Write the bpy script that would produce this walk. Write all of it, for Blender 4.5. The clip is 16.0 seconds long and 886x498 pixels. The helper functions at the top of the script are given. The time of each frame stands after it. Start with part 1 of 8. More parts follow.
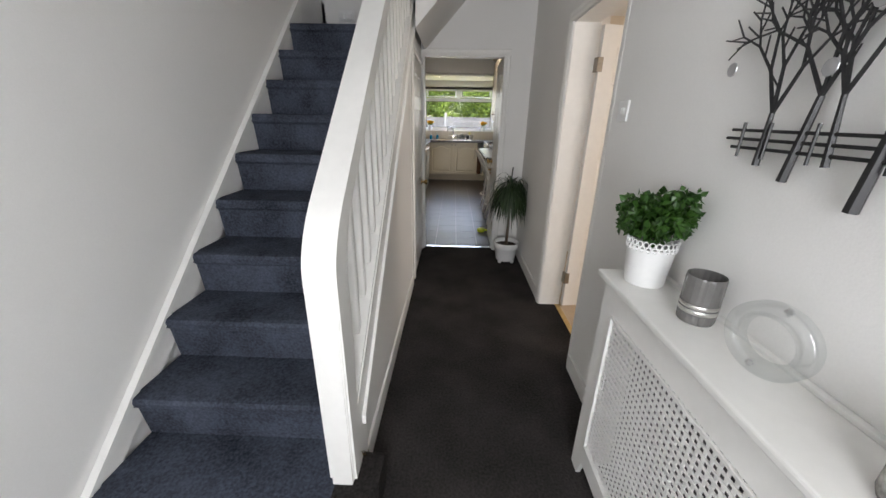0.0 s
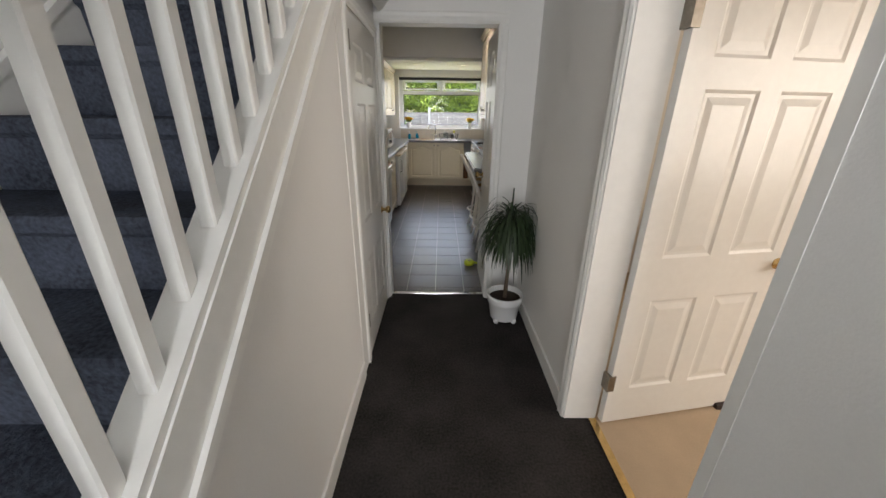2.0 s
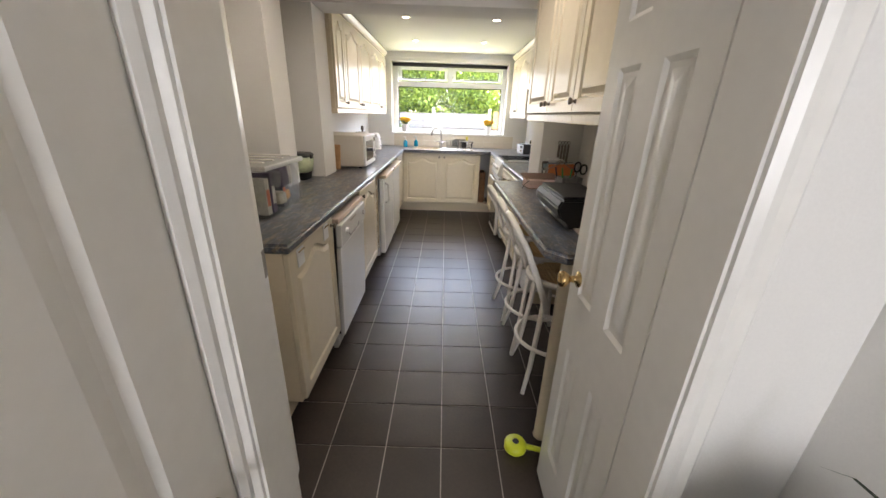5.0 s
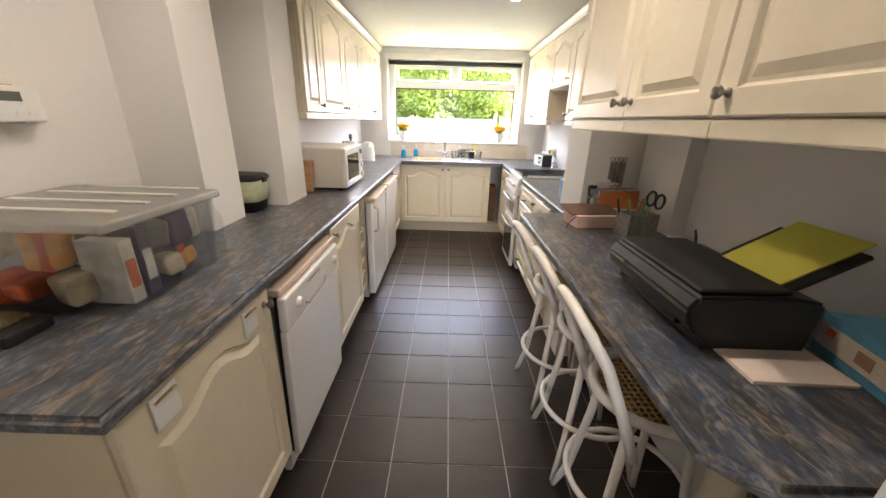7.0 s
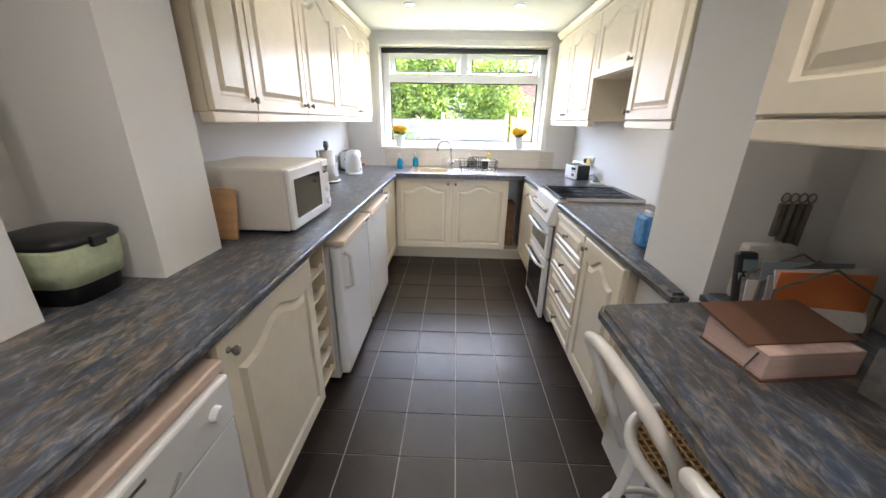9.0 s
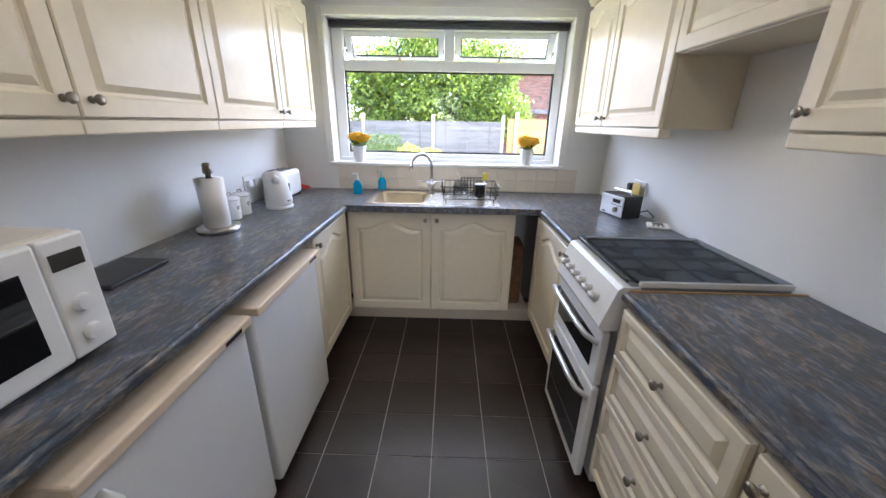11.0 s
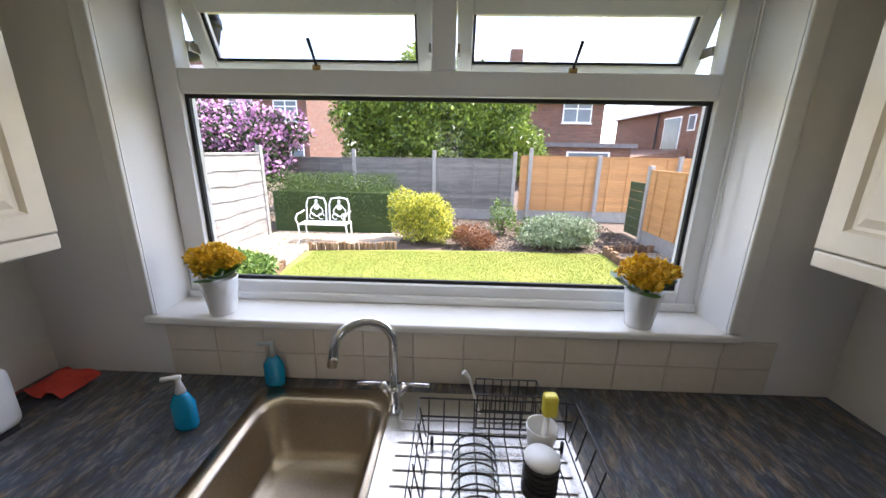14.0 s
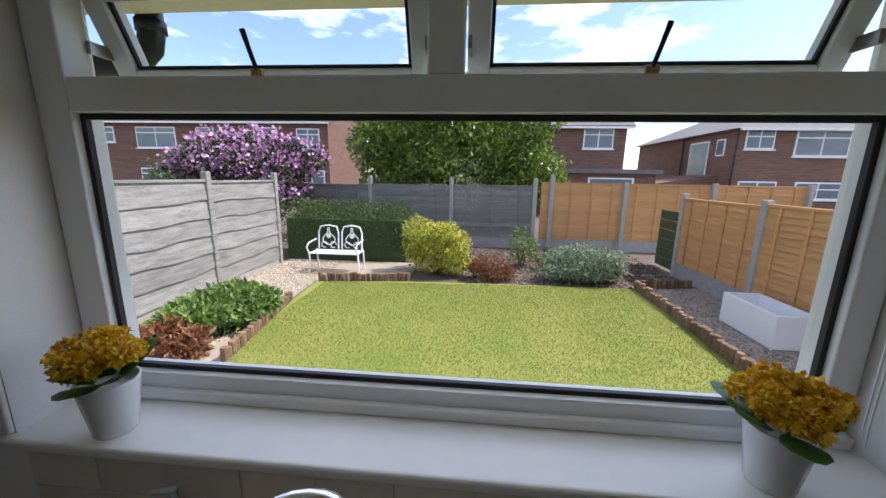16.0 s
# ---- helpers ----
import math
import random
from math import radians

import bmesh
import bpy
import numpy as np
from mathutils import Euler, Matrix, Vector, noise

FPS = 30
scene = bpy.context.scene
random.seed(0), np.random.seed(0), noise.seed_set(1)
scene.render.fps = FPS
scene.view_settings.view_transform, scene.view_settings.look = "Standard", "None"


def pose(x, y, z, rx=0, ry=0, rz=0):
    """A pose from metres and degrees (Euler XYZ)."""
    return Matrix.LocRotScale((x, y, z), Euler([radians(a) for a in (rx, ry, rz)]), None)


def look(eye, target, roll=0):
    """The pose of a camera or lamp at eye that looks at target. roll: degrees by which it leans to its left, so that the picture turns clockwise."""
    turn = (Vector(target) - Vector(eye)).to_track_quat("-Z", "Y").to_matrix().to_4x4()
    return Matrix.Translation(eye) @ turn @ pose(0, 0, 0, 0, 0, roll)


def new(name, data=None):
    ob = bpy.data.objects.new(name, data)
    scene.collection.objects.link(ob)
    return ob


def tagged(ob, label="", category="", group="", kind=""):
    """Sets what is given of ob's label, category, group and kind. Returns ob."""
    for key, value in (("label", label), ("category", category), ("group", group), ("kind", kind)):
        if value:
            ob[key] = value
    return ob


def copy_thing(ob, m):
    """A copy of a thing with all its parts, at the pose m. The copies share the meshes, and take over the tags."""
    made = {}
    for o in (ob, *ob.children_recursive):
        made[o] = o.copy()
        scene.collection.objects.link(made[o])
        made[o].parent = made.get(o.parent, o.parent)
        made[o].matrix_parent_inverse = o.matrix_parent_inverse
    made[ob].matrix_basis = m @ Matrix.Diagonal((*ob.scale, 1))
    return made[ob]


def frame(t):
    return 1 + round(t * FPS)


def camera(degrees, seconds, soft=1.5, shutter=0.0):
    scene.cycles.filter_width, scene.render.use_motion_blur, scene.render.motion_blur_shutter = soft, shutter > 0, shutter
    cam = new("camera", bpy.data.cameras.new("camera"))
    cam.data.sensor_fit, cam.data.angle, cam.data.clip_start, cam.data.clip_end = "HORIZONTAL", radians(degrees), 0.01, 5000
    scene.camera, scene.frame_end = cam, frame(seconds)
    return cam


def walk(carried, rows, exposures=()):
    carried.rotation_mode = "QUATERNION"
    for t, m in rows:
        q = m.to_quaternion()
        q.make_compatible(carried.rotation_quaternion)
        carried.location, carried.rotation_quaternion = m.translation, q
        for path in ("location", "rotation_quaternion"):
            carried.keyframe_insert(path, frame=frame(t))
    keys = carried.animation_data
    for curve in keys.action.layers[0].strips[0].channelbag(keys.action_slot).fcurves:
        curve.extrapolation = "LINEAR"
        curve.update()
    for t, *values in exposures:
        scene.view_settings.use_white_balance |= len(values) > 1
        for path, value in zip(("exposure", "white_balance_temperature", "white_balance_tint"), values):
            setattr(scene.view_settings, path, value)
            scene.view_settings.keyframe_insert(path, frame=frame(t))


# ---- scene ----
cam = camera(103.3, 16.0)
# seconds, x, y, z, pitch, roll, yaw
ROWS = [
    (0.0, -0.057, -1.543, 1.416, -20.45, -1.02, 1.80),
    (0.5, -0.043, -1.375, 1.409, -20.53, -0.91, -0.07),
    (1.0, 0.015, -1.076, 1.415, -20.64, -0.79, -0.62),
    (1.5, 0.046, -0.747, 1.406, -20.64, -0.57, -0.30),
    (2.0, 0.039, -0.329, 1.444, -21.19, -0.66, -0.24),
    (2.5, 0.036, 0.071, 1.408, -21.11, -0.91, -0.42),
    (3.0, 0.055, 0.464, 1.409, -21.08, -0.84, 0.13),
    (3.5, 0.016, 0.876, 1.395, -21.11, -0.87, 0.25),
    (4.0, -0.004, 1.238, 1.421, -21.26, -1.90, 0.23),
    (6.5, -0.047, 2.403, 1.392, -20.25, -1.42, 0.66),
    (7.0, -0.044, 2.589, 1.413, -20.20, -1.56, 0.86),
    (7.5, -0.055, 2.756, 1.411, -20.17, -1.40, 0.87),
    (8.0, -0.069, 3.008, 1.408, -20.15, -1.30, 1.36),
    (8.5, -0.070, 3.260, 1.416, -20.11, -1.23, 1.68),
    (9.0, -0.039, 3.553, 1.417, -20.09, -1.00, 2.02),
    (11.5, 0.072, 5.102, 1.466, -19.67, -1.04, 1.09),
    (12.0, 0.090, 5.445, 1.489, -18.90, -0.82, 1.24),
    (12.5, 0.077, 5.752, 1.497, -17.61, -0.90, 0.99),
    (13.0, 0.092, 6.085, 1.526, -17.11, -0.93, 1.22),
    (13.5, 0.081, 6.351, 1.568, -16.39, -1.01, 1.46),
    (14.0, 0.069, 6.585, 1.647, -15.58, -1.04, 1.96),
    (14.5, 0.067, 6.749, 1.676, -13.94, -1.01, 1.70),
    (15.0, 0.096, 6.884, 1.697, -12.50, -0.79, 1.83),
    (15.5, 0.128, 6.975, 1.693, -11.73, -0.89, 2.09),
    (16.0, 0.088, 6.990, 1.682, -11.70, -0.96, 4.98),
]
walk(cam, [(t, pose(x, y, z, 90 + p, r, w)) for t, x, y, z, p, r, w in ROWS],
     exposures=[(0.0, 3.1, 6700, 13), (1.5, 3.2, 6750, 12), (2.0, 3.15, 6800, 12), (3.0, 3.3, 6750, 12), (3.5, 3.5, 6700, 12), (4.0, 3.75, 6600, 12), (5.0, 4.25, 6800, 15), (6.5, 4.65, 7000, 18), (8.0, 4.45, 6500, 16), (9.0, 4.3, 6150, 15), (11.5, 3.5, 5900, 17), (12.5, 3.15, 5950, 19), (13.5, 2.45, 6150, 18), (14.0, 2.1, 6300, 17), (15.0, 1.28, 6050, 15), (16.0, 0.82, 6100, 15)])

# world and sun
SUN_ELEV, SUN_AZ = radians(55), radians(80)   # azimuth from +y towards +x
world = bpy.data.worlds.new("sky")
scene.world = world
world.use_nodes = True
wn, wl = world.node_tree.nodes, world.node_tree.links
sky = wn.new("ShaderNodeTexSky")
sky.sky_type, sky.sun_disc = "NISHITA", False
sky.sun_elevation, sky.sun_rotation = SUN_ELEV, SUN_AZ
clouds = wn.new("ShaderNodeTexNoise")
clouds.inputs["Scale"].default_value, clouds.inputs["Detail"].default_value = 2.2, 8
clouds.inputs["Roughness"].default_value = 0.62
wcoord = wn.new("ShaderNodeTexCoord")
wmap = wn.new("ShaderNodeMapping")
wmap.inputs["Scale"].default_value = (1, 1, 3.2)
wl.new(wcoord.outputs["Generated"], wmap.inputs["Vector"])
wl.new(wmap.outputs["Vector"], clouds.inputs["Vector"])
cramp = wn.new("ShaderNodeValToRGB")
cramp.color_ramp.elements[0].position, cramp.color_ramp.elements[1].position = 0.5, 0.7
wl.new(clouds.outputs["Fac"], cramp.inputs["Fac"])
cmix = wn.new("ShaderNodeMix")
cmix.data_type = "RGBA"
cmix.inputs["B"].default_value = (12, 12, 12.4, 1)
wl.new(cramp.outputs["Color"], cmix.inputs["Factor"])
wl.new(sky.outputs["Color"], cmix.inputs["A"])
wl.new(cmix.outputs["Result"], wn["Background"].inputs["Color"])
wn["Background"].inputs["Strength"].default_value = 0.15
sun = new("sun", bpy.data.lights.new("sun", "SUN"))
sun.data.energy, sun.data.angle, sun.data.color = 3.6, radians(0.5), (1, 0.95, 0.86)
sun.matrix_world = look((30 * math.sin(SUN_AZ) * math.cos(SUN_ELEV), 30 * math.cos(SUN_AZ) * math.cos(SUN_ELEV), 30 * math.sin(SUN_ELEV)), (0, 0, 0))


def area(name, eye, target, w, h, watts, colour):
    lamp = new(name, bpy.data.lights.new(name, "AREA"))
    lamp.data.shape, lamp.data.size, lamp.data.size_y, lamp.data.energy, lamp.data.color = "RECTANGLE", w, h, watts, colour
    lamp.matrix_world = look(eye, target)
    return lamp


# daylight at the glazed front door behind the start, and at the front-room window
area("front_door_daylight", (-0.1, -3.02, 1.45), (-0.25, -0.5, 1.3), 0.9, 1.7, 6.8, (0.9, 0.95, 1.0))
area("front_room_daylight", (3.9, -0.7, 1.5), (1.0, 0.4, 0.9), 1.8, 1.3, 7, (1.0, 0.93, 0.85))

area("window_daylight", (0.02, 7.69, 1.62), (0.0, 5.5, 0.9), 1.5, 0.85, 0.85, (0.93, 0.96, 1.0))


# ---- materials ----
def mat(name, colour, rough=0.5, metal=0.0, var=0.06, scale=6.0, bump=0.0, bscale=60.0, rand=0.0, spec=0.5, coat=0.0, stretch=(1, 1, 1), dark=None):
    """Noise-varied paint, wood, stone or metal; dark: a second colour that patches of noise mix in."""
    m = bpy.data.materials.new(name)
    m.use_nodes = True
    n, l = m.node_tree.nodes, m.node_tree.links
    b = n["Principled BSDF"]
    b.inputs["Roughness"].default_value, b.inputs["Metallic"].default_value = rough, metal
    b.inputs["Specular IOR Level"].default_value, b.inputs["Coat Weight"].default_value = spec, coat
    co = n.new("ShaderNodeTexCoord")
    mp = n.new("ShaderNodeMapping")
    mp.inputs["Scale"].default_value = stretch
    l.new(co.outputs["Object"], mp.inputs["Vector"])
    a, c = n.new("ShaderNodeTexNoise"), n.new("ShaderNodeTexNoise")
    a.inputs["Scale"].default_value, a.inputs["Detail"].default_value = scale, 5
    c.inputs["Scale"].default_value, c.inputs["Detail"].default_value = bscale, 4
    l.new(mp.outputs["Vector"], a.inputs["Vector"]), l.new(mp.outputs["Vector"], c.inputs["Vector"])
    add = n.new("ShaderNodeMath")
    add.operation = "ADD"
    l.new(a.outputs["Fac"], add.inputs[0]), l.new(c.outputs["Fac"], add.inputs[1])
    r = n.new("ShaderNodeMapRange")
    r.inputs["From Min"].default_value, r.inputs["From Max"].default_value = 0.65, 1.35
    l.new(add.outputs[0], r.inputs["Value"])
    mix = n.new("ShaderNodeMix")
    mix.data_type = "RGBA"
    lo = dark or tuple(v * (1 - var) for v in colour)
    hi = colour if dark else tuple(min(1, v * (1 + var)) for v in colour)
    mix.inputs["A"].default_value, mix.inputs["B"].default_value = (*lo, 1), (*hi, 1)
    l.new(r.outputs["Result"], mix.inputs["Factor"])
    out = mix.outputs["Result"]
    if rand:
        info, hs = n.new("ShaderNodeObjectInfo"), n.new("ShaderNodeHueSaturation")
        rr = n.new("ShaderNodeMapRange")
        rr.inputs["To Min"].default_value, rr.inputs["To Max"].default_value = 1 - rand, 1 + rand
        l.new(info.outputs["Random"], rr.inputs["Value"]), l.new(rr.outputs["Result"], hs.inputs["Value"])
        l.new(out, hs.inputs["Color"])
        out = hs.outputs["Color"]
    l.new(out, b.inputs["Base Color"])
    if bump:
        bp = n.new("ShaderNodeBump")
        bp.inputs["Strength"].default_value, bp.inputs["Distance"].default_value = bump, 0.004
        l.new(c.outputs["Fac"], bp.inputs["Height"]), l.new(bp.outputs["Normal"], b.inputs["Normal"])
    return m


def leaf_mat(name, lo, hi, rough=0.5):
    """Leaves that differ from one to the next."""
    m = bpy.data.materials.new(name)
    m.use_nodes = True
    n, l = m.node_tree.nodes, m.node_tree.links
    b = n["Principled BSDF"]
    b.inputs["Roughness"].default_value = rough
    geo, ramp = n.new("ShaderNodeNewGeometry"), n.new("ShaderNodeMix")
    ramp.data_type = "RGBA"
    ramp.inputs["A"].default_value, ramp.inputs["B"].default_value = (*lo, 1), (*hi, 1)
    l.new(geo.outputs["Random Per Island"], ramp.inputs["Factor"]), l.new(ramp.outputs["Result"], b.inputs["Base Color"])
    tr, add = n.new("ShaderNodeBsdfTranslucent"), n.new("ShaderNodeMixShader")
    add.inputs["Fac"].default_value = 0.25
    l.new(ramp.outputs["Result"], tr.inputs["Color"])
    l.new(b.outputs["BSDF"], add.inputs[1]), l.new(tr.outputs["BSDF"], add.inputs[2])
    l.new(add.outputs["Shader"], n["Material Output"].inputs["Surface"])
    return m


def glass_mat(name, colour=(1, 1, 1), rough=0.0, gloss=0.03):
    """A clear pane: mostly see-through, with a faint mirror gloss."""
    m = bpy.data.materials.new(name)
    m.use_nodes = True
    n, l = m.node_tree.nodes, m.node_tree.links
    t, g, mx = n.new("ShaderNodeBsdfTransparent"), n.new("ShaderNodeBsdfGlossy"), n.new("ShaderNodeMixShader")
    t.inputs["Color"].default_value, g.inputs["Roughness"].default_value = (*colour, 1), rough
    mx.inputs["Fac"].default_value = gloss
    l.new(t.outputs["BSDF"], mx.inputs[1]), l.new(g.outputs["BSDF"], mx.inputs[2])
    l.new(mx.outputs["Shader"], n["Material Output"].inputs["Surface"])
    return m


def worktop_mat(name, along):
    """Slate laminate with fine pale and brown streaks that run along x or y."""
    m = bpy.data.materials.new(name)
    m.use_nodes = True
    n, l = m.node_tree.nodes, m.node_tree.links
    b = n["Principled BSDF"]
    b.inputs["Roughness"].default_value = 0.28
    co = n.new("ShaderNodeTexCoord")

    def streaks(across, length, scale, detail, tilt, distortion):
        mp, t = n.new("ShaderNodeMapping"), n.new("ShaderNodeTexNoise")
        mp.inputs["Scale"].default_value = (across, length, across)
        mp.inputs["Rotation"].default_value = (0, 0, radians(tilt + (90 if along == "x" else 0)))
        t.inputs["Scale"].default_value, t.inputs["Detail"].default_value = scale, detail
        t.inputs["Roughness"].default_value, t.inputs["Distortion"].default_value = 0.66, distortion
        l.new(co.outputs["Object"], mp.inputs["Vector"]), l.new(mp.outputs["Vector"], t.inputs["Vector"])
        return t.outputs["Fac"]

    fine, broad, warm = streaks(26, 9, 2.2, 9, 16, 0.9), streaks(8, 2.4, 1.5, 5, 16, 1.6), streaks(14, 5, 1.4, 6, 20, 1.2)
    add = n.new("ShaderNodeMath")
    add.operation = "MULTIPLY_ADD"
    add.inputs[1].default_value = 0.55
    l.new(broad, add.inputs[0]), l.new(fine, add.inputs[2])
    r, r2, mx = n.new("ShaderNodeValToRGB"), n.new("ShaderNodeValToRGB"), n.new("ShaderNodeMix")
    r.color_ramp.elements[0].position, r.color_ramp.elements[0].color = 0.46, (0.016, 0.026, 0.048, 1)
    r.color_ramp.elements[1].position, r.color_ramp.elements[1].color = 1.0, (0.3, 0.3, 0.3, 1)
    e = r.color_ramp.elements.new(0.76)
    e.color = (0.076, 0.1, 0.145, 1)
    r2.color_ramp.elements[0].position, r2.color_ramp.elements[0].color = 0.38, (1, 1, 1, 1)
    r2.color_ramp.elements[1].position, r2.color_ramp.elements[1].color = 0.6, (1.0, 0.72, 0.47, 1)
    mx.data_type, mx.blend_type = "RGBA", "MULTIPLY"
    mx.inputs["Factor"].default_value = 1
    l.new(add.outputs[0], r.inputs["Fac"]), l.new(warm, r2.inputs["Fac"])
    l.new(r.outputs["Color"], mx.inputs["A"]), l.new(r2.outputs["Color"], mx.inputs["B"]), l.new(mx.outputs["Result"], b.inputs["Base Color"])
    return m


WALL = mat("wall_emulsion", (0.78, 0.77, 0.75), 0.85, var=0.025, scale=1.5, bump=0.12, bscale=180)
WALL_CREAM = mat("cream_emulsion", (0.74, 0.66, 0.55), 0.85, var=0.03, scale=1.5, bump=0.12, bscale=180)
CEIL = mat("ceiling_paint", (0.82, 0.81, 0.79), 0.9, var=0.02, scale=2)
GLOSS = mat("white_gloss_paint", (0.8, 0.79, 0.76), 0.28, var=0.03, scale=4, bump=0.06, bscale=30)
CREAM = mat("cream_vinyl_door", (0.78, 0.7, 0.55), 0.26, var=0.035, scale=3, bump=0.03, bscale=25)
CARCASS = mat("cream_carcass", (0.72, 0.63, 0.48), 0.45, var=0.04, scale=3)
CARPET = mat("charcoal_carpet", (0.032, 0.029, 0.028), 1.0, var=0.6, scale=3, bump=1.0, bscale=90, spec=0.1)
STAIR_CARPET = mat("slate_blue_carpet", (0.05, 0.058, 0.078), 1.0, var=0.65, scale=5, bump=1.0, bscale=90, spec=0.1)
BEIGE_CARPET = mat("beige_carpet", (0.55, 0.43, 0.31), 1.0, var=0.12, scale=5, bump=0.8, bscale=350, spec=0.1)
TILE = mat("slate_vinyl_tile", (0.03, 0.021, 0.017), 0.34, var=0.3, scale=7, bump=0.12, bscale=70, rand=0.16)
GROUT = mat("pale_grout", (0.36, 0.33, 0.3), 0.85, var=0.15, scale=10)
WORKTOP, WORKTOP_ACROSS = worktop_mat("worktop_laminate", "y"), worktop_mat("worktop_laminate_across", "x")
BRASS = mat("aged_brass", (0.62, 0.44, 0.2), 0.2, 1.0, var=0.15, scale=20)
PEWTER = mat("pewter_metal", (0.3, 0.27, 0.23), 0.32, 1.0, var=0.15, scale=30)
CHROME = mat("chrome", (0.75, 0.76, 0.78), 0.08, 1.0, var=0.03)
STEEL = mat("brushed_steel", (0.62, 0.61, 0.59), 0.26, 1.0, var=0.08, scale=8, bump=0.1, bscale=200, stretch=(1, 14, 1))
UPVC = mat("white_upvc", (0.82, 0.83, 0.84), 0.3, var=0.02)
GASKET = mat("black_gasket", (0.015, 0.015, 0.016), 0.6)
APPLIANCE = mat("white_enamel", (0.8, 0.8, 0.79), 0.22, var=0.02)
BLACK = mat("black_plastic", (0.014, 0.014, 0.015), 0.42, var=0.2, scale=30, bump=0.1, bscale=300)
BLACKGLASS = mat("black_glass", (0.012, 0.013, 0.015), 0.04, var=0.1, coat=0.5)
WHITE = mat("white_plastic", (0.8, 0.8, 0.79), 0.35, var=0.02)
CERAMIC = mat("white_ceramic", (0.82, 0.82, 0.82), 0.16, var=0.02)
GLASS = glass_mat("pane_glass", gloss=0.006)
CLEARBOX = glass_mat("clear_tub_plastic", (0.93, 0.94, 0.95), 0.15, 0.1)


# ---- building blocks ----
I4 = Matrix.Identity(4)
BASE = {}


def thing(name, at, label, category, group="", turn=0):
    ob = new(name)
    ob.empty_display_size = 0.1
    ob.matrix_basis = pose(*at, 0, 0, turn)
    BASE[ob] = ob.matrix_basis.copy()
    return tagged(ob, label, category, group)


def put(name, bm, material, smooth=False):
    bmesh.ops.recalc_face_normals(bm, faces=bm.faces)
    me = bpy.data.meshes.new(name)
    bm.to_mesh(me)
    bm.free()
    me.materials.append(material)
    if smooth:
        for p in me.polygons:
            p.use_smooth = True
    return new(name, me)


def part(name, bm, material, parent, label="", smooth=False):
    """One mesh, in world places, under a thing or under a part."""
    ob = put(name, bm, material, smooth)
    ob.parent = parent
    ob.matrix_parent_inverse = BASE.get(parent, I4).inverted()
    return tagged(ob, label)


def setting(name, bm, material, label="", category="", kind="structure", smooth=False):
    return tagged(put(name, bm, material, smooth), label, category, "", kind)


def solo(name, bm, material, label, category, group="", smooth=False, kind=""):
    return tagged(put(name, bm, material, smooth), label, category, group, kind)


def box(x0, x1, y0, y1, z0, z1, bevel=0.0, bm=None, m=None, seg=2):
    bm = bm or bmesh.new()
    t = bmesh.new()
    bmesh.ops.create_cube(t, size=1, matrix=Matrix.Translation(((x0 + x1) / 2, (y0 + y1) / 2, (z0 + z1) / 2)) @ Matrix.Diagonal((abs(x1 - x0), abs(y1 - y0), abs(z1 - z0), 1)))
    if bevel:
        bmesh.ops.bevel(t, geom=t.edges[:], offset=bevel, segments=seg, affect="EDGES", profile=0.5)
    return join(bm, t, m)


def join(bm, t, m=None):
    if m is not None:
        bmesh.ops.transform(t, matrix=m, verts=t.verts)
    me = bpy.data.meshes.new("tmp")
    t.to_mesh(me)
    t.free()
    bm.from_mesh(me)
    bpy.data.meshes.remove(me)
    return bm


def rings(loops, bm=None, m=None, cap0=True, cap1=True, closed=True):
    """A skin over rows of points, each of the same length."""
    bm = bm or bmesh.new()
    m = m or I4
    vs = [[bm.verts.new(m @ Vector(p)) for p in lp] for lp in loops]
    n = len(vs[0])
    for a, b in zip(vs, vs[1:]):
        for i in range(n if closed else n - 1):
            j = (i + 1) % n
            bm.faces.new((a[i], a[j], b[j], b[i]))
    if cap0:
        bm.faces.new(vs[0][::-1])
    if cap1:
        bm.faces.new(vs[-1])
    return bm


def lathe(profile, at=(0, 0, 0), seg=20, m=None, bm=None, cap0=True, cap1=True):
    """Turned shape: profile of (radius, height) about z at that place."""
    m = m or Matrix.Translation(at)
    return rings([[(r * math.cos(2 * math.pi * i / seg), r * math.sin(2 * math.pi * i / seg), h) for i in range(seg)] for r, h in profile], bm, m, cap0, cap1)


def tube(points, r, seg=8, bm=None, closed=False, m=None):
    """A round bar along points; r may be a list."""
    ps = [Vector(p) for p in points]
    n = len(ps)
    rs = r if isinstance(r, (list, tuple)) else [r] * n
    loops, up = [], None
    for i, p in enumerate(ps):
        d = (ps[(i + 1) % n] - ps[i - 1]) if closed else (ps[min(i + 1, n - 1)] - ps[max(i - 1, 0)])
        d.normalize()
        if up is None:
            up = Vector((0, 0, 1)) if abs(d.z) < 0.9 else Vector((1, 0, 0))
        s = d.cross(up).normalized()
        up = s.cross(d).normalized()
        loops.append([p + rs[i] * (math.cos(2 * math.pi * k / seg) * s + math.sin(2 * math.pi * k / seg) * up) for k in range(seg)])
    if closed:
        loops.append(loops[0])
    return rings(loops, bm, m, not closed, not closed)


def arc(c, r, a0, a1, n, plane="xy", z=0.0):
    out = []
    for i in range(n + 1):
        a = radians(a0 + (a1 - a0) * i / n)
        u, v = c[0] + r * math.cos(a), c[1] + r * math.sin(a)
        out.append((u, v, z) if plane == "xy" else ((u, z, v) if plane == "xz" else (z, u, v)))
    return out


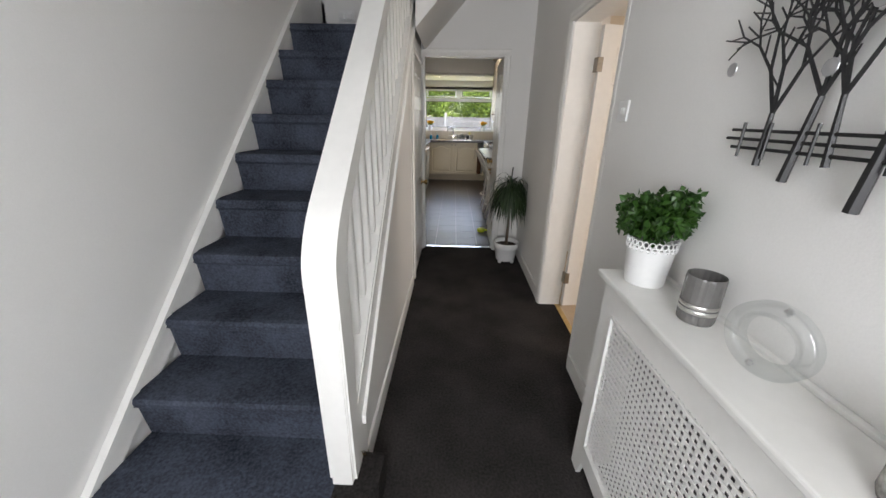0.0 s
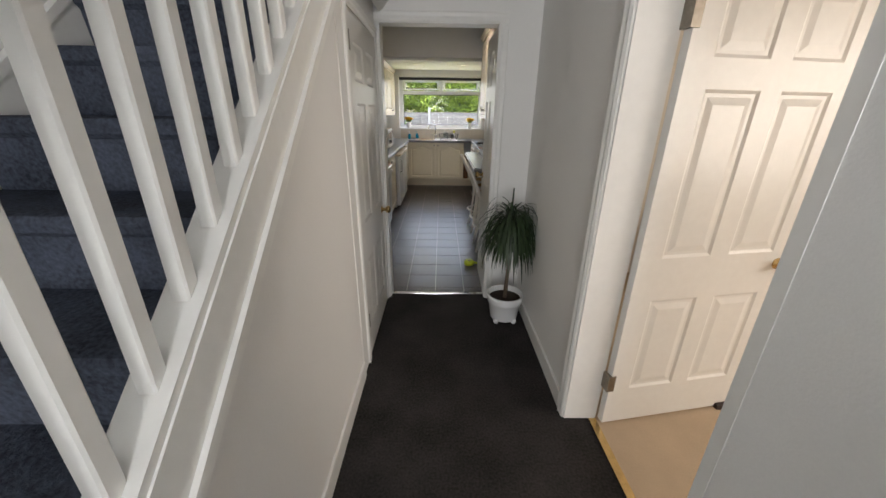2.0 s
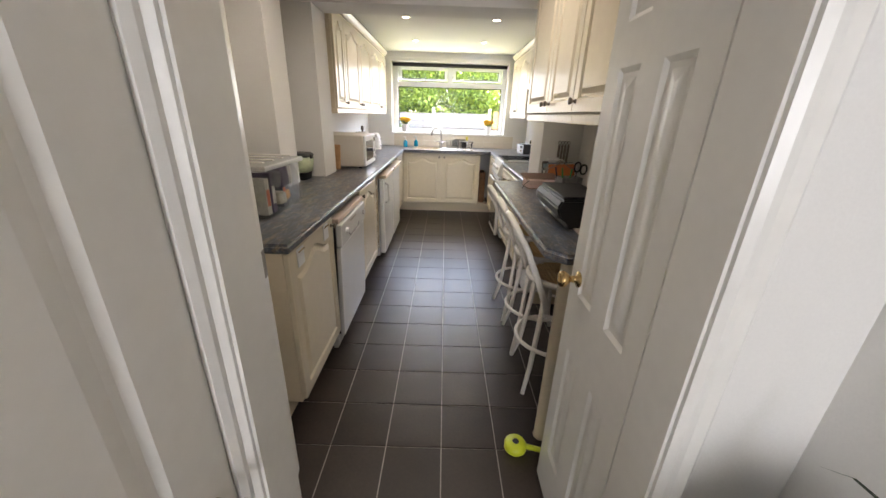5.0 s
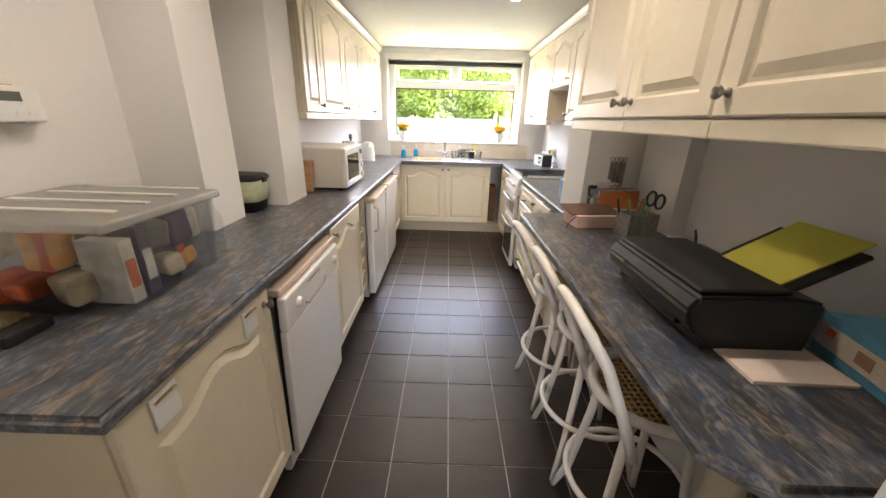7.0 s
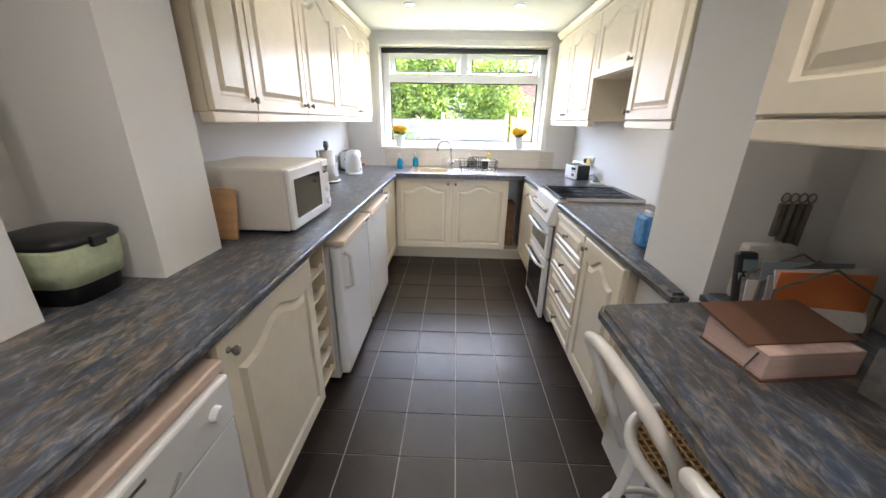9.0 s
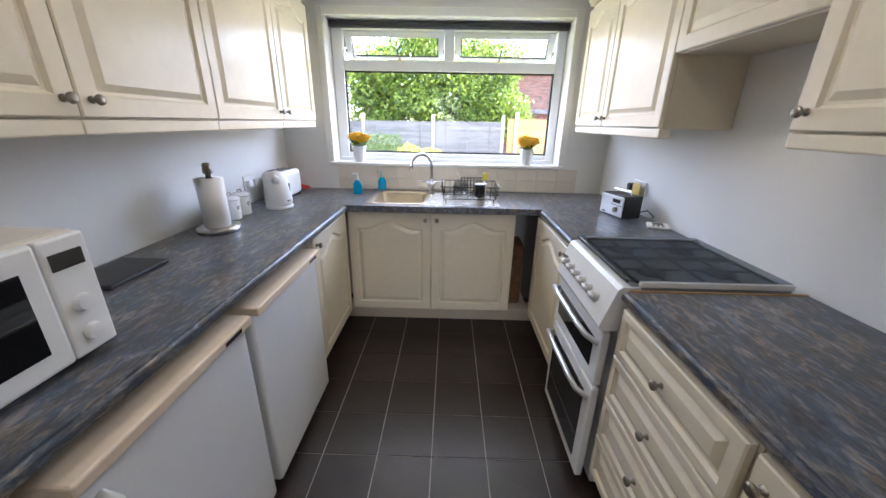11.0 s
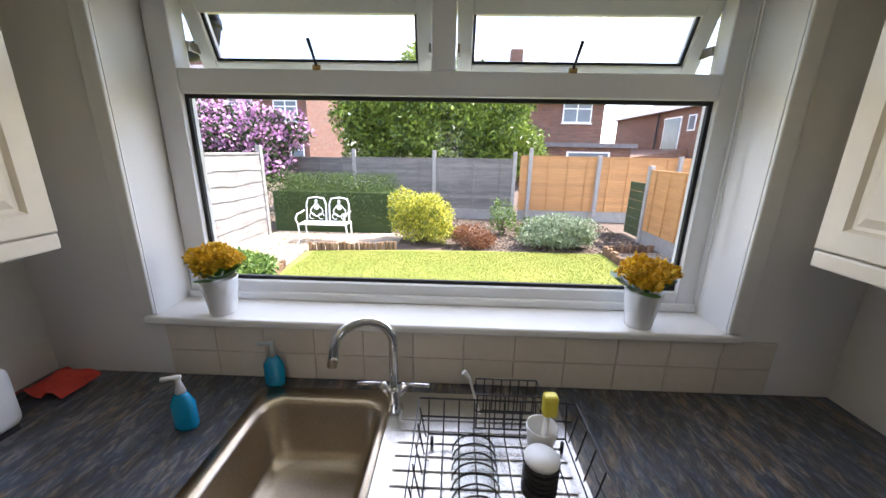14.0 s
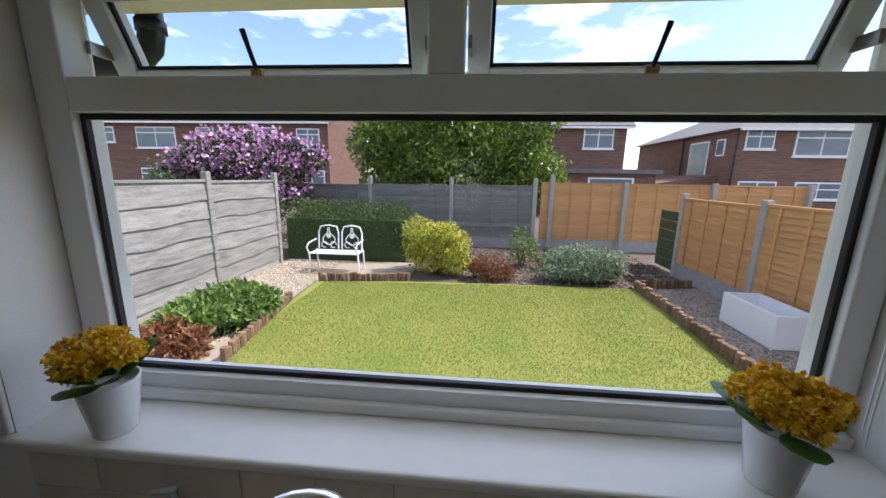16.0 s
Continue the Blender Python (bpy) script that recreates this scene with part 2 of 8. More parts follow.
def prism(outline, h0, h1, axis="z", bm=None):
    """An outline pushed along an axis."""
    f = {"z": lambda u, v, h: (u, v, h), "x": lambda u, v, h: (h, u, v), "y": lambda u, v, h: (u, h, v)}[axis]
    return rings([[f(u, v, h0) for u, v in outline], [f(u, v, h1) for u, v in outline]], bm)


def frame_of(origin, u, w):
    """A matrix whose x runs along u, y upwards and z out along w."""
    u, w = Vector(u), Vector(w)
    v = w.cross(u)
    return Matrix(((u.x, v.x, w.x, origin[0]), (u.y, v.y, w.y, origin[1]), (u.z, v.z, w.z, origin[2]), (0, 0, 0, 1)))


def loop_of(u0, u1, v0, v1, w, arch=0.0, n=14):
    """Points round a panel whose head rises in a cathedral curve by arch."""
    pts = [(u0 + (u1 - u0) * i / n, v0, w) for i in range(n)] + [(u1, v0 + (v1 - arch - v0) * i / n, w) for i in range(n)]
    for i in range(n):
        s = i / n
        x = abs(2 * s - 1)
        k = 0.0 if x > 0.74 else 0.5 + 0.5 * math.cos(math.pi * x / 0.74)
        pts.append((u1 + (u0 - u1) * s, v1 - arch + arch * k, w))
    return pts + [(u0, v1 - arch + (v0 - v1 + arch) * i / n, w) for i in range(n)]


def panel_front(W, H, thick, border, arch, m, bm=None):
    """A moulded cupboard front with a raised, arched panel."""
    e, b = 0.004, border
    L = [loop_of(0, W, 0, H, 0), loop_of(0, W, 0, H, thick - e), loop_of(e, W - e, e, H - e, thick),
         loop_of(b, W - b, b, H - b, thick, arch), loop_of(b + 0.008, W - b - 0.008, b + 0.008, H - b - 0.008, thick - 0.0095, arch),
         loop_of(b + 0.016, W - b - 0.016, b + 0.016, H - b - 0.016, thick - 0.0095, arch), loop_of(b + 0.036, W - b - 0.036, b + 0.036, H - b - 0.036, thick + 0.001, arch * 0.96)]
    return rings(L, bm, m)


KNOB = [(0.010, 0), (0.010, 0.003), (0.0055, 0.006), (0.005, 0.013), (0.011, 0.017), (0.0145, 0.023), (0.0135, 0.028), (0.008, 0.031), (0.0, 0.0315)]


def knob_on(parent, at, w, material=None, size=1.0, profile=None):
    q = Vector((0, 0, 1)).rotation_difference(Vector(w)).to_matrix().to_4x4()
    prof = [(r * size, h * size) for r, h in (profile or KNOB)]
    return part("knob", lathe(prof, m=Matrix.Translation(at) @ q, seg=16), material or PEWTER, parent, "small round metal knob", True)


# ---- structure ----
KIT_L, KIT_R, KIT_END, HALL_END, DOOR_BACK = -1.22, 1.24, 7.55, 2.785, 2.90
STAIR_WALL, HALL_R = -1.33, 0.68


def wall(name, boxes, material, label):
    bm = bmesh.new()
    for b in boxes:
        box(*b, bm=bm)
    return setting(name, bm, material, label, "wall")


setting("floor_hall", box(STAIR_WALL - 0.1, 0.83, -2.75, 2.84, -0.12, 0.0), CARPET, "charcoal loop-pile carpet on the hall floor", "floor")
setting("floor_front_room", box(0.83, 4.2, -2.5, 3.3, -0.12, 0.002), BEIGE_CARPET, "pale beige carpet in the front room", "floor")
setting("floor_kitchen", box(-1.5, 1.36, 2.34, 7.6, -0.12, -0.003), GROUT, "dark slate-look vinyl floor tiles with pale joints", "floor")
# walls of the hall
wall("wall_stairs", [(STAIR_WALL - 0.12, STAIR_WALL, -2.75, HALL_END, 0, 5.0)], WALL, "white painted wall beside the stairs")
wall("wall_hall_front", [(STAIR_WALL, -1.05, -2.75, -2.6, 0, 5.0), (0.35, 0.83, -2.75, -2.6, 0, 5.0), (-1.05, 0.35, -2.75, -2.6, 2.35, 5.0), (-1.05, 0.35, -2.75, -2.6, 0, 0.55), (-1.05, 0.35, -2.95, -2.85, 0.4, 2.4)], WALL, "white painted hall wall round the front door")
wall("wall_hall_east", [(HALL_R, 0.83, -2.6, 0.741, 0, 2.45), (HALL_R, 0.83, 1.56, 2.9, 0, 2.45), (HALL_R, 0.83, 0.741, 1.56, 2.03, 2.45)], WALL, "white painted hall wall with a doorway")
wall("wall_hall_north", [(-0.36 - 0.94, -0.40, HALL_END, DOOR_BACK, 0, 2.45), (0.44, HALL_R, HALL_END, DOOR_BACK, 0, 2.45), (-0.40, 0.44, HALL_END, DOOR_BACK, 2.01, 2.45)], WALL, "white painted wall round the kitchen doorway")
wall("wall_upper_landing", [(STAIR_WALL, 0.83, HALL_END, DOOR_BACK, 2.451, 5.0), (STAIR_WALL, -1.301, HALL_END, DOOR_BACK, 0, 2.45), (-0.36, 0.71, 1.9, 1.96, 2.56, 5.0)], WALL, "white painted wall of the upper landing")
setting("ceiling_hall", box(-0.36, 0.83, -2.6, HALL_END, 2.45, 2.56), CEIL, "white painted hall ceiling", "ceiling")
setting("ceiling_upper", box(STAIR_WALL, 0.83, -2.75, 2.9, 5.0, 5.1), CEIL, "white ceiling over the stairwell", "ceiling")
wall("wall_upper_front", [(0.71, 0.83, -2.6, 2.785, 2.56, 5.0)], WALL, "white painted upper wall")
setting("bulkhead", prism([(-0.36, 2.03), (0.03, 2.45), (-0.36, 2.45)], 1.9, HALL_END, "y"), WALL, "white sloping bulkhead under the upper flight", "wall")
# front room
wall("wall_front_room", [(4.2, 4.3, -2.5, 3.3, 0, 2.45), (0.83, 4.3, 3.3, 3.4, 0, 2.45), (0.83, 4.3, -2.6, -2.5, 0, 2.45)], WALL_CREAM, "cream painted front room walls")
setting("ceiling_front_room", box(0.83, 4.3, -2.6, 3.4, 2.45, 2.55), CEIL, "white front room ceiling", "ceiling")
# kitchen
wall("wall_kitchen_west", [(-1.42, -1.30, 2.4, 7.75, 0, 2.4)], WALL, "white painted kitchen wall")
wall("pier_1", [(-1.2995, -1.04, 4.02, 4.27, 0, 2.4)], WALL, "white painted wall pier beside the worktop")
wall("pier_2", [(-1.2995, -0.94, 4.53, 4.81, 0, 2.4)], WALL, "white painted wall pier under the beam")
wall("wall_extension_west", [(-1.2995, KIT_L, 4.8105, 7.55, 0, 2.4)], WALL, "white painted wall of the kitchen extension")
wall("wall_kitchen_east", [(KIT_R, 1.36, 2.4, 7.75, 0, 2.4)], WALL, "white painted kitchen wall")
wall("wall_bar", [(0.98, KIT_R - 0.0005, 2.4, 4.4895, 0, 2.4)], WALL, "white painted wall behind the breakfast bar")
wall("pier_3", [(0.91, 0.9795, 4.04, 4.2, 0, 2.4)], WALL, "narrow white painted wall nib above the bar")
wall("pier_4", [(0.69, KIT_R - 0.0005, 4.49, 4.82, 0, 2.4)], WALL, "white painted wall pier under the beam")
wall("wall_kitchen_door_side", [(-1.42, -1.30, 2.285, 2.4, 0, 2.4), (0.83, 1.36, 2.285, 2.4, 0, 2.4)], WALL, "white painted wall beside the kitchen doorway")
WX0, WX1, WZ0, WZ1 = -0.845, 0.885, 1.12, 2.125
wall("wall_kitchen_north", [(KIT_L, WX0, KIT_END, 7.84, -0.3, 2.4), (WX1, KIT_R, KIT_END, 7.84, -0.3, 2.4), (WX0, WX1, KIT_END, 7.84, -0.3, WZ0), (WX0, WX1, KIT_END, 7.84, WZ1, 2.4)], WALL, "white painted kitchen wall round the window")
setting("ceiling_kitchen", box(-1.42, 1.36, 4.77, 7.84, 2.25, 2.4), CEIL, "white painted kitchen ceiling with downlights", "ceiling")
setting("ceiling_kitchen_old", box(-1.42, 1.36, 2.4, 4.6, 2.4, 2.5), CEIL, "white painted ceiling of the older kitchen part", "ceiling")
setting("ceiling_beam", box(-1.3, 1.3, 4.515, 4.805, 2.08, 2.42), WALL, "painted boxed-in beam across the kitchen", "beam")


def door_lining(name, x0, x1, y0, y1, top, axis, label, near=True):
    """Jambs, head and architraves round an opening; axis: the way one walks through; near: an architrave at the low end of y too."""
    ob = thing(name, ((x0 + x1) / 2, (y0 + y1) / 2, 0), label, "door frame")
    tagged(ob, kind="structure")
    t = 0.035
    if axis == "y":
        part("jamb", box(x0 - t, x0, y0 - 0.002, y1 + 0.002, 0, top), GLOSS, ob)
        part("jamb", box(x1, x1 + t, y0 - 0.002, y1 + 0.002, 0, top), GLOSS, ob)
        part("head", box(x0 - t, x1 + t, y0 - 0.002, y1 + 0.002, top, top + t), GLOSS, ob)
        for s, f in ((-1, y0), (1, y1)):
            prof = [(0, 0), (0.058, 0), (0.058, 0.012), (0.048, 0.018), (0.03, 0.013), (0.014, 0.015), (0.0, 0.008)]
            for xs, d in ((x0 - 0.006, -1), (x1 + 0.006, 1)):
                part("architrave", prism([(xs + d * u, f + s * (0.003 + v)) for u, v in prof], 0, top + 0.006, "z"), GLOSS, ob)
            part("architrave", prism([(f + s * (0.003 + v), top + 0.007 + u) for u, v in prof], x0 - 0.064, x1 + 0.064, "x"), GLOSS, ob)
    else:
        part("jamb", box(x0 - 0.002, x1 + 0.002, y0 - t, y0, 0, top), GLOSS, ob)
        part("jamb", box(x0 - 0.002, x1 + 0.002, y1, y1 + t, 0, top), GLOSS, ob)
        part("head", box(x0 - 0.002, x1 + 0.002, y0 - t, y1 + t, top, top + t), GLOSS, ob)
        for s, f in ((-1, x0), (1, x1)):
            prof = [(0, 0), (0.058, 0), (0.058, 0.012), (0.048, 0.018), (0.03, 0.013), (0.014, 0.015), (0.0, 0.008)]
            for ys, d in ((y0 - 0.006, -1), (y1 + 0.006, 1))[0 if near else 1:]:
                part("architrave", prism([(f + s * (0.003 + v), ys + d * u) for u, v in prof], 0, top + 0.006, "z"), GLOSS, ob)
            part("architrave", prism([(f + s * (0.003 + v), top + 0.007 + u) for u, v in prof], y0 - (0.064 if near else 0), y1 + 0.064, "y"), GLOSS, ob)
    return ob


door_lining("door_frame_1", -0.365, 0.405, HALL_END, DOOR_BACK, 1.98, "y", "white gloss frame of the kitchen doorway")
door_lining("door_frame_2", HALL_R, 0.83, 0.776, 1.525, 1.995, "x", "white gloss frame of the front room doorway", near=False)

DKNOB = [(0.026, 0), (0.026, 0.004), (0.012, 0.008), (0.010, 0.028), (0.02, 0.036), (0.027, 0.048), (0.025, 0.058), (0.014, 0.064), (0, 0.065)]


def six_panel_door(name, hinge, turn, width, height, label, knob_z=0.82, hinges=True, st=0.105, zrows=None):
    """A moulded six-panel leaf: x from the hinge, faces on both sides."""
    ob = thing(name, (*hinge, 0.012), label, "door", turn=turn)
    tagged(ob, kind="structure")
    M = BASE[ob]
    t = 0.036
    bm = bmesh.new()
    mid = width / 2
    cols = [(st, mid - 0.045), (mid + 0.045, width - st)]
    zrows = zrows or [(0.2, 0.68), (0.88, 1.52), (1.62, height - 0.115)]
    xs = sorted({0, width, *[v for c in cols for v in c]})
    zs = sorted({0, height, *[v for r in zrows for v in r]})
    for side in (-1, 1):
        y = side * t / 2
        for a, b in zip(xs, xs[1:]):
            for c, d in zip(zs, zs[1:]):
                if (a, b) in cols and (c, d) in zrows:
                    L = []
                    for inset, dep in ((0, 0), (0.012, 0.007), (0.024, 0.007), (0.05, 0.001)):
                        q = y - side * dep
                        L.append([(a + inset, q, c + inset), (b - inset, q, c + inset), (b - inset, q, d - inset), (a + inset, q, d - inset)])
                    rings(L, bm, M, cap0=False)
                else:
                    bm.faces.new([bm.verts.new(M @ Vector(p)) for p in ((a, y, c), (b, y, c), (b, y, d), (a, y, d))])
    for q in (((0, 0), (width, 0)), ((0, height), (width, height)), ((0, 0), (0, height)), ((width, 0), (width, height))):
        (a, c), (b, d) = q
        bm.faces.new([bm.verts.new(M @ Vector(p)) for p in ((a, -t / 2, c), (b, -t / 2, d), (b, t / 2, d), (a, t / 2, c))])
    bmesh.ops.remove_doubles(bm, verts=bm.verts, dist=0.0004)
    leaf = part("leaf", bm, GLOSS, ob)
    for s in (-1, 1):
        q = Vector((0, 0, 1)).rotation_difference(Vector((0, s, 0))).to_matrix().to_4x4()
        part("door_knob", lathe(DKNOB, m=M @ Matrix.Translation((width - 0.06, s * t / 2, knob_z)) @ q, seg=20), BRASS, leaf, "aged brass door knob", True)
    part("latch_plate", box(width - 0.002, width + 0.002, -0.013, 0.013, knob_z - 0.045, knob_z + 0.045, m=M), PEWTER, leaf, "dull metal latch plate")
    if hinges:
        for z in (0.2, 1.7):
            part("hinge", box(-0.016, 0.02, -0.024, 0.024, z, z + 0.085, m=M), PEWTER, leaf, "dark brown metal hinge")
    return ob


six_panel_door("door_kitchen", (0.425, 2.41), 90, 0.437, 1.965, "white six-panel kitchen door standing open at a right angle", knob_z=0.93, st=0.07)
six_panel_door("door_front_room", (0.85, 1.505), 10, 0.77, 1.965, "white six-panel front room door standing open")
six_panel_door("door_side", (-1.29, 2.655), 12.5, 0.72, 1.965, "white six-panel side door standing open in the kitchen", knob_z=0.94)


# ---- hall ----
RISE, GOING, Y0, Z0 = 0.2125, 0.241, -0.231, 0.148
SLOPE = RISE / GOING


def stairs():
    ob = thing("staircase", (-0.88, 0.9, 0), "straight flight of stairs with slate-blue carpet", "staircase")
    tagged(ob, kind="structure")
    for n in range(10):
        y, z = Y0 + n * GOING, Z0 + n * RISE
        zb = z - RISE if n else 0.0
        out = [(y + 0.03, zb - 0.0), (y + 0.012, z - 0.06), (y - 0.006, z - 0.045), (y - 0.012, z - 0.02), (y - 0.004, z - 0.004), (y + 0.02, z), (y + (GOING if n < 9 else 0.84) + 0.03 * (n < 9), z), (y + (GOING if n < 9 else 0.84) + 0.03 * (n < 9), zb - 0.03 if n else 0.0)]
        part("step", prism(out, -1.305, -0.46, "x"), STAIR_CARPET, ob)
    # the bottom step wraps round the newel post
    part("bullnose", prism([(-0.30, -0.02), (-0.46, 0.0), (-0.46, Y0), (-0.40, Y0 - 0.004), (-0.335, Y0 + 0.03), (-0.302, Y0 + 0.09)], 0, Z0, "z"), CARPET, ob, "frayed charcoal carpet wrapping the step end")
    for k in range(7):
        a = random.uniform(0, 6)
        part("loose_thread", tube([(-0.385 + 0.004 * k, -0.03, Z0), (-0.385 + 0.004 * k + 0.01 * math.cos(a), -0.04, Z0 + 0.025), (-0.38 + 0.004 * k + 0.02 * math.cos(a), -0.05, Z0 + 0.03 + 0.005 * k)], 0.0012, 4), BRASS, ob)
    b = -0.025
    part("wall_string", prism([(Y0 - 0.05, 0.0), (2.2, 0.354 + SLOPE * 2.2 - 0.3), (2.2, 0.354 + SLOPE * 2.2 + b), (Y0 - 0.05, 0.354 + SLOPE * (Y0 - 0.05) + b)], -1.328, -1.304, "x"), GLOSS, ob, "white gloss wall string")
    part("string_bead", prism([(Y0 - 0.06, 0.345 + SLOPE * Y0 + b - 0.05), (2.2, 0.354 + SLOPE * 2.2 + b), (2.2, 0.354 + SLOPE * 2.2 + b + 0.035), (Y0 - 0.06, 0.345 + SLOPE * Y0 + b - 0.01)], -1.328, -1.296, "x"), GLOSS, ob)
    return ob


stairs()


def balustrade():
    ob = thing("balustrade", (-0.43, 0.8, 0), "white painted stair balustrade with square spindles", "balustrade")
    tagged(ob, kind="structure")
    c = -0.43
    # newel that bends over into the flat handrail
    zt = lambda y: 1.21 + 0.876 * y
    bend = lambda p, q, s: [tuple((1 - k / 9) ** 2 * a + 2 * k / 9 * (1 - k / 9) * b + (k / 9) ** 2 * d for a, b, d in zip(p, q, s)) for k in range(10)]
    pts_out = [(-0.15, Z0)] + bend((-0.15, 0.97), (-0.15, zt(-0.15)), (-0.02, zt(-0.02)))
    pts_in = [(-0.05, Z0)] + bend((-0.05, 0.92), (-0.05, zt(-0.05) - 0.095), (0.07, zt(0.07) - 0.095))
    ys = [0.2 * k for k in range(1, 13)]
    out = pts_out + [(y, zt(y)) for y in ys] + [(y, zt(y) - 0.095) for y in ys[::-1]] + pts_in[::-1]
    bm = bmesh.new()
    prism(out, c - 0.05, c + 0.05, "x", bm)
    bmesh.ops.bevel(bm, geom=[e for e in bm.edges if abs(e.verts[0].co.x - e.verts[1].co.x) < 1e-6], offset=0.014, segments=3, affect="EDGES")
    part("handrail", bm, GLOSS, ob, "wide flat white handrail and newel")
    part("outer_string", prism([(-0.05, 0.05), (0.05, 0.05), (0.05, 0.29 + 0.876 * 0.05), (2.1, 0.29 + 0.876 * 2.1), (2.1, 0.455 + 0.876 * 2.1), (-0.05, 0.455 - 0.044)], c - 0.03, -0.385, "x"), GLOSS, ob, "white closed outer string")
    part("string_moulding", prism([(0.0, 0.285), (2.1, 0.285 + 0.876 * 2.1), (2.1, 0.325 + 0.876 * 2.1), (0.0, 0.325)], -0.385, -0.372, "x"), GLOSS, ob)
    part("string_cap", prism([(-0.05, 0.455 - 0.044), (2.1, 0.455 + 0.876 * 2.1), (2.1, 0.48 + 0.876 * 2.1), (-0.05, 0.48 - 0.044)], c - 0.04, c + 0.04, "x"), GLOSS, ob)
    y = 0.04
    while y < 1.95:
        out = [(y - 0.017, 0.47 + 0.876 * (y - 0.017)), (y + 0.017, 0.47 + 0.876 * (y + 0.017)), (y + 0.017, zt(y + 0.017) - 0.09), (y - 0.017, zt(y - 0.017) - 0.09)]
        bm = prism(out, c - 0.017, c + 0.017, "x")
        bmesh.ops.bevel(bm, geom=[e for e in bm.edges if abs(e.verts[0].co.z - e.verts[1].co.z) > 0.2], offset=0.004, segments=1, affect="EDGES")
        part("spindle", bm, GLOSS, ob)
        y += 0.118
    return ob


balustrade()
wall("wall_spandrel", [(-0.46, -0.40, -0.02, 1.82, 0.0, 0.02)], WALL, "white painted panelled wall under the stairs")
setting("wall_under_stairs", prism([(0.0, 0.0), (1.83, 0.0), (1.83, 0.35 + 0.876 * 1.83), (0.0, 0.33)], -0.455, -0.398, "x"), WALL, "white painted wall under the stairs", "wall")
wall("wall_cupboard", [(-0.455, -0.394, 1.83, 1.96, 0, 2.46), (-0.455, -0.398, 1.96, HALL_END, 1.93, 2.46), (-0.455, -0.398, 2.77, HALL_END, 0, 1.93)], WALL, "white painted wall round the cupboard door")
door_lining("door_frame_3", -0.452, -0.40, 2.0, 2.735, 1.885, "x", "white gloss frame of the understairs cupboard")
six_panel_door("door_cupboard", (-0.41, 2.005), 90, 0.725, 1.865, "closed white six-panel cupboard door under the stairs", knob_z=0.77, zrows=[(0.17, 0.62), (0.835, 1.475), (1.575, 1.75)])


def skirting(name, x0, x1, y0, y1, h=0.1):
    return setting(name, box(x0, x1, y0, y1, 0, h, 0.004), GLOSS, "white gloss skirting board", "skirting")


skirting("baseboard_1", -0.398, -0.384, 0.02, 1.826)
skirting("baseboard_2", HALL_R - 0.016, HALL_R, 1.6, HALL_END - 0.002)
skirting("baseboard_3", HALL_R - 0.016, HALL_R, 0.15, 0.739)
skirting("baseboard_4", 0.48, HALL_R - 0.018, HALL_END - 0.016, HALL_END)
skirting("baseboard_5", HALL_R - 0.016, HALL_R, -2.6, -1.25)
solo("threshold_strip", box(-0.362, 0.402, 2.825, 2.862, -0.001, 0.007, 0.003), CHROME, "shiny metal threshold strip in the kitchen doorway", "threshold")
solo("threshold_strip", box(0.80, 0.838, 0.78, 1.52, 0.0, 0.007, 0.003), BRASS, "brass carpet bar in the front room doorway", "threshold")


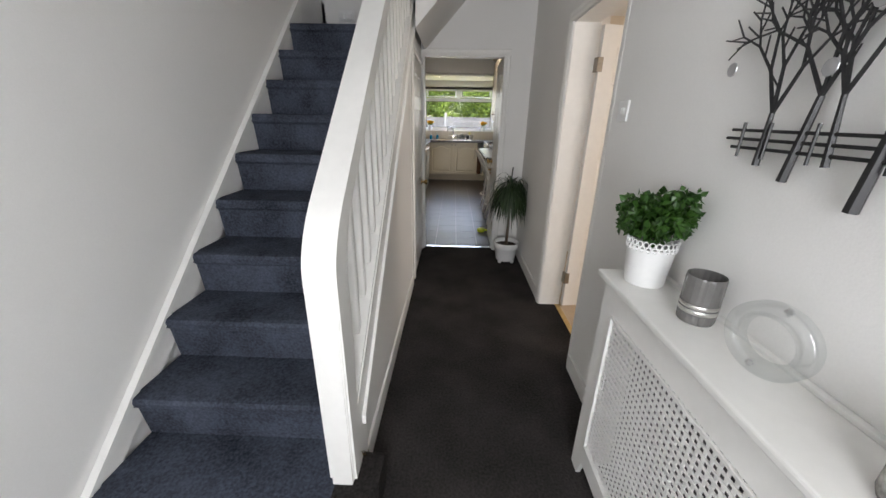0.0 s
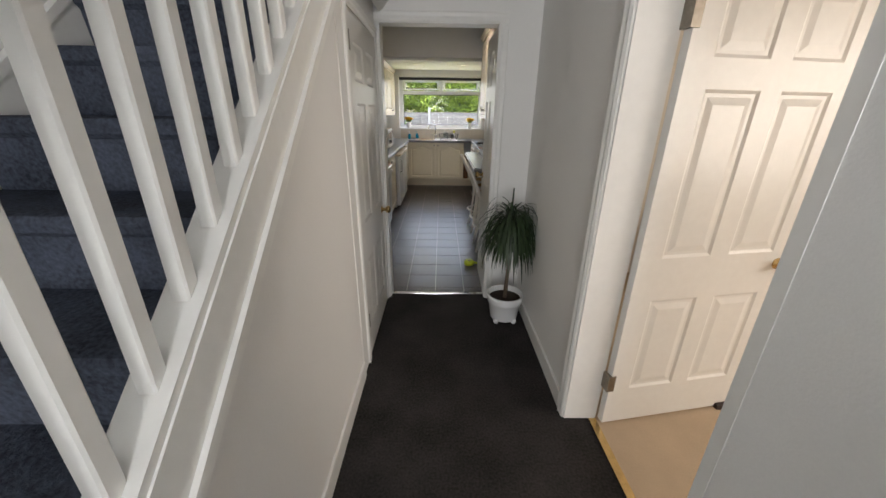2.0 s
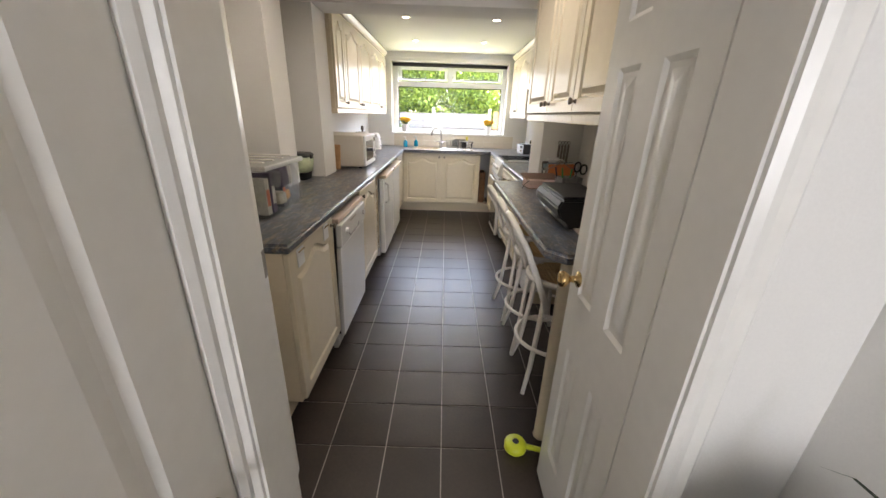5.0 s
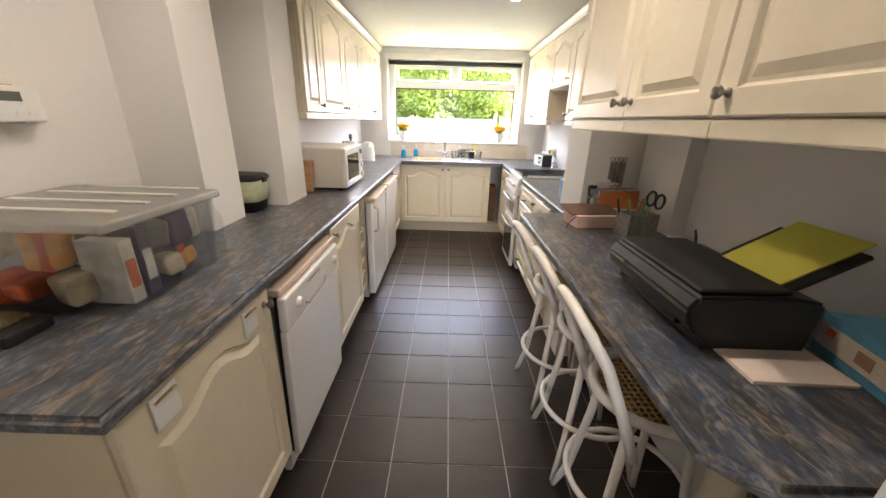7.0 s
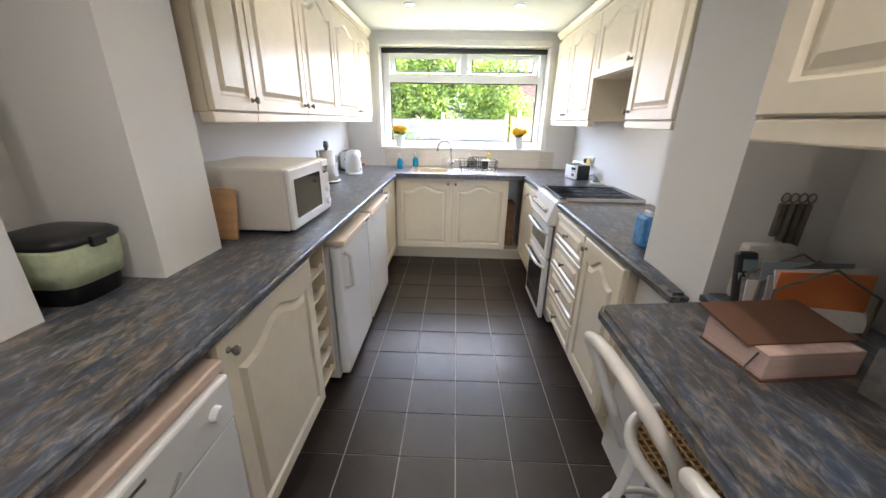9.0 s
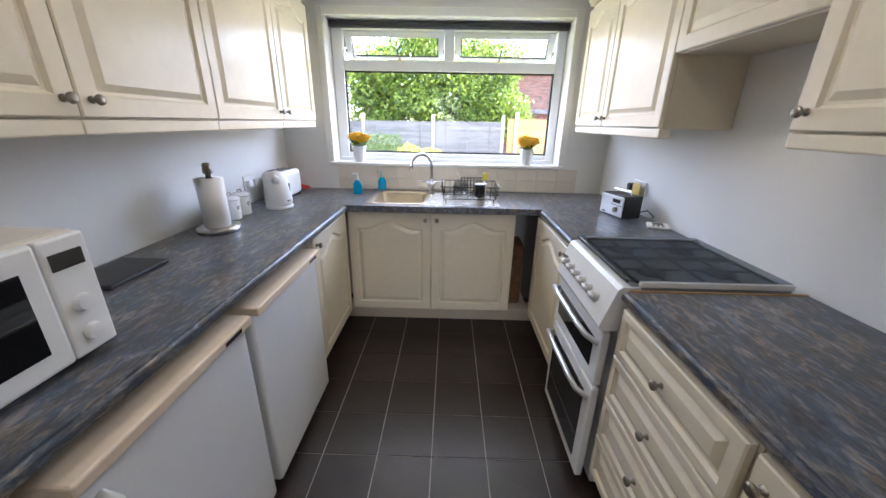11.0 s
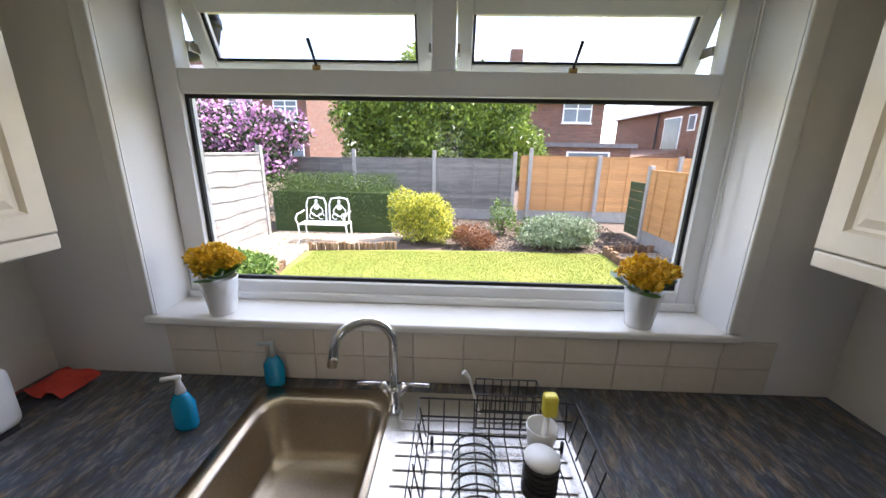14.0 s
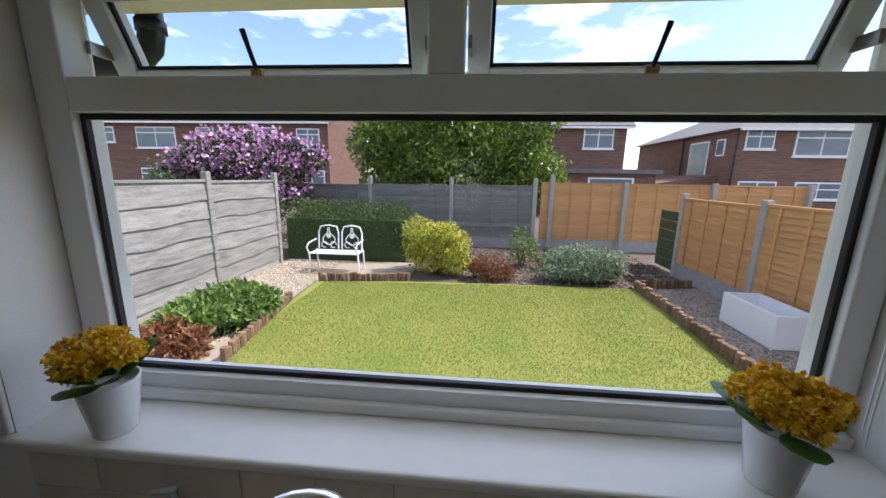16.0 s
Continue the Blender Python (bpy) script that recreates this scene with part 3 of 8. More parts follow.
def radiator_cover():
    ob = thing("radiator_cover", (0.58, -0.5, 0), "white painted radiator cover with a pierced lattice grille", "radiator cover")
    y0, y1, x0, top = -1.12, 0.115, 0.505, 0.92
    part("top", box(x0 - 0.03, HALL_R - 0.001, y0 - 0.02, y1 + 0.02, top - 0.022, top, 0.006), GLOSS, ob)
    part("back_rail", box(HALL_R - 0.018, HALL_R - 0.001, y0, y1, top, top + 0.012, 0.003), GLOSS, ob)
    for ya, yb in ((y0, y0 + 0.09), (y1 - 0.09, y1)):
        part("stile", prism([(ya, 0), (yb - 0.03 if ya < -1 else ya + 0.03, 0), ((ya + yb) / 2, 0.05), (yb if ya < -1 else ya, 0.09), (yb if ya < -1 else ya, top - 0.022), (ya if ya < -1 else yb, top - 0.022), (ya if ya < -1 else yb, 0)] if ya < -1 else [(ya + 0.03, 0), (yb, 0), (yb, top - 0.022), (ya, top - 0.022), (ya, 0.09)], x0, x0 + 0.018, "x"), GLOSS, ob)
    part("top_rail", box(x0, x0 + 0.018, y0 + 0.09, y1 - 0.09, top - 0.13, top - 0.022), GLOSS, ob)
    part("bottom_rail", box(x0, x0 + 0.018, y0 + 0.09, y1 - 0.09, 0.09, 0.19), GLOSS, ob)
    for y in (y0, y1 - 0.018):
        part("side_panel", box(x0 + 0.018, HALL_R - 0.002, y, y + 0.018, 0, top - 0.022), GLOSS, ob)
    for y in (y0 + 0.09, y1 - 0.098):
        part("bead", box(x0 - 0.008, x0, y, y + 0.008, 0.19, top - 0.13, 0.002), GLOSS, ob)
    for z in (0.182, top - 0.138):
        part("bead", box(x0 - 0.008, x0, y0 + 0.09, y1 - 0.09, z, z + 0.008, 0.002), GLOSS, ob)
    # lattice of crossed bars with square holes
    bm = bmesh.new()
    ya, yb, za, zb = y0 + 0.09, y1 - 0.09, 0.19, top - 0.13
    s, w = 0.021, 0.0045
    n = int((yb - ya) / s)
    for i in range(n + 1):
        y = ya + (yb - ya) * i / n
        box(x0 + 0.007, x0 + 0.010, y - w, y + w, za, zb, bm=bm)
    k = int((zb - za) / s)
    for j in range(k + 1):
        z = za + (zb - za) * j / k
        box(x0 + 0.0055, x0 + 0.0085, ya, yb, z - w, z + w, bm=bm)
    part("lattice", bm, GLOSS, ob, "white pierced lattice panel")
    # the dark grey puts the shade behind the lattice into the radiator's colour
    part("radiator", box(0.59, 0.64, y0 + 0.12, y1 - 0.12, 0.15, 0.75, 0.01), mat("radiator_shade_grey", (0.16, 0.155, 0.15), 0.6, var=0.2), ob, "radiator behind the grille, coloured dark grey for the shade there")
    return ob


radiator_cover()


def light_switch(name, at, w, label, n=1):
    ob = thing(name, at, label, "switch")
    M = frame_of(at, Vector((0, 0, 1)).cross(Vector(w)), w)
    part("plate", box(-0.043 * n, 0.043 * n, -0.043, 0.043, 0, 0.009, 0.003, m=M), WHITE, ob)
    for k in range(2):
        part("rocker", box(-0.018 + 0.02 * k, -0.002 + 0.02 * k, -0.014, 0.014, 0.009, 0.013, 0.002, m=M), WHITE, ob)
    return ob


light_switch("light_switch", (HALL_R, 0.62, 1.46), (-1, 0, 0), "white plastic light switch on the hall wall")


# ---- kitchen: floor ----
TS = 0.25
TY0 = 8.35 * (8.0 * 0.25 / 0.277) / 8.67


def tiles():
    g = 0.0025
    bm = bmesh.new()
    h = TS / 2 - g
    rings([[(-h, -h, -0.003), (h, -h, -0.003), (h, h, -0.003), (-h, h, -0.003)], [(-h, -h, 0.0), (h, -h, 0.0), (h, h, 0.0), (-h, h, 0.0)]], bm, cap0=False)
    me = bpy.data.meshes.new("tile")
    bm.to_mesh(me)
    bm.free()
    me.materials.append(TILE)
    floor = bpy.data.objects["floor_kitchen"]
    for r in range(-2, 20):
        for c in range(-6, 6):
            x, y = (c + 0.5) * TS, TY0 - (r - 0.5) * TS
            if y - TS / 2 < 2.36 or abs(x) > 1.4:
                continue
            t = new("tile", me)
            t.parent = floor
            t.location = (x, y, 0.0)
    # cut tiles at the doorway
    y1 = TY0 - 18 * TS - g
    for c in range(-6, 6):
        t = put("tile", box(c * TS + g, (c + 1) * TS - g, 2.35, y1, -0.003, 0.0), TILE)
        t.parent = floor


# ---- kitchen: units ----
WT, WT_T = 0.935, 0.04       # worktop height and thickness
DH0, DH1 = 0.165, 0.88       # door foot and head


def base_unit(name, x0, x1, y0, y1, face, label, fronts, knobs=(), top=None):
    """A floor unit; face: -x, +x or -y side that the fronts are on. fronts: (kind, from, to, z0, z1) along the run."""
    ob = thing(name, ((x0 + x1) / 2, (y0 + y1) / 2, 0), label, "cabinet", "fitted kitchen units")
    part("carcass", box(x0, x1, y0, y1, 0.15, top or WT - WT_T), CARCASS, ob)
    for kind, a, b, z0, z1 in fronts:
        if face == "+x":
            M = frame_of((x1 + 0.002, a, z0), (0, 1, 0), (1, 0, 0))
        elif face == "-x":
            M = frame_of((x0 - 0.002, b, z0), (0, -1, 0), (-1, 0, 0))
        else:
            M = frame_of((a, y0 - 0.002, z0), (1, 0, 0), (0, -1, 0))
        W, H = b - a, z1 - z0
        d = part("door" if kind != "drawer" else "drawer_front", panel_front(W, H, 0.02, 0.055 if kind != "drawer" else 0.028, 0.055 if kind == "arch" else 0.0, M), CREAM, ob)
        for u, v in knobs if kind != "drawer" else [(0.5, 0.5)]:
            uu = u * W if kind == "drawer" else (u if u > 0 else W + u)
            vv = v * H if kind == "drawer" else (v if v > 0 else H + v)
            knob_on(d, M @ Vector((uu, vv, 0.02)), M.to_3x3() @ Vector((0, 0, 1)))
    return ob


def door_catch(y):
    ob = thing("cupboard_catch", (LF + 0.025, y, 0.82), "white plastic cupboard catch with a brass hook", "catch", "cupboard catches")
    part("plate", box(LF + 0.0235, LF + 0.028, y - 0.035, y + 0.035, 0.795, 0.875, 0.002), WHITE, ob)
    part("hook", tube([(LF + 0.031, y - 0.03, 0.862), (LF + 0.036, y - 0.02, 0.868), (LF + 0.036, y + 0.02, 0.868), (LF + 0.031, y + 0.03, 0.86)], 0.0028, 6), BRASS, ob, "brass hook", True)
    return ob


def plinth(name, x0, x1, y0, y1):
    return setting(name, box(x0, x1, y0, y1, 0, 0.15, 0.002), CARCASS, "cream kitchen plinth", "plinth")


LF = -0.645   # carcass front of the west run
RF = 0.655    # carcass front of the east run
FF = 7.035    # carcass front of the sink run
base_unit("base_cabinet", -1.28, LF, 3.05, 3.62, "+x", "cream base cabinet with an arched raised-panel door", [("arch", 3.055, 3.615, DH0, DH1)], [(-0.035, -0.04)])
base_unit("base_cabinet", -1.2, LF, 4.27, 4.87, "+x", "cream base cabinet with an arched raised-panel door", [("arch", 4.275, 4.865, DH0, DH1)], [(0.035, -0.04)])
base_unit("base_cabinet", -1.2, LF, 6.41, 7.0, "+x", "cream corner base cabinet with an arched door", [("arch", 6.415, 6.99, DH0, DH1)], [(0.035, -0.04)])
base_unit("sink_cabinet", -0.63, 0.50, FF, 7.5, "-y", "cream double sink cabinet with arched doors", [("arch", -0.62, -0.065, DH0, DH1)], [(-0.035, -0.045)], top=0.74)
so = bpy.data.objects["sink_cabinet"]
for xa, xb, ya, yb in ((-0.63, 0.50, FF, FF + 0.003), (-0.63, -0.615, FF + 0.0035, 7.5), (0.485, 0.50, FF + 0.0035, 7.5)):
    part("top_rail", box(xa, xb, ya, yb, 0.7405, WT - WT_T), CARCASS, so)
Mx = frame_of((-0.06, FF - 0.002, DH0), (1, 0, 0), (0, -1, 0))
dd = part("door", panel_front(0.555, DH1 - DH0, 0.02, 0.055, 0.055, Mx), CREAM, so)
knob_on(dd, Mx @ Vector((0.035, DH1 - DH0 - 0.045, 0.02)), (0, -1, 0))
base_unit("base_cabinet", RF, 1.2, 6.37, 7.0, "-x", "cream corner base cabinet with an arched door", [("arch", 6.375, 6.99, DH0, DH1)], [(-0.035, -0.04)])
base_unit("drawer_cabinet", RF, 1.2, 5.27, 5.80, "-x", "cream base cabinet with four drawers", [("drawer", 5.28, 5.795, 0.165 + 0.18 * k, 0.165 + 0.18 * k + 0.174) for k in range(4)])
base_unit("base_cabinet", RF, 1.2, 4.83, 5.265, "-x", "cream base cabinet with an arched raised-panel door", [("arch", 4.835, 5.26, DH0, DH1)], [(0.035, -0.05)])
door_catch(3.16), door_catch(3.49)
plinth("plinth_1", -1.2, -0.74, 3.05, 3.62), plinth("plinth_2", -1.2, -0.74, 4.27, 5.08), plinth("plinth_3", -1.2, -0.74, 6.40, 7.16)
plinth("plinth_4", -0.74, 0.72, 7.165, 7.185), plinth("plinth_5", 0.72, 1.2, 6.37, 7.16), plinth("plinth_6", 0.72, 1.2, 4.83, 5.8)


def worktop():
    ob = thing("worktop", (-0.9, 5, WT - WT_T), "dark slate-effect laminate worktop with streaks", "worktop")
    def slab(name, out, mitre):
        """A worktop run with rolled edges, butted square at y = mitre."""
        bm = prism(out, WT - WT_T, WT, "z")
        flat = lambda e: abs(e.verts[0].co.z - e.verts[1].co.z) < 1e-5
        butt = lambda e: all(abs(v.co.y - mitre) < 1e-4 for v in e.verts)
        bmesh.ops.bevel(bm, geom=[e for e in bm.edges if flat(e) and not butt(e)], offset=0.011, segments=3, affect="EDGES")
        part(name, bm, WORKTOP, ob)
    slab("west_run", [(-1.285, 3.02), (-0.60, 3.02), (-0.60, 6.955), (KIT_L + 0.002, 6.955), (KIT_L + 0.002, 4.814), (-0.942, 4.812), (-0.942, 4.528), (-1.278, 4.528), (-1.278, 4.273), (-1.042, 4.273), (-1.042, 4.017), (-1.285, 4.017)], 6.955)
    # the sink run, left open where the bowl sits
    for a in ([(KIT_L + 0.002, 6.9555), (-0.475, 6.9555), (-0.475, KIT_END - 0.002), (KIT_L + 0.002, KIT_END - 0.002)], [(0.38, 6.9555), (KIT_R - 0.002, 6.9555), (KIT_R - 0.002, KIT_END - 0.002), (0.38, KIT_END - 0.002)],
              [(-0.475, 6.9555), (0.38, 6.9555), (0.38, 7.03), (-0.475, 7.03)], [(-0.475, 7.47), (0.38, 7.47), (0.38, KIT_END - 0.002), (-0.475, KIT_END - 0.002)]):
        part("sink_run", prism(a, WT - WT_T, WT, "z"), WORKTOP_ACROSS, ob)
    slab("east_run_far", [(0.63, 6.36), (KIT_R - 0.002, 6.36), (KIT_R - 0.002, 6.955), (0.63, 6.955)], 6.955)
    slab("east_run_near", [(0.63, 4.53), (0.686, 4.53), (0.686, 4.825), (KIT_R - 0.002, 4.825), (KIT_R - 0.002, 5.815), (0.63, 5.815)], 0)
    for y0, y1 in ((6.352, 6.36), (5.815, 5.823)):
        part("cut_edge", box(0.66, KIT_R - 0.004, y0, y1, WT - 0.03, WT - 0.001), mat("raw_chipboard", (0.4, 0.25, 0.12), 0.8, var=0.2, scale=40), ob, "raw chipboard edge strip")
    return ob


worktop()


def breakfast_bar():
    ob = thing("breakfast_bar", (0.7, 3.9, 0), "dark slate-effect breakfast bar with a clipped corner", "breakfast bar")
    z1 = WT + 0.035
    bm = prism([(0.978, 2.915), (0.41, 2.915), (0.345, 2.985), (0.345, 4.365), (0.365, 4.395), (0.68, 4.41), (0.68, 4.485), (0.978, 4.485), (0.978, 4.203), (0.905, 4.203), (0.905, 4.036), (0.978, 4.036)], z1 - 0.04, z1, "z")
    bmesh.ops.bevel(bm, geom=[e for e in bm.edges if abs(e.verts[0].co.z - e.verts[1].co.z) < 1e-5], offset=0.011, segments=3, affect="EDGES")
    part("top", bm, WORKTOP, ob)
    part("leg", lathe([(0.034, 0), (0.03, 0.01), (0.03, z1 - 0.05), (0.045, z1 - 0.04)], (0.47, 3.04, 0)), CREAM, ob, "cream tubular leg", True)
    part("end_support", box(0.73, 0.96, 4.3, 4.325, 0, z1 - 0.04), CARCASS, ob)
    return ob


breakfast_bar()


def wall_units(name, x0, x1, face, doors, z0, z1, label, end_y, cornice=True):
    """A row of wall cupboards: one thing a door."""
    xf = x1 if face == "+x" else x0
    s = 1 if face == "+x" else -1
    for i, (a, b, side, *zz) in enumerate(doors):
        zb = zz[0] if zz else z0
        ob = thing("wall_cabinet", ((x0 + x1) / 2, (a + b) / 2, zb), label, "cabinet", "fitted kitchen units")
        part("carcass", box(x0, x1, a, b, zb, z1), CARCASS, ob)
        M = frame_of((xf + 0.002, a + 0.002, zb + 0.004), (0, 1, 0), (1, 0, 0)) if s > 0 else frame_of((xf - 0.002, b - 0.002, zb + 0.004), (0, -1, 0), (-1, 0, 0))
        W, H = b - a - 0.004, z1 - zb - 0.03
        d = part("door", panel_front(W, H, 0.02, 0.052, 0.05 if W < 0.62 else 0.0, M), CREAM, ob)
        # side is the end of the run (in y) at which the knob sits
        u = 0.035 if ((side == "near") == (s > 0)) else W - 0.035
        knob_on(d, M @ Vector((u, 0.045, 0.02)), (s, 0, 0))
    ya, yb = min(d[0] for d in doors), max(d[1] for d in doors)
    trim = thing("cabinet_trim", (xf, (ya + yb) / 2, z0), "cream moulded cornice and pelmet on the wall cupboards", "trim")
    for a, b, side, *zz in doors:
        if not zz:
            part("pelmet", box(xf - s * 0.035, xf + s * 0.016, a, b, z0 - 0.04, z0, 0.005), CREAM, trim)
    pr = [(xf - s * 0.02, z1), (xf + s * 0.022, z1), (xf + s * 0.03, z1 + 0.02), (xf + s * 0.05, z1 + 0.04), (xf + s * 0.052, z1 + 0.05), (xf - s * 0.02, z1 + 0.05)]
    part("cornice", prism([(u, v) for u, v in pr], ya, yb, "y"), CREAM, trim)
    part("cornice_return", box(min(x0, xf), max(x0, xf), end_y - 0.03, end_y, z1, z1 + 0.05, 0.006) if face == "+x" else box(xf, x1, end_y - 0.03, end_y, z1, z1 + 0.05, 0.006), CREAM, trim)


wall_units("wall_cabinet", KIT_L + 0.002, -0.925, "+x", [(4.87, 5.17, "far"), (5.17, 5.72, "far"), (5.72, 6.29, "near"), (6.29, 6.89, "far"), (6.89, 7.40, "near")], 1.435, 2.16, "cream wall cabinet with an arched raised-panel door", 4.87)
wall_units("wall_cabinet", 0.955, KIT_R - 0.002, "-x", [(5.28, 5.755, "far"), (5.755, 6.36, "near", 1.715), (6.36, 6.97, "far"), (6.97, 7.43, "near")], 1.435, 2.16, "cream wall cabinet with an arched raised-panel door", 5.28)
wall_units("wall_cabinet", 0.525, 0.978, "-x", [(2.91, 3.385, "far"), (3.385, 3.775, "far"), (3.775, 4.26, "near")], 1.43, 2.2, "cream wall cabinet over the breakfast bar", 2.91)


def window():
    ob = thing("window_1", (0.02, 7.74, WZ0), "white uPVC kitchen window with two open top vents", "window")
    tagged(ob, kind="structure")
    y0, y1 = 7.70, 7.765
    X0, X1, zb, zt, zm0, zm1, cx = WX0 + 0.004, WX1 - 0.004, WZ0 + 0.045, 2.12, 1.802, 1.872, 0.028
    gx0, gx1, gz0 = -0.765, 0.822, 1.205
    fr = part("window_frame", box(X0, gx0, y0, y1, zb, zt, 0.004), UPVC, ob)
    box_parts = [(gx1, X1, y0, y1, zb, zt), (gx0, gx1, y0, y1, zb, gz0), (gx0, gx1, y0 + 0.001, y1, zm0, zm1), (gx0, gx1, y0, y1, zt - 0.045, zt), (cx - 0.035, cx + 0.035, y0 - 0.001, y1, zm1, zt - 0.045)]
    for b in box_parts:
        part("frame_bar", box(*b, 0.004), UPVC, fr)
    t = 0.012
    for b in ((gx0, gx0 + t, gz0, zm0), (gx1 - t, gx1, gz0, zm0), (gx0 + t, gx1 - t, gz0, gz0 + t), (gx0 + t, gx1 - t, zm0 - t, zm0)):
        part("gasket", box(b[0], b[1], y0 + 0.018, y0 + 0.03, b[2], b[3]), GASKET, fr)
    g = part("pane", box(gx0 + 0.002, gx1 - 0.002, y0 + 0.026, y0 + 0.03, gz0 + 0.002, zm0 - 0.002), GLASS, ob)
    g.visible_shadow = False
    for a, b in ((gx0, cx - 0.035), (cx + 0.035, gx1)):
        # top-hung vent swung out at its foot
        M = Matrix.Translation((0, y1 - 0.02, zt - 0.05)) @ Matrix.Rotation(radians(24), 4, "X") @ Matrix.Translation((0, 0, -(zt - 0.05)))
        v = part("vent", box(a + 0.002, a + 0.05, 0, 0.05, zm1 + 0.004, zt - 0.05, 0.004, m=M), UPVC, ob, "white opening vent frame")
        part("vent_bar", box(b - 0.05, b - 0.002, 0, 0.05, zm1 + 0.004, zt - 0.05, 0.004, m=M), UPVC, v)
        part("vent_bar", box(a + 0.05, b - 0.05, 0, 0.05, zm1 + 0.004, zm1 + 0.026, 0.004, m=M), UPVC, v)
        part("vent_bar", box(a + 0.05, b - 0.05, 0, 0.05, zt - 0.09, zt - 0.05, 0.004, m=M), UPVC, v)
        for q in ((a + 0.05, a + 0.058, zm1 + 0.026, zt - 0.09), (b - 0.058, b - 0.05, zm1 + 0.026, zt - 0.09), (a + 0.058, b - 0.058, zm1 + 0.026, zm1 + 0.033)):
            part("vent_gasket", box(q[0], q[1], 0.012, 0.02, q[2], q[3], m=M), GASKET, v)
        p = part("vent_pane", box(a + 0.052, b - 0.052, 0.022, 0.026, zm1 + 0.028, zt - 0.092, m=M), GLASS, v)
        p.visible_shadow = False
        q = -1 if a < 0 else 1
        mx = (a + b) / 2 - 0.045 * q
        st = part("stay", tube([(mx, y0 - 0.004, zm1 + 0.006), (mx + 0.006 * q, y0 - 0.012, zm1 + 0.035), (mx + 0.016 * q, y0 - 0.016, zm1 + 0.075)], [0.0045, 0.0045, 0.0055], 8), BLACK, ob, "black window stay handle", True)
        part("stay_peg", box(mx - 0.012, mx + 0.012, y0 - 0.008, y0, zm1 - 0.004, zm1 + 0.01, 0.002), BRASS, st, "brass peg")
        for sx in (a + 0.004, b - 0.012):
            part("side_stay", box(sx, sx + 0.008, y1 - 0.01, y1 + 0.07, zm1 + 0.06, zm1 + 0.085), PEWTER, ob)
    part("window_sill", box(WX0 - 0.03, WX1 + 0.04, KIT_END - 0.022, 7.70, WZ0 - 0.003, WZ0 + 0.022, 0.008, seg=3), GLOSS, ob, "white gloss window board")
    part("frame_foot", box(X0, X1, y0 - 0.018, y0, WZ0 + 0.022, WZ0 + 0.05, 0.005), UPVC, ob)
    return ob


window()
solo("roller_blind", tube([(WX0 + 0.01, 7.66, 2.095), (WX1 - 0.01, 7.66, 2.095)], 0.024, 14), mat("charcoal_blind", (0.05, 0.05, 0.055), 0.8, var=0.1, scale=30), "rolled-up charcoal roller blind at the window head", "blind", smooth=True)
solo("blind_chain", tube([(0.855, 7.655, 2.08), (0.858, 7.65, 1.7), (0.85, 7.64, 1.22), (0.845, 7.635, 1.19), (0.84, 7.64, 1.22), (0.846, 7.65, 1.7), (0.85, 7.66, 2.08)], 0.0022, 5), WHITE, "white bead chain of the blind", "chain")
for i, (x0, x1) in enumerate(((WX0 - 0.05, WX0), (WX1, WX1 + 0.05))):
    setting("window_trim", box(x0, x1, KIT_END - 0.012, KIT_END - 0.0005, WZ0 + 0.025, WZ1 + 0.05, 0.004), GLOSS, "white window lining edge", "trim")
setting("window_trim", box(WX0, WX1, KIT_END - 0.012, KIT_END - 0.0005, WZ1, WZ1 + 0.05, 0.004), GLOSS, "white window lining edge", "trim")
tiles()


# ---- garden ----
G0 = -0.18
SOIL = mat("garden_soil", (0.13, 0.095, 0.07), 0.95, var=0.4, scale=4, bump=1.0, bscale=40)
LAWN = mat("mown_lawn", (0.14, 0.2, 0.022), 0.9, scale=1.3, bump=0.8, bscale=70, dark=(0.29, 0.27, 0.065))
BLADE = leaf_mat("grass_blade", (0.12, 0.18, 0.018), (0.32, 0.32, 0.06), 0.6)
GREYWOOD = mat("weathered_grey_wood", (0.36, 0.345, 0.32), 0.85, scale=5, bump=0.8, bscale=40, rand=0.14, stretch=(4, 0.5, 4), dark=(0.13, 0.12, 0.11))
DARKWOOD = mat("dark_grey_fence_wood", (0.26, 0.235, 0.2), 0.85, scale=5, bump=0.5, bscale=40, rand=0.18, stretch=(0.5, 4, 4), dark=(0.12, 0.113, 0.105))
ORANGEWOOD = mat("orange_stained_wood", (0.6, 0.32, 0.12), 0.7, scale=5, bump=0.4, bscale=40, rand=0.1, stretch=(0.6, 0.6, 5), dark=(0.42, 0.2, 0.07))
CONCRETE = mat("concrete_post", (0.34, 0.32, 0.29), 0.9, var=0.2, scale=9, bump=0.5, bscale=90)
setting("ground", box(-80, 80, 7.84, 150, G0 - 0.4, G0), SOIL, "bare earth and garden ground reaching to the horizon", "ground")
setting("lawn", prism([(-2.5, 7.9), (2.72, 7.9), (2.86, 12.1), (2.86, 12.98), (0.6, 12.97), (-1.0, 12.9), (-2.6, 12.68), (-2.55, 11.8), (-2.3, 10.0)], G0, G0 + 0.025, "z"), LAWN, "mown green lawn with paler patches", "lawn")


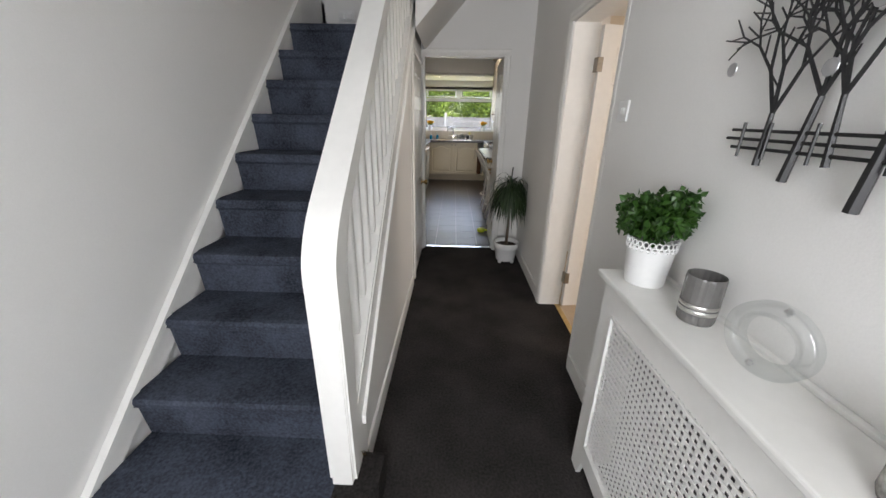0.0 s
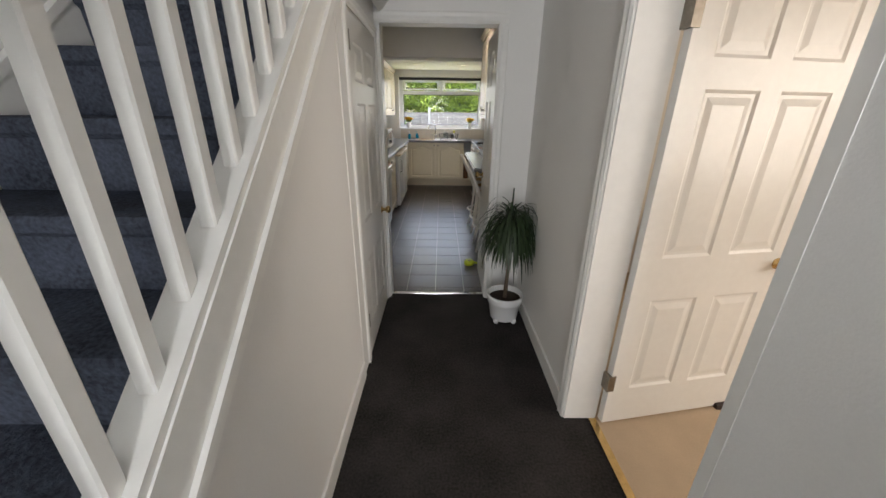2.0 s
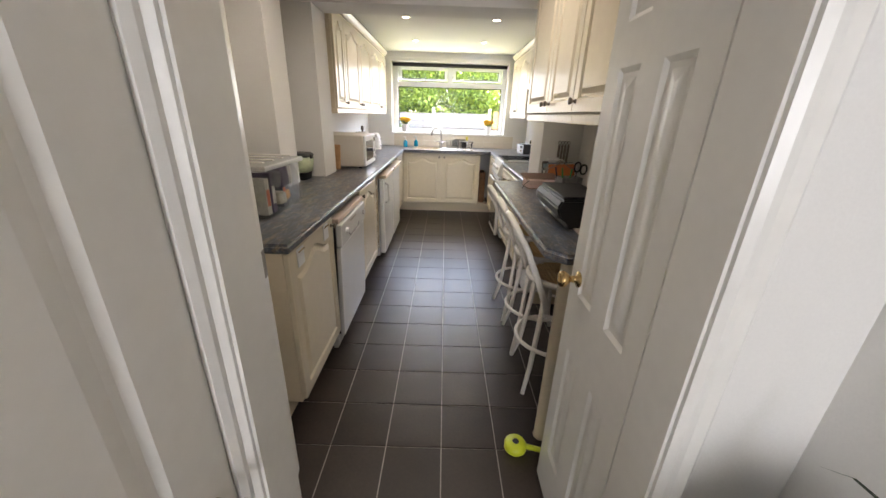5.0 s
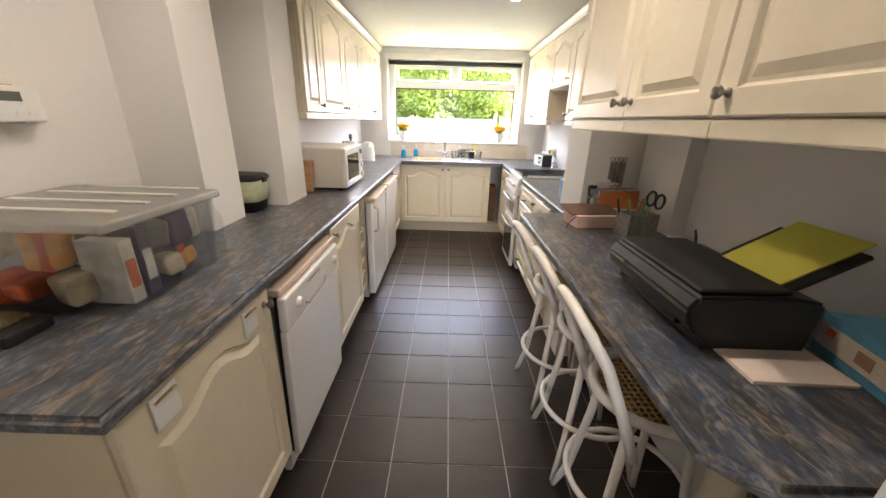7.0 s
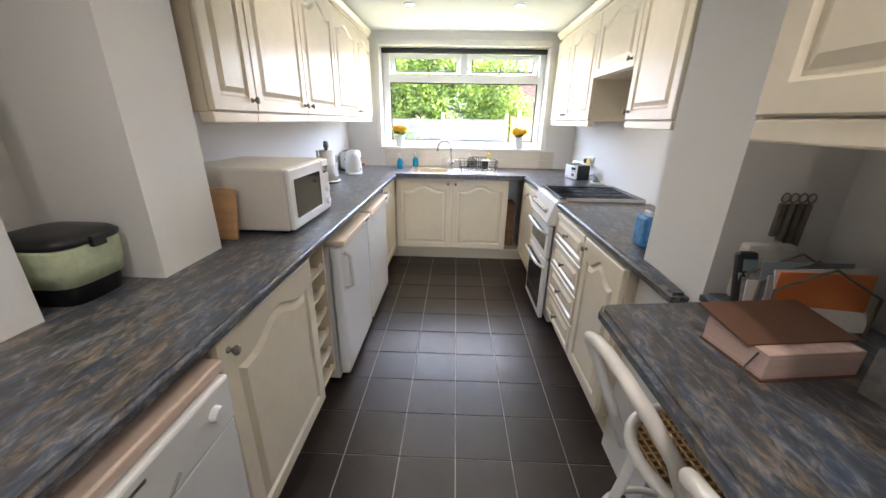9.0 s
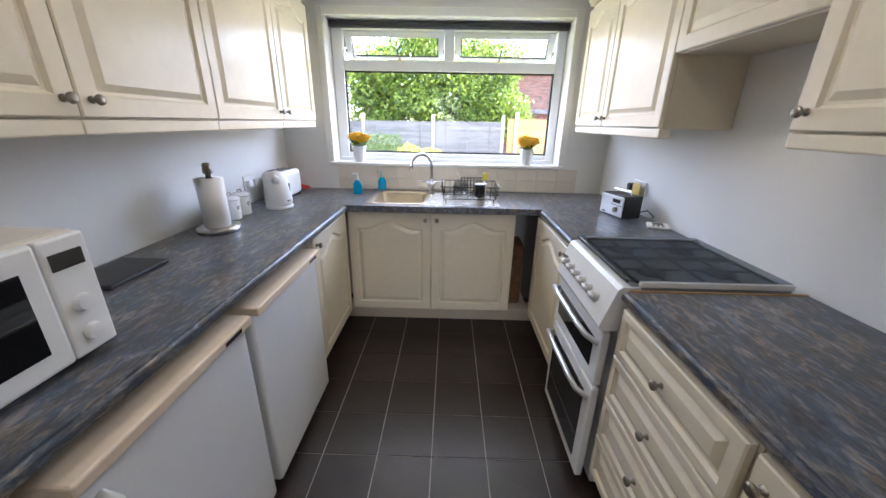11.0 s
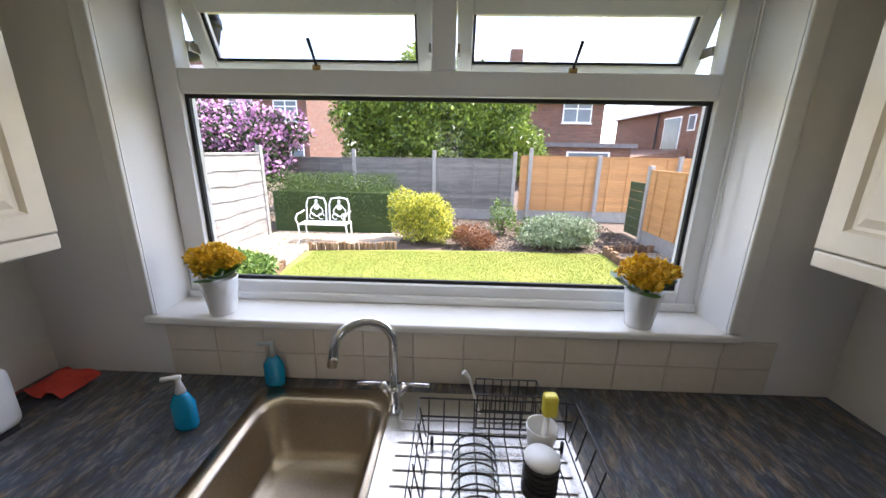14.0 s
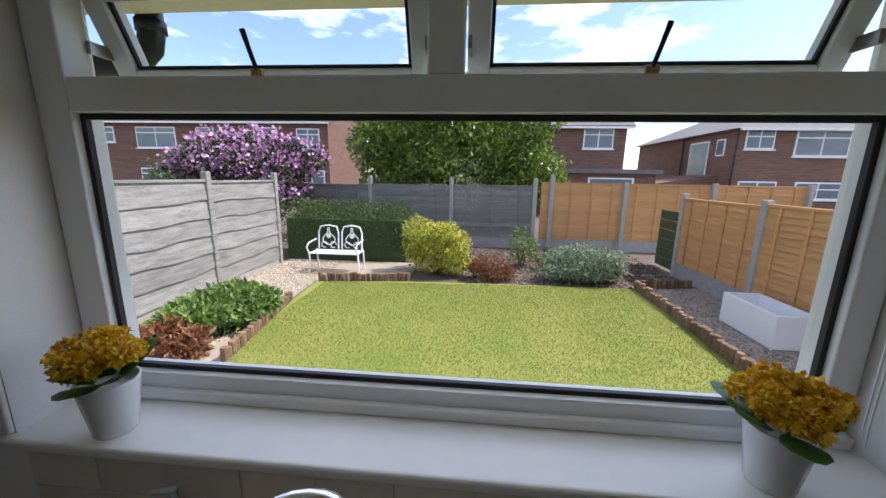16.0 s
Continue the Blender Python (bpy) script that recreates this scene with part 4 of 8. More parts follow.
def grass(n):
    r = np.random.RandomState(4)
    x, y = r.uniform(-2.45, 2.82, n), 7.95 + 5.0 * r.uniform(0, 1, n) ** 0.8
    keep = (y < 12.7 + (x + 2.6) * 0.06) & (x > -2.3 - 0.13 * (y - 10).clip(0))
    x, y = x[keep], y[keep]
    n = len(x)
    a, h, w = r.uniform(0, 6.28, n), r.uniform(0.012, 0.028, n), r.uniform(0.002, 0.0035, n)
    l = r.normal(0, 0.014, (n, 2))
    v = np.empty((n, 3, 3))
    v[:, 0], v[:, 1] = np.stack([x - w * np.cos(a), y - w * np.sin(a), np.full(n, G0 + 0.024)], 1), np.stack([x + w * np.cos(a), y + w * np.sin(a), np.full(n, G0 + 0.024)], 1)
    v[:, 2] = np.stack([x + l[:, 0], y + l[:, 1], G0 + 0.024 + h], 1)
    me = bpy.data.meshes.new("grass")
    me.from_pydata(v.reshape(-1, 3).tolist(), [], np.arange(3 * n).reshape(-1, 3).tolist())
    me.materials.append(BLADE)
    tagged(new("grass", me), "short mown grass blades on the lawn", "grass", "", "stuff")


grass(160000)


def leaves(name, blobs, n, size, material, seed, parent=None, fill=0.35, label="", category="", droop=0.0, aspect=0.5):
    """Many small leaves spread over lumpy blobs (x, y, z, rx, ry, rz), thickest near their skin."""
    r = np.random.RandomState(seed)
    B = np.array(blobs, float)
    vol = B[:, 3] * B[:, 4] + B[:, 4] * B[:, 5] + B[:, 3] * B[:, 5]
    k = r.choice(len(B), n, p=vol / vol.sum())
    d = r.normal(size=(n, 3))
    d /= np.linalg.norm(d, axis=1)[:, None]
    rad = np.where(r.uniform(size=n) < fill, r.uniform(0.3, 1.0, n), r.uniform(0.82, 1.08, n))
    lump = 1 + 0.13 * np.sin(d[:, 0] * 5 + k) * np.cos(d[:, 1] * 6 + 2 * k) + 0.1 * np.sin(d[:, 2] * 9 + k)
    c = B[k, :3] + d * B[k, 3:] * (rad * lump)[:, None]
    u = r.normal(size=(n, 3)) + d * 0.6
    u[:, 2] -= droop
    u /= np.linalg.norm(u, axis=1)[:, None]
    w = np.cross(u, r.normal(size=(n, 3)))
    w /= np.linalg.norm(w, axis=1)[:, None]
    s = size * r.uniform(0.6, 1.3, n)[:, None]
    nn = np.cross(u, w) * s * 0.12
    v = np.stack([c, c + u * s * 0.5 + w * s * aspect * 0.5 + nn, c + u * s, c + u * s * 0.5 - w * s * aspect * 0.5 + nn], 1).reshape(-1, 3)
    me = bpy.data.meshes.new(name)
    me.from_pydata(v.tolist(), [], np.arange(4 * n).reshape(-1, 4).tolist())
    me.materials.append(material)
    ob = new(name, me)
    if parent:
        ob.parent = parent
        ob.matrix_parent_inverse = BASE.get(parent, I4).inverted()
    if label:
        tagged(ob, label, category)
    return ob


BARK = mat("bark", (0.12, 0.085, 0.06), 0.9, var=0.3, scale=8, bump=1.0, bscale=50)


def bush(name, at, w, d, h, n, size, material, label, category, seed, lumps=9, flower=None, stem=0.25, base=0.0, droop=0.0):
    ob = thing(name, at, label, category)
    r = random.Random(seed)
    x, y, z = at
    for i in range(5):
        a = 6.28 * i / 5 + r.uniform(-0.4, 0.4)
        e = (x + 0.28 * w * math.cos(a), y + 0.28 * d * math.sin(a), z + h * r.uniform(0.5, 0.7))
        part("stem", tube([(x + 0.03 * math.cos(a), y + 0.03 * math.sin(a), z - 0.02), ((x + e[0]) / 2, (y + e[1]) / 2, z + h * 0.3), e], [0.02 * h, 0.015 * h, 0.006 * h], 6), BARK, ob)
    blobs = [(x, y, z + base + (h - base) * 0.48, w * 0.36, d * 0.36, (h - base) * 0.42)]
    for i in range(lumps):
        a, q = 6.28 * i / lumps + r.uniform(-0.3, 0.3), r.uniform(0.2, 0.36)
        blobs.append((x + w * q * math.cos(a), y + d * q * math.sin(a), z + base + (h - base) * r.uniform(0.25, 0.78), w * r.uniform(0.13, 0.2), d * r.uniform(0.13, 0.2), (h - base) * r.uniform(0.15, 0.24)))
    leaves("foliage", blobs, n, size, material, seed, ob, droop=droop)
    if flower:
        leaves("blossom", [(b[0], b[1], b[2] + 0.06, b[3] * 1.04, b[4] * 1.04, b[5] * 1.04) for b in blobs], flower[1], flower[2], flower[0], seed + 1, ob, fill=0.0, aspect=0.9)
    return ob


LEAF_TREE = leaf_mat("laurel_leaf", (0.018, 0.055, 0.006), (0.32, 0.42, 0.06), 0.35)
LEAF_YEL = leaf_mat("golden_leaf", (0.1, 0.16, 0.015), (0.8, 0.72, 0.1))
# rhododendron leaves, and the dark that stands in for shade inside the hedge
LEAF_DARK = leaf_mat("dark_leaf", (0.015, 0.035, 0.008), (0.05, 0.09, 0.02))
LEAF_HEDGE = leaf_mat("hedge_leaf", (0.012, 0.03, 0.006), (0.11, 0.17, 0.03))
LEAF_GREY = leaf_mat("variegated_leaf", (0.09, 0.15, 0.07), (0.42, 0.48, 0.32))
LEAF_RED = leaf_mat("russet_leaf", (0.14, 0.05, 0.025), (0.3, 0.13, 0.05))
LEAF_STRAP = leaf_mat("strap_leaf", (0.06, 0.12, 0.02), (0.22, 0.32, 0.07))
PURPLE = leaf_mat("mauve_petal", (0.28, 0.09, 0.26), (0.76, 0.46, 0.66))


def fence_panel(parent, p0, p1, z0, z1, rows, material, face, label, battens=3, waney=0.012, seed=0, group=""):
    """A lapped panel between two posts: every board a part."""
    r = random.Random(seed)
    a, b = Vector((*p0, 0)), Vector((*p1, 0))
    L = (b - a).length
    u = (b - a) / L
    w = Vector((*face, 0))
    M = Matrix(((u.x, w.x, 0, a.x), (u.y, w.y, 0, a.y), (0, 0, 1, 0), (0, 0, 0, 1)))
    hh = (z1 - z0 - 0.05) / rows
    n = 9
    ob = part("panel", box(0, L, -0.012, 0.05, z1 - 0.035, z1, m=M), material, parent, label)
    for i in range(rows):
        za, zb = z0 + i * hh, z0 + (i + 1) * hh + 0.03
        off, ph = r.uniform(0, 6), r.uniform(0.5, 1.5)
        lo = [za - waney * (1 + math.sin(off + ph * 7 * k / n) + 0.6 * math.sin(2.3 * off + 13 * k / n)) for k in range(n + 1)]
        loops = []
        for k in range(n + 1):
            x = L * k / n
            loops.append([(x, 0.02, lo[k]), (x, 0.048, lo[k] + 0.002), (x, 0.022, zb), (x, 0.01, zb)])
        part("board", rings(loops, None, M), material, ob)
    for k in range(battens):
        x = L * (k + 0.5) / battens if battens > 1 else L / 2
        part("batten", box(x - 0.02, x + 0.02, 0.043, 0.06, z0, z1 - 0.035, m=M), material, ob)
    return ob


def post(parent, at, h, w=0.05, m=None):
    x, y, z = at
    return part("post", box(x - w, x + w, y - w, y + w, z, z + h, 0.012), m or CONCRETE, parent)


FL = thing("fence", (-3.97, 11, G0), "weathered grey waney-edge garden fence", "fence")
FB = thing("fence", (-1.5, 16.42, G0), "dark weathered lapped fence behind the border", "fence")
FO = thing("fence", (5.0, 16.37, G0), "new orange-stained lapped fence at the back", "fence")
FR = thing("fence", (4.1, 11, G0), "orange-stained lapped fence with concrete posts", "fence")


# left side: weathered waney-edge panels
LX, LY = -3.97, [7.95, 10.2, 12.06, 13.9]
for i in range(3):
    fence_panel(FL, (LX, LY[i] + 0.05), (LX, LY[i + 1] - 0.05), G0 + 0.14, 1.56 + 0.02 * (i == 1), 6, GREYWOOD, (1, 0), "weathered grey waney-edge fence panel", 0, 0.016, i, "left fence panels")
    part("gravel_board", box(LX - 0.02, LX + 0.03, LY[i] + 0.05, LY[i + 1] - 0.05, G0, G0 + 0.15, 0.005), CONCRETE, FL)
for y in LY[1:]:
    post(FL, (LX + 0.02, y, G0), 1.88, m=GREYWOOD)
# back: dark old panels, then new orange ones
BY = 16.42
bx = [-4.6, -2.7, -0.5, 1.68]
for i in range(3):
    fence_panel(FB, (bx[i] + 0.05, BY), (bx[i + 1] - 0.05, BY), G0 + 0.3, 1.44 + 0.02 * i, 14, DARKWOOD, (0, -1), "dark weathered lapped fence panel", 3, 0.003, 10 + i, "back fence panels")
    part("gravel_board", box(bx[i] + 0.05, bx[i + 1] - 0.05, BY - 0.03, BY + 0.02, G0, G0 + 0.3, 0.005), CONCRETE, FB)
for x in bx:
    post(FB, (x, BY - 0.01, G0), 1.85)
ox = [1.78, 3.9, 6.0, 8.2]
for i in range(3):
    fence_panel(FO, (ox[i] + 0.05, BY - 0.05), (ox[i + 1] - 0.05, BY - 0.05), G0 + 0.3, 1.58, 15, ORANGEWOOD, (0, -1), "new orange-stained lapped fence panel", 4, 0.002, 20 + i, "orange fence panels")
    part("gravel_board", box(ox[i] + 0.05, ox[i + 1] - 0.05, BY - 0.08, BY - 0.03, G0, G0 + 0.3, 0.005), CONCRETE, FO)
for x in (2.08, *ox[1:]):
    post(FO, (x, BY - 0.13, G0), 1.95 if x < 3 else 1.8)
RX, RY = 4.1, [8.4, 10.3, 12.15, 14.05]
for i in range(3):
    fence_panel(FR, (RX, RY[i] + 0.05), (RX, RY[i + 1] - 0.05), G0 + 0.3, 1.36 + (0.03 if i == 1 else 0), 14, ORANGEWOOD, (-1, 0), "orange-stained lapped fence panel", 4, 0.002, 30 + i, "orange fence panels")
    part("gravel_board", box(RX - 0.03, RX + 0.02, RY[i] + 0.05, RY[i + 1] - 0.05, G0, G0 + 0.3, 0.005), CONCRETE, FR)
for y in RY[1:]:
    post(FR, (RX - 0.02, y, G0), 1.62)
gate = thing("garden_gate", (4.2, 15.0, G0), "dark green boarded garden gate", "gate")
GREENW = mat("dark_green_paint", (0.05, 0.075, 0.03), 0.7, var=0.25, scale=8)
for k in range(6):
    part("board", box(4.17, 4.2, 14.15, 15.0, G0 + 0.05 + 0.2 * k, G0 + 0.24 + 0.2 * k, 0.004), GREENW, gate)

hedge = thing("hedge", (-2.62, 14.9, G0), "clipped box-shaped green hedge", "hedge")
hb = [(-4.0 + 0.23 * i, 14.45 + 0.42 * j, G0 + 0.34 + 0.25 * k, 0.17, 0.26, 0.2) for i in range(12) for j in range(3) for k in range(4)]
leaves("foliage", hb, 26000, 0.045, LEAF_HEDGE, 5, hedge, fill=0.2)
# added solid box; its dark colour stands in for shade among the leaves
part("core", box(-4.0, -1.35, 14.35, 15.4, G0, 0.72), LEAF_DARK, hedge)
bush("golden_shrub", (-0.57, 13.55, G0), 1.6, 1.2, 1.06, 11000, 0.06, LEAF_YEL, "rounded golden-leaved shrub in the border", "shrub", 11)
bush("russet_shrub", (0.45, 13.3, G0), 1.0, 0.7, 0.5, 3500, 0.045, LEAF_RED, "low russet-leaved shrub in the border", "shrub", 12)
bush("variegated_shrub", (2.15, 13.35, G0), 1.75, 0.9, 0.68, 7000, 0.06, LEAF_GREY, "low grey-green variegated shrub", "shrub", 13)
bush("young_shrub", (1.15, 14.4, G0), 0.75, 0.7, 0.85, 700, 0.07, LEAF_STRAP, "sparse young shrub in bare soil", "shrub", 14)
bush("young_shrub", (1.75, 14.1, G0), 0.7, 0.5, 0.5, 500, 0.07, LEAF_STRAP, "small sparse leafy shrub in bare soil", "shrub", 15)
bush("rhododendron", (-5.5, 15.4, G0), 3.75, 2.6, 2.95, 9000, 0.15, LEAF_DARK, "large rhododendron covered in mauve flowers", "shrub", 16, lumps=16, flower=(PURPLE, 13000, 0.085), base=0.7)
bush("olive_shrub", (-8.2, 16.2, G0), 2.2, 1.8, 2.35, 5000, 0.1, LEAF_HEDGE, "tall olive-green shrub behind the fence", "shrub", 17)
bush("strap_leaf_clump", (-3.05, 10.95, G0), 1.45, 1.7, 0.4, 9000, 0.1, LEAF_STRAP, "clump of strap-leaved green plants", "plant", 18)
bush("dry_heather", (-2.95, 10.05, G0), 0.9, 0.7, 0.34, 1800, 0.09, LEAF_RED, "dry reddish-brown heather by the path", "plant", 19)


def tree():
    ob = thing("laurel_tree", (-0.3, 18.3, G0), "large glossy-leaved tree behind the back fence", "tree")
    r = random.Random(3)
    part("trunk", tube([(-0.3, 18.3, G0 - 0.1), (-0.25, 18.3, 0.8), (-0.35, 18.25, 1.8)], [0.2, 0.17, 0.14], 10), BARK, ob)
    blobs = []
    for i in range(58):
        a, q = r.uniform(0, 6.28), r.uniform(0.3, 1.0) ** 0.6
        x, y, z = -0.4 + 3.0 * q * math.cos(a), 18.3 + 1.2 * q * math.sin(a), r.uniform(1.05, 4.3 - 1.1 * q * abs(math.cos(a)))
        if i < 9:
            part("limb", tube([(-0.3, 18.3, 1.2), ((x - 0.3) / 2, (y + 18.3) / 2, (z + 1.3) / 2 + 0.2), (x, y, z)], [0.09, 0.05, 0.02], 6), BARK, ob)
        blobs.append((x, y, z, r.uniform(0.45, 0.8), r.uniform(0.45, 0.7), r.uniform(0.4, 0.7)))
    blobs.append((-0.9, 18.3, 4.1, 0.7, 0.6, 0.6))
    leaves("crown", blobs, 56000, 0.15, LEAF_TREE, 8, ob, fill=0.3, droop=0.5, aspect=0.42)


tree()


def bench():
    ob = thing("garden_bench", (-2.5, 13.3, G0), "white painted cast-metal garden bench", "bench")
    W = mat("white_bench_paint", (0.85, 0.85, 0.84), 0.4)
    x0, x1, y, z = -2.97, -2.03, 13.2, G0
    for x in (x0, x1):
        part("leg", tube([(x - 0.02, y - 0.02, z), (x + 0.03, y, z + 0.15), (x, y + 0.02, z + 0.4)], 0.016, 6), W, ob)
        part("leg", tube([(x, y + 0.42, z), (x, y + 0.38, z + 0.2), (x, y + 0.36, z + 0.42)], 0.016, 6), W, ob)
        part("armrest", tube([(x, y + 0.02, z + 0.4), (x - 0.02, y - 0.03, z + 0.52), (x, y + 0.02, z + 0.6), (x, y + 0.36, z + 0.62)], 0.014, 6), W, ob)
    for k in range(5):
        part("slat", box(x0, x1, y + 0.01 + 0.08 * k, y + 0.07 + 0.08 * k, z + 0.39, z + 0.41, 0.004), W, ob)
    for c in ((x0 + x1) / 2 - 0.235, (x0 + x1) / 2 + 0.235):
        b = part("back_panel", tube([(c - 0.2, y + 0.38, z + 0.42), (c - 0.2, y + 0.41, z + 0.75), (c - 0.16, y + 0.42, z + 0.86), (c, y + 0.42, z + 0.89), (c + 0.16, y + 0.42, z + 0.86), (c + 0.2, y + 0.41, z + 0.75), (c + 0.2, y + 0.38, z + 0.42)], 0.016, 6), W, ob)
        for s in (-1, 1):
            part("scroll", tube([(c, y + 0.40, z + 0.5)] + [(c + s * (0.07 + 0.06 * math.sin(k * 0.9)), y + 0.41, z + 0.52 + 0.05 * k) for k in range(7)] + [(c, y + 0.42, z + 0.84)], 0.011, 5), W, b)
            part("scroll", tube(arc((c + s * 0.09, z + 0.5), 0.06, 0, 300, 10, "xz", y + 0.4), 0.009, 5), W, b)
        part("rosette", lathe([(0.0, -0.01), (0.05, -0.008), (0.05, 0.008), (0.0, 0.01)], m=Matrix.Translation((c, y + 0.41, z + 0.68)) @ Matrix.Rotation(radians(90), 4, "X"), seg=10), W, b)
    return ob


bench()


def pebbles(name, n, region, z, seed, colours, size, label):
    r = np.random.RandomState(seed)
    x0, x1, y0, y1 = region
    V, F = [], []
    o = np.array([(1, 0, 0), (-1, 0, 0), (0, 1, 0), (0, -1, 0), (0, 0, 0.6), (0, 0, -0.6)])
    f = [(0, 2, 4), (2, 1, 4), (1, 3, 4), (3, 0, 4), (2, 0, 5), (1, 2, 5), (3, 1, 5), (0, 3, 5)]
    for i in range(n):
        s = size * r.uniform(0.5, 1.3)
        p = o * s * r.uniform(0.7, 1.3, (6, 1)) + (r.uniform(x0, x1), r.uniform(y0, y1), z + s * 0.2)
        V += p.tolist()
        F += [tuple(6 * i + k for k in q) for q in f]
    me = bpy.data.meshes.new(name)
    me.from_pydata(V, [], F)
    me.materials.append(leaf_mat(name + "_stone", *colours, 0.8))
    tagged(new(name, me), label, "gravel", "", "stuff")


GRAVEL = mat("gravel_bed", (0.46, 0.38, 0.28), 0.95, scale=30, bump=1.0, bscale=120, dark=(0.26, 0.21, 0.16))
setting("gravel_path", prism([(-3.93, 8.0), (-2.55, 8.0), (-2.38, 10.0), (-2.62, 11.8), (-2.66, 12.72), (-1.05, 12.95), (-1.05, 14.3), (-3.93, 14.3)], G0, G0 + 0.012, "z"), GRAVEL, "pale gravel path beside the lawn", "path")
setting("gravel_bed", box(2.92, 4.06, 8.2, 13.2, G0, G0 + 0.012), GRAVEL, "brown gravel bed along the fence", "path")
pebbles("path_gravel", 5000, (-3.9, -2.66, 9.6, 14.2), G0 + 0.012, 1, ((0.3, 0.23, 0.15), (0.72, 0.62, 0.48)), 0.022, "loose pale gravel on the path")
pebbles("bed_gravel", 3500, (2.95, 4.04, 9.5, 13.1), G0 + 0.012, 2, ((0.22, 0.17, 0.12), (0.5, 0.42, 0.34)), 0.022, "loose brown gravel in the bed")
pebbles("soil_crumbs", 3000, (-0.2, 4.0, 13.05, 16.2), G0, 3, ((0.07, 0.05, 0.035), (0.19, 0.14, 0.1)), 0.035, "crumbly dark soil in the border")


def log_edging(name, pts, h, label):
    ob = thing(name, (*pts[0], G0), label, "edging")
    r = random.Random(len(pts))
    m = mat(name + "_wood", (0.2, 0.12, 0.07), 0.9, var=0.35, scale=20, rand=0.35)
    for (xa, ya), (xb, yb) in zip(pts, pts[1:]):
        L = math.hypot(xb - xa, yb - ya)
        n = max(1, int(L / 0.075))
        for i in range(n):
            s = (i + 0.5) / n
            hh = h * r.uniform(0.85, 1.15)
            part("log", lathe([(0.038, 0), (0.038, hh - 0.008), (0.03, hh)], (xa + (xb - xa) * s + r.uniform(-0.006, 0.006), ya + (yb - ya) * s, G0), 8), m, ob)


log_edging("log_edging", [(-2.6, 12.74), (-1.0, 12.96)], 0.16, "low log-roll edging between lawn and gravel")
log_edging("log_edging", [(-2.36, 10.0), (-2.6, 11.8)], 0.13, "low log-roll edging beside the path")
log_edging("log_edging", [(2.76, 9.6), (2.9, 12.1), (2.92, 13.05), (3.95, 13.25)], 0.17, "low log-roll edging round the gravel bed")


def trough():
    ob = thing("planter_trough", (3.55, 11.2, G0), "white rectangular garden planter trough", "planter")
    bm = bmesh.new()
    for b in ((3.45, 3.48, 10.9, 11.75), (3.87, 3.9, 10.9, 11.75), (3.48, 3.87, 10.9, 10.93), (3.48, 3.87, 11.72, 11.75)):
        box(*b, G0 + 0.03, G0 + 0.42, bm=bm)
    box(3.48, 3.87, 10.93, 11.72, G0 + 0.03, G0 + 0.06, bm=bm)
    part("tub", bm, WHITE, ob)
    for x in (3.46, 3.86):
        for y in (10.91, 11.71):
            part("foot", box(x, x + 0.04, y, y + 0.04, G0, G0 + 0.03), WHITE, ob)


trough()


# ---- far houses ----
def brick_mat(name, c1, c2, mortar):
    m = bpy.data.materials.new(name)
    m.use_nodes = True
    n, l = m.node_tree.nodes, m.node_tree.links
    b = n["Principled BSDF"]
    b.inputs["Roughness"].default_value = 0.9
    co, sep, com, add = n.new("ShaderNodeTexCoord"), n.new("ShaderNodeSeparateXYZ"), n.new("ShaderNodeCombineXYZ"), n.new("ShaderNodeMath")
    br = n.new("ShaderNodeTexBrick")
    br.inputs["Color1"].default_value, br.inputs["Color2"].default_value, br.inputs["Mortar"].default_value = (*c1, 1), (*c2, 1), (*mortar, 1)
    br.inputs["Scale"].default_value, br.inputs["Brick Width"].default_value, br.inputs["Row Height"].default_value, br.inputs["Mortar Size"].default_value = 1, 0.225, 0.075, 0.007
    l.new(co.outputs["Object"], sep.inputs["Vector"])
    l.new(sep.outputs["X"], add.inputs[0]), l.new(sep.outputs["Y"], add.inputs[1])
    l.new(add.outputs[0], com.inputs["X"]), l.new(sep.outputs["Z"], com.inputs["Y"])
    l.new(com.outputs["Vector"], br.inputs["Vector"]), l.new(br.outputs["Color"], b.inputs["Base Color"])
    return m


BRICK = brick_mat("red_brick", (0.2, 0.08, 0.05), (0.09, 0.04, 0.028), (0.24, 0.2, 0.16))
BRICK2 = brick_mat("brown_brick", (0.22, 0.095, 0.055), (0.11, 0.052, 0.034), (0.26, 0.21, 0.17))
ROOF = mat("grey_roof_tile", (0.16, 0.15, 0.15), 0.85, var=0.25, scale=3, bump=0.6, bscale=12)
WINDARK = mat("window_pane_dark", (0.12, 0.15, 0.18), 0.08, var=0.3, scale=2)


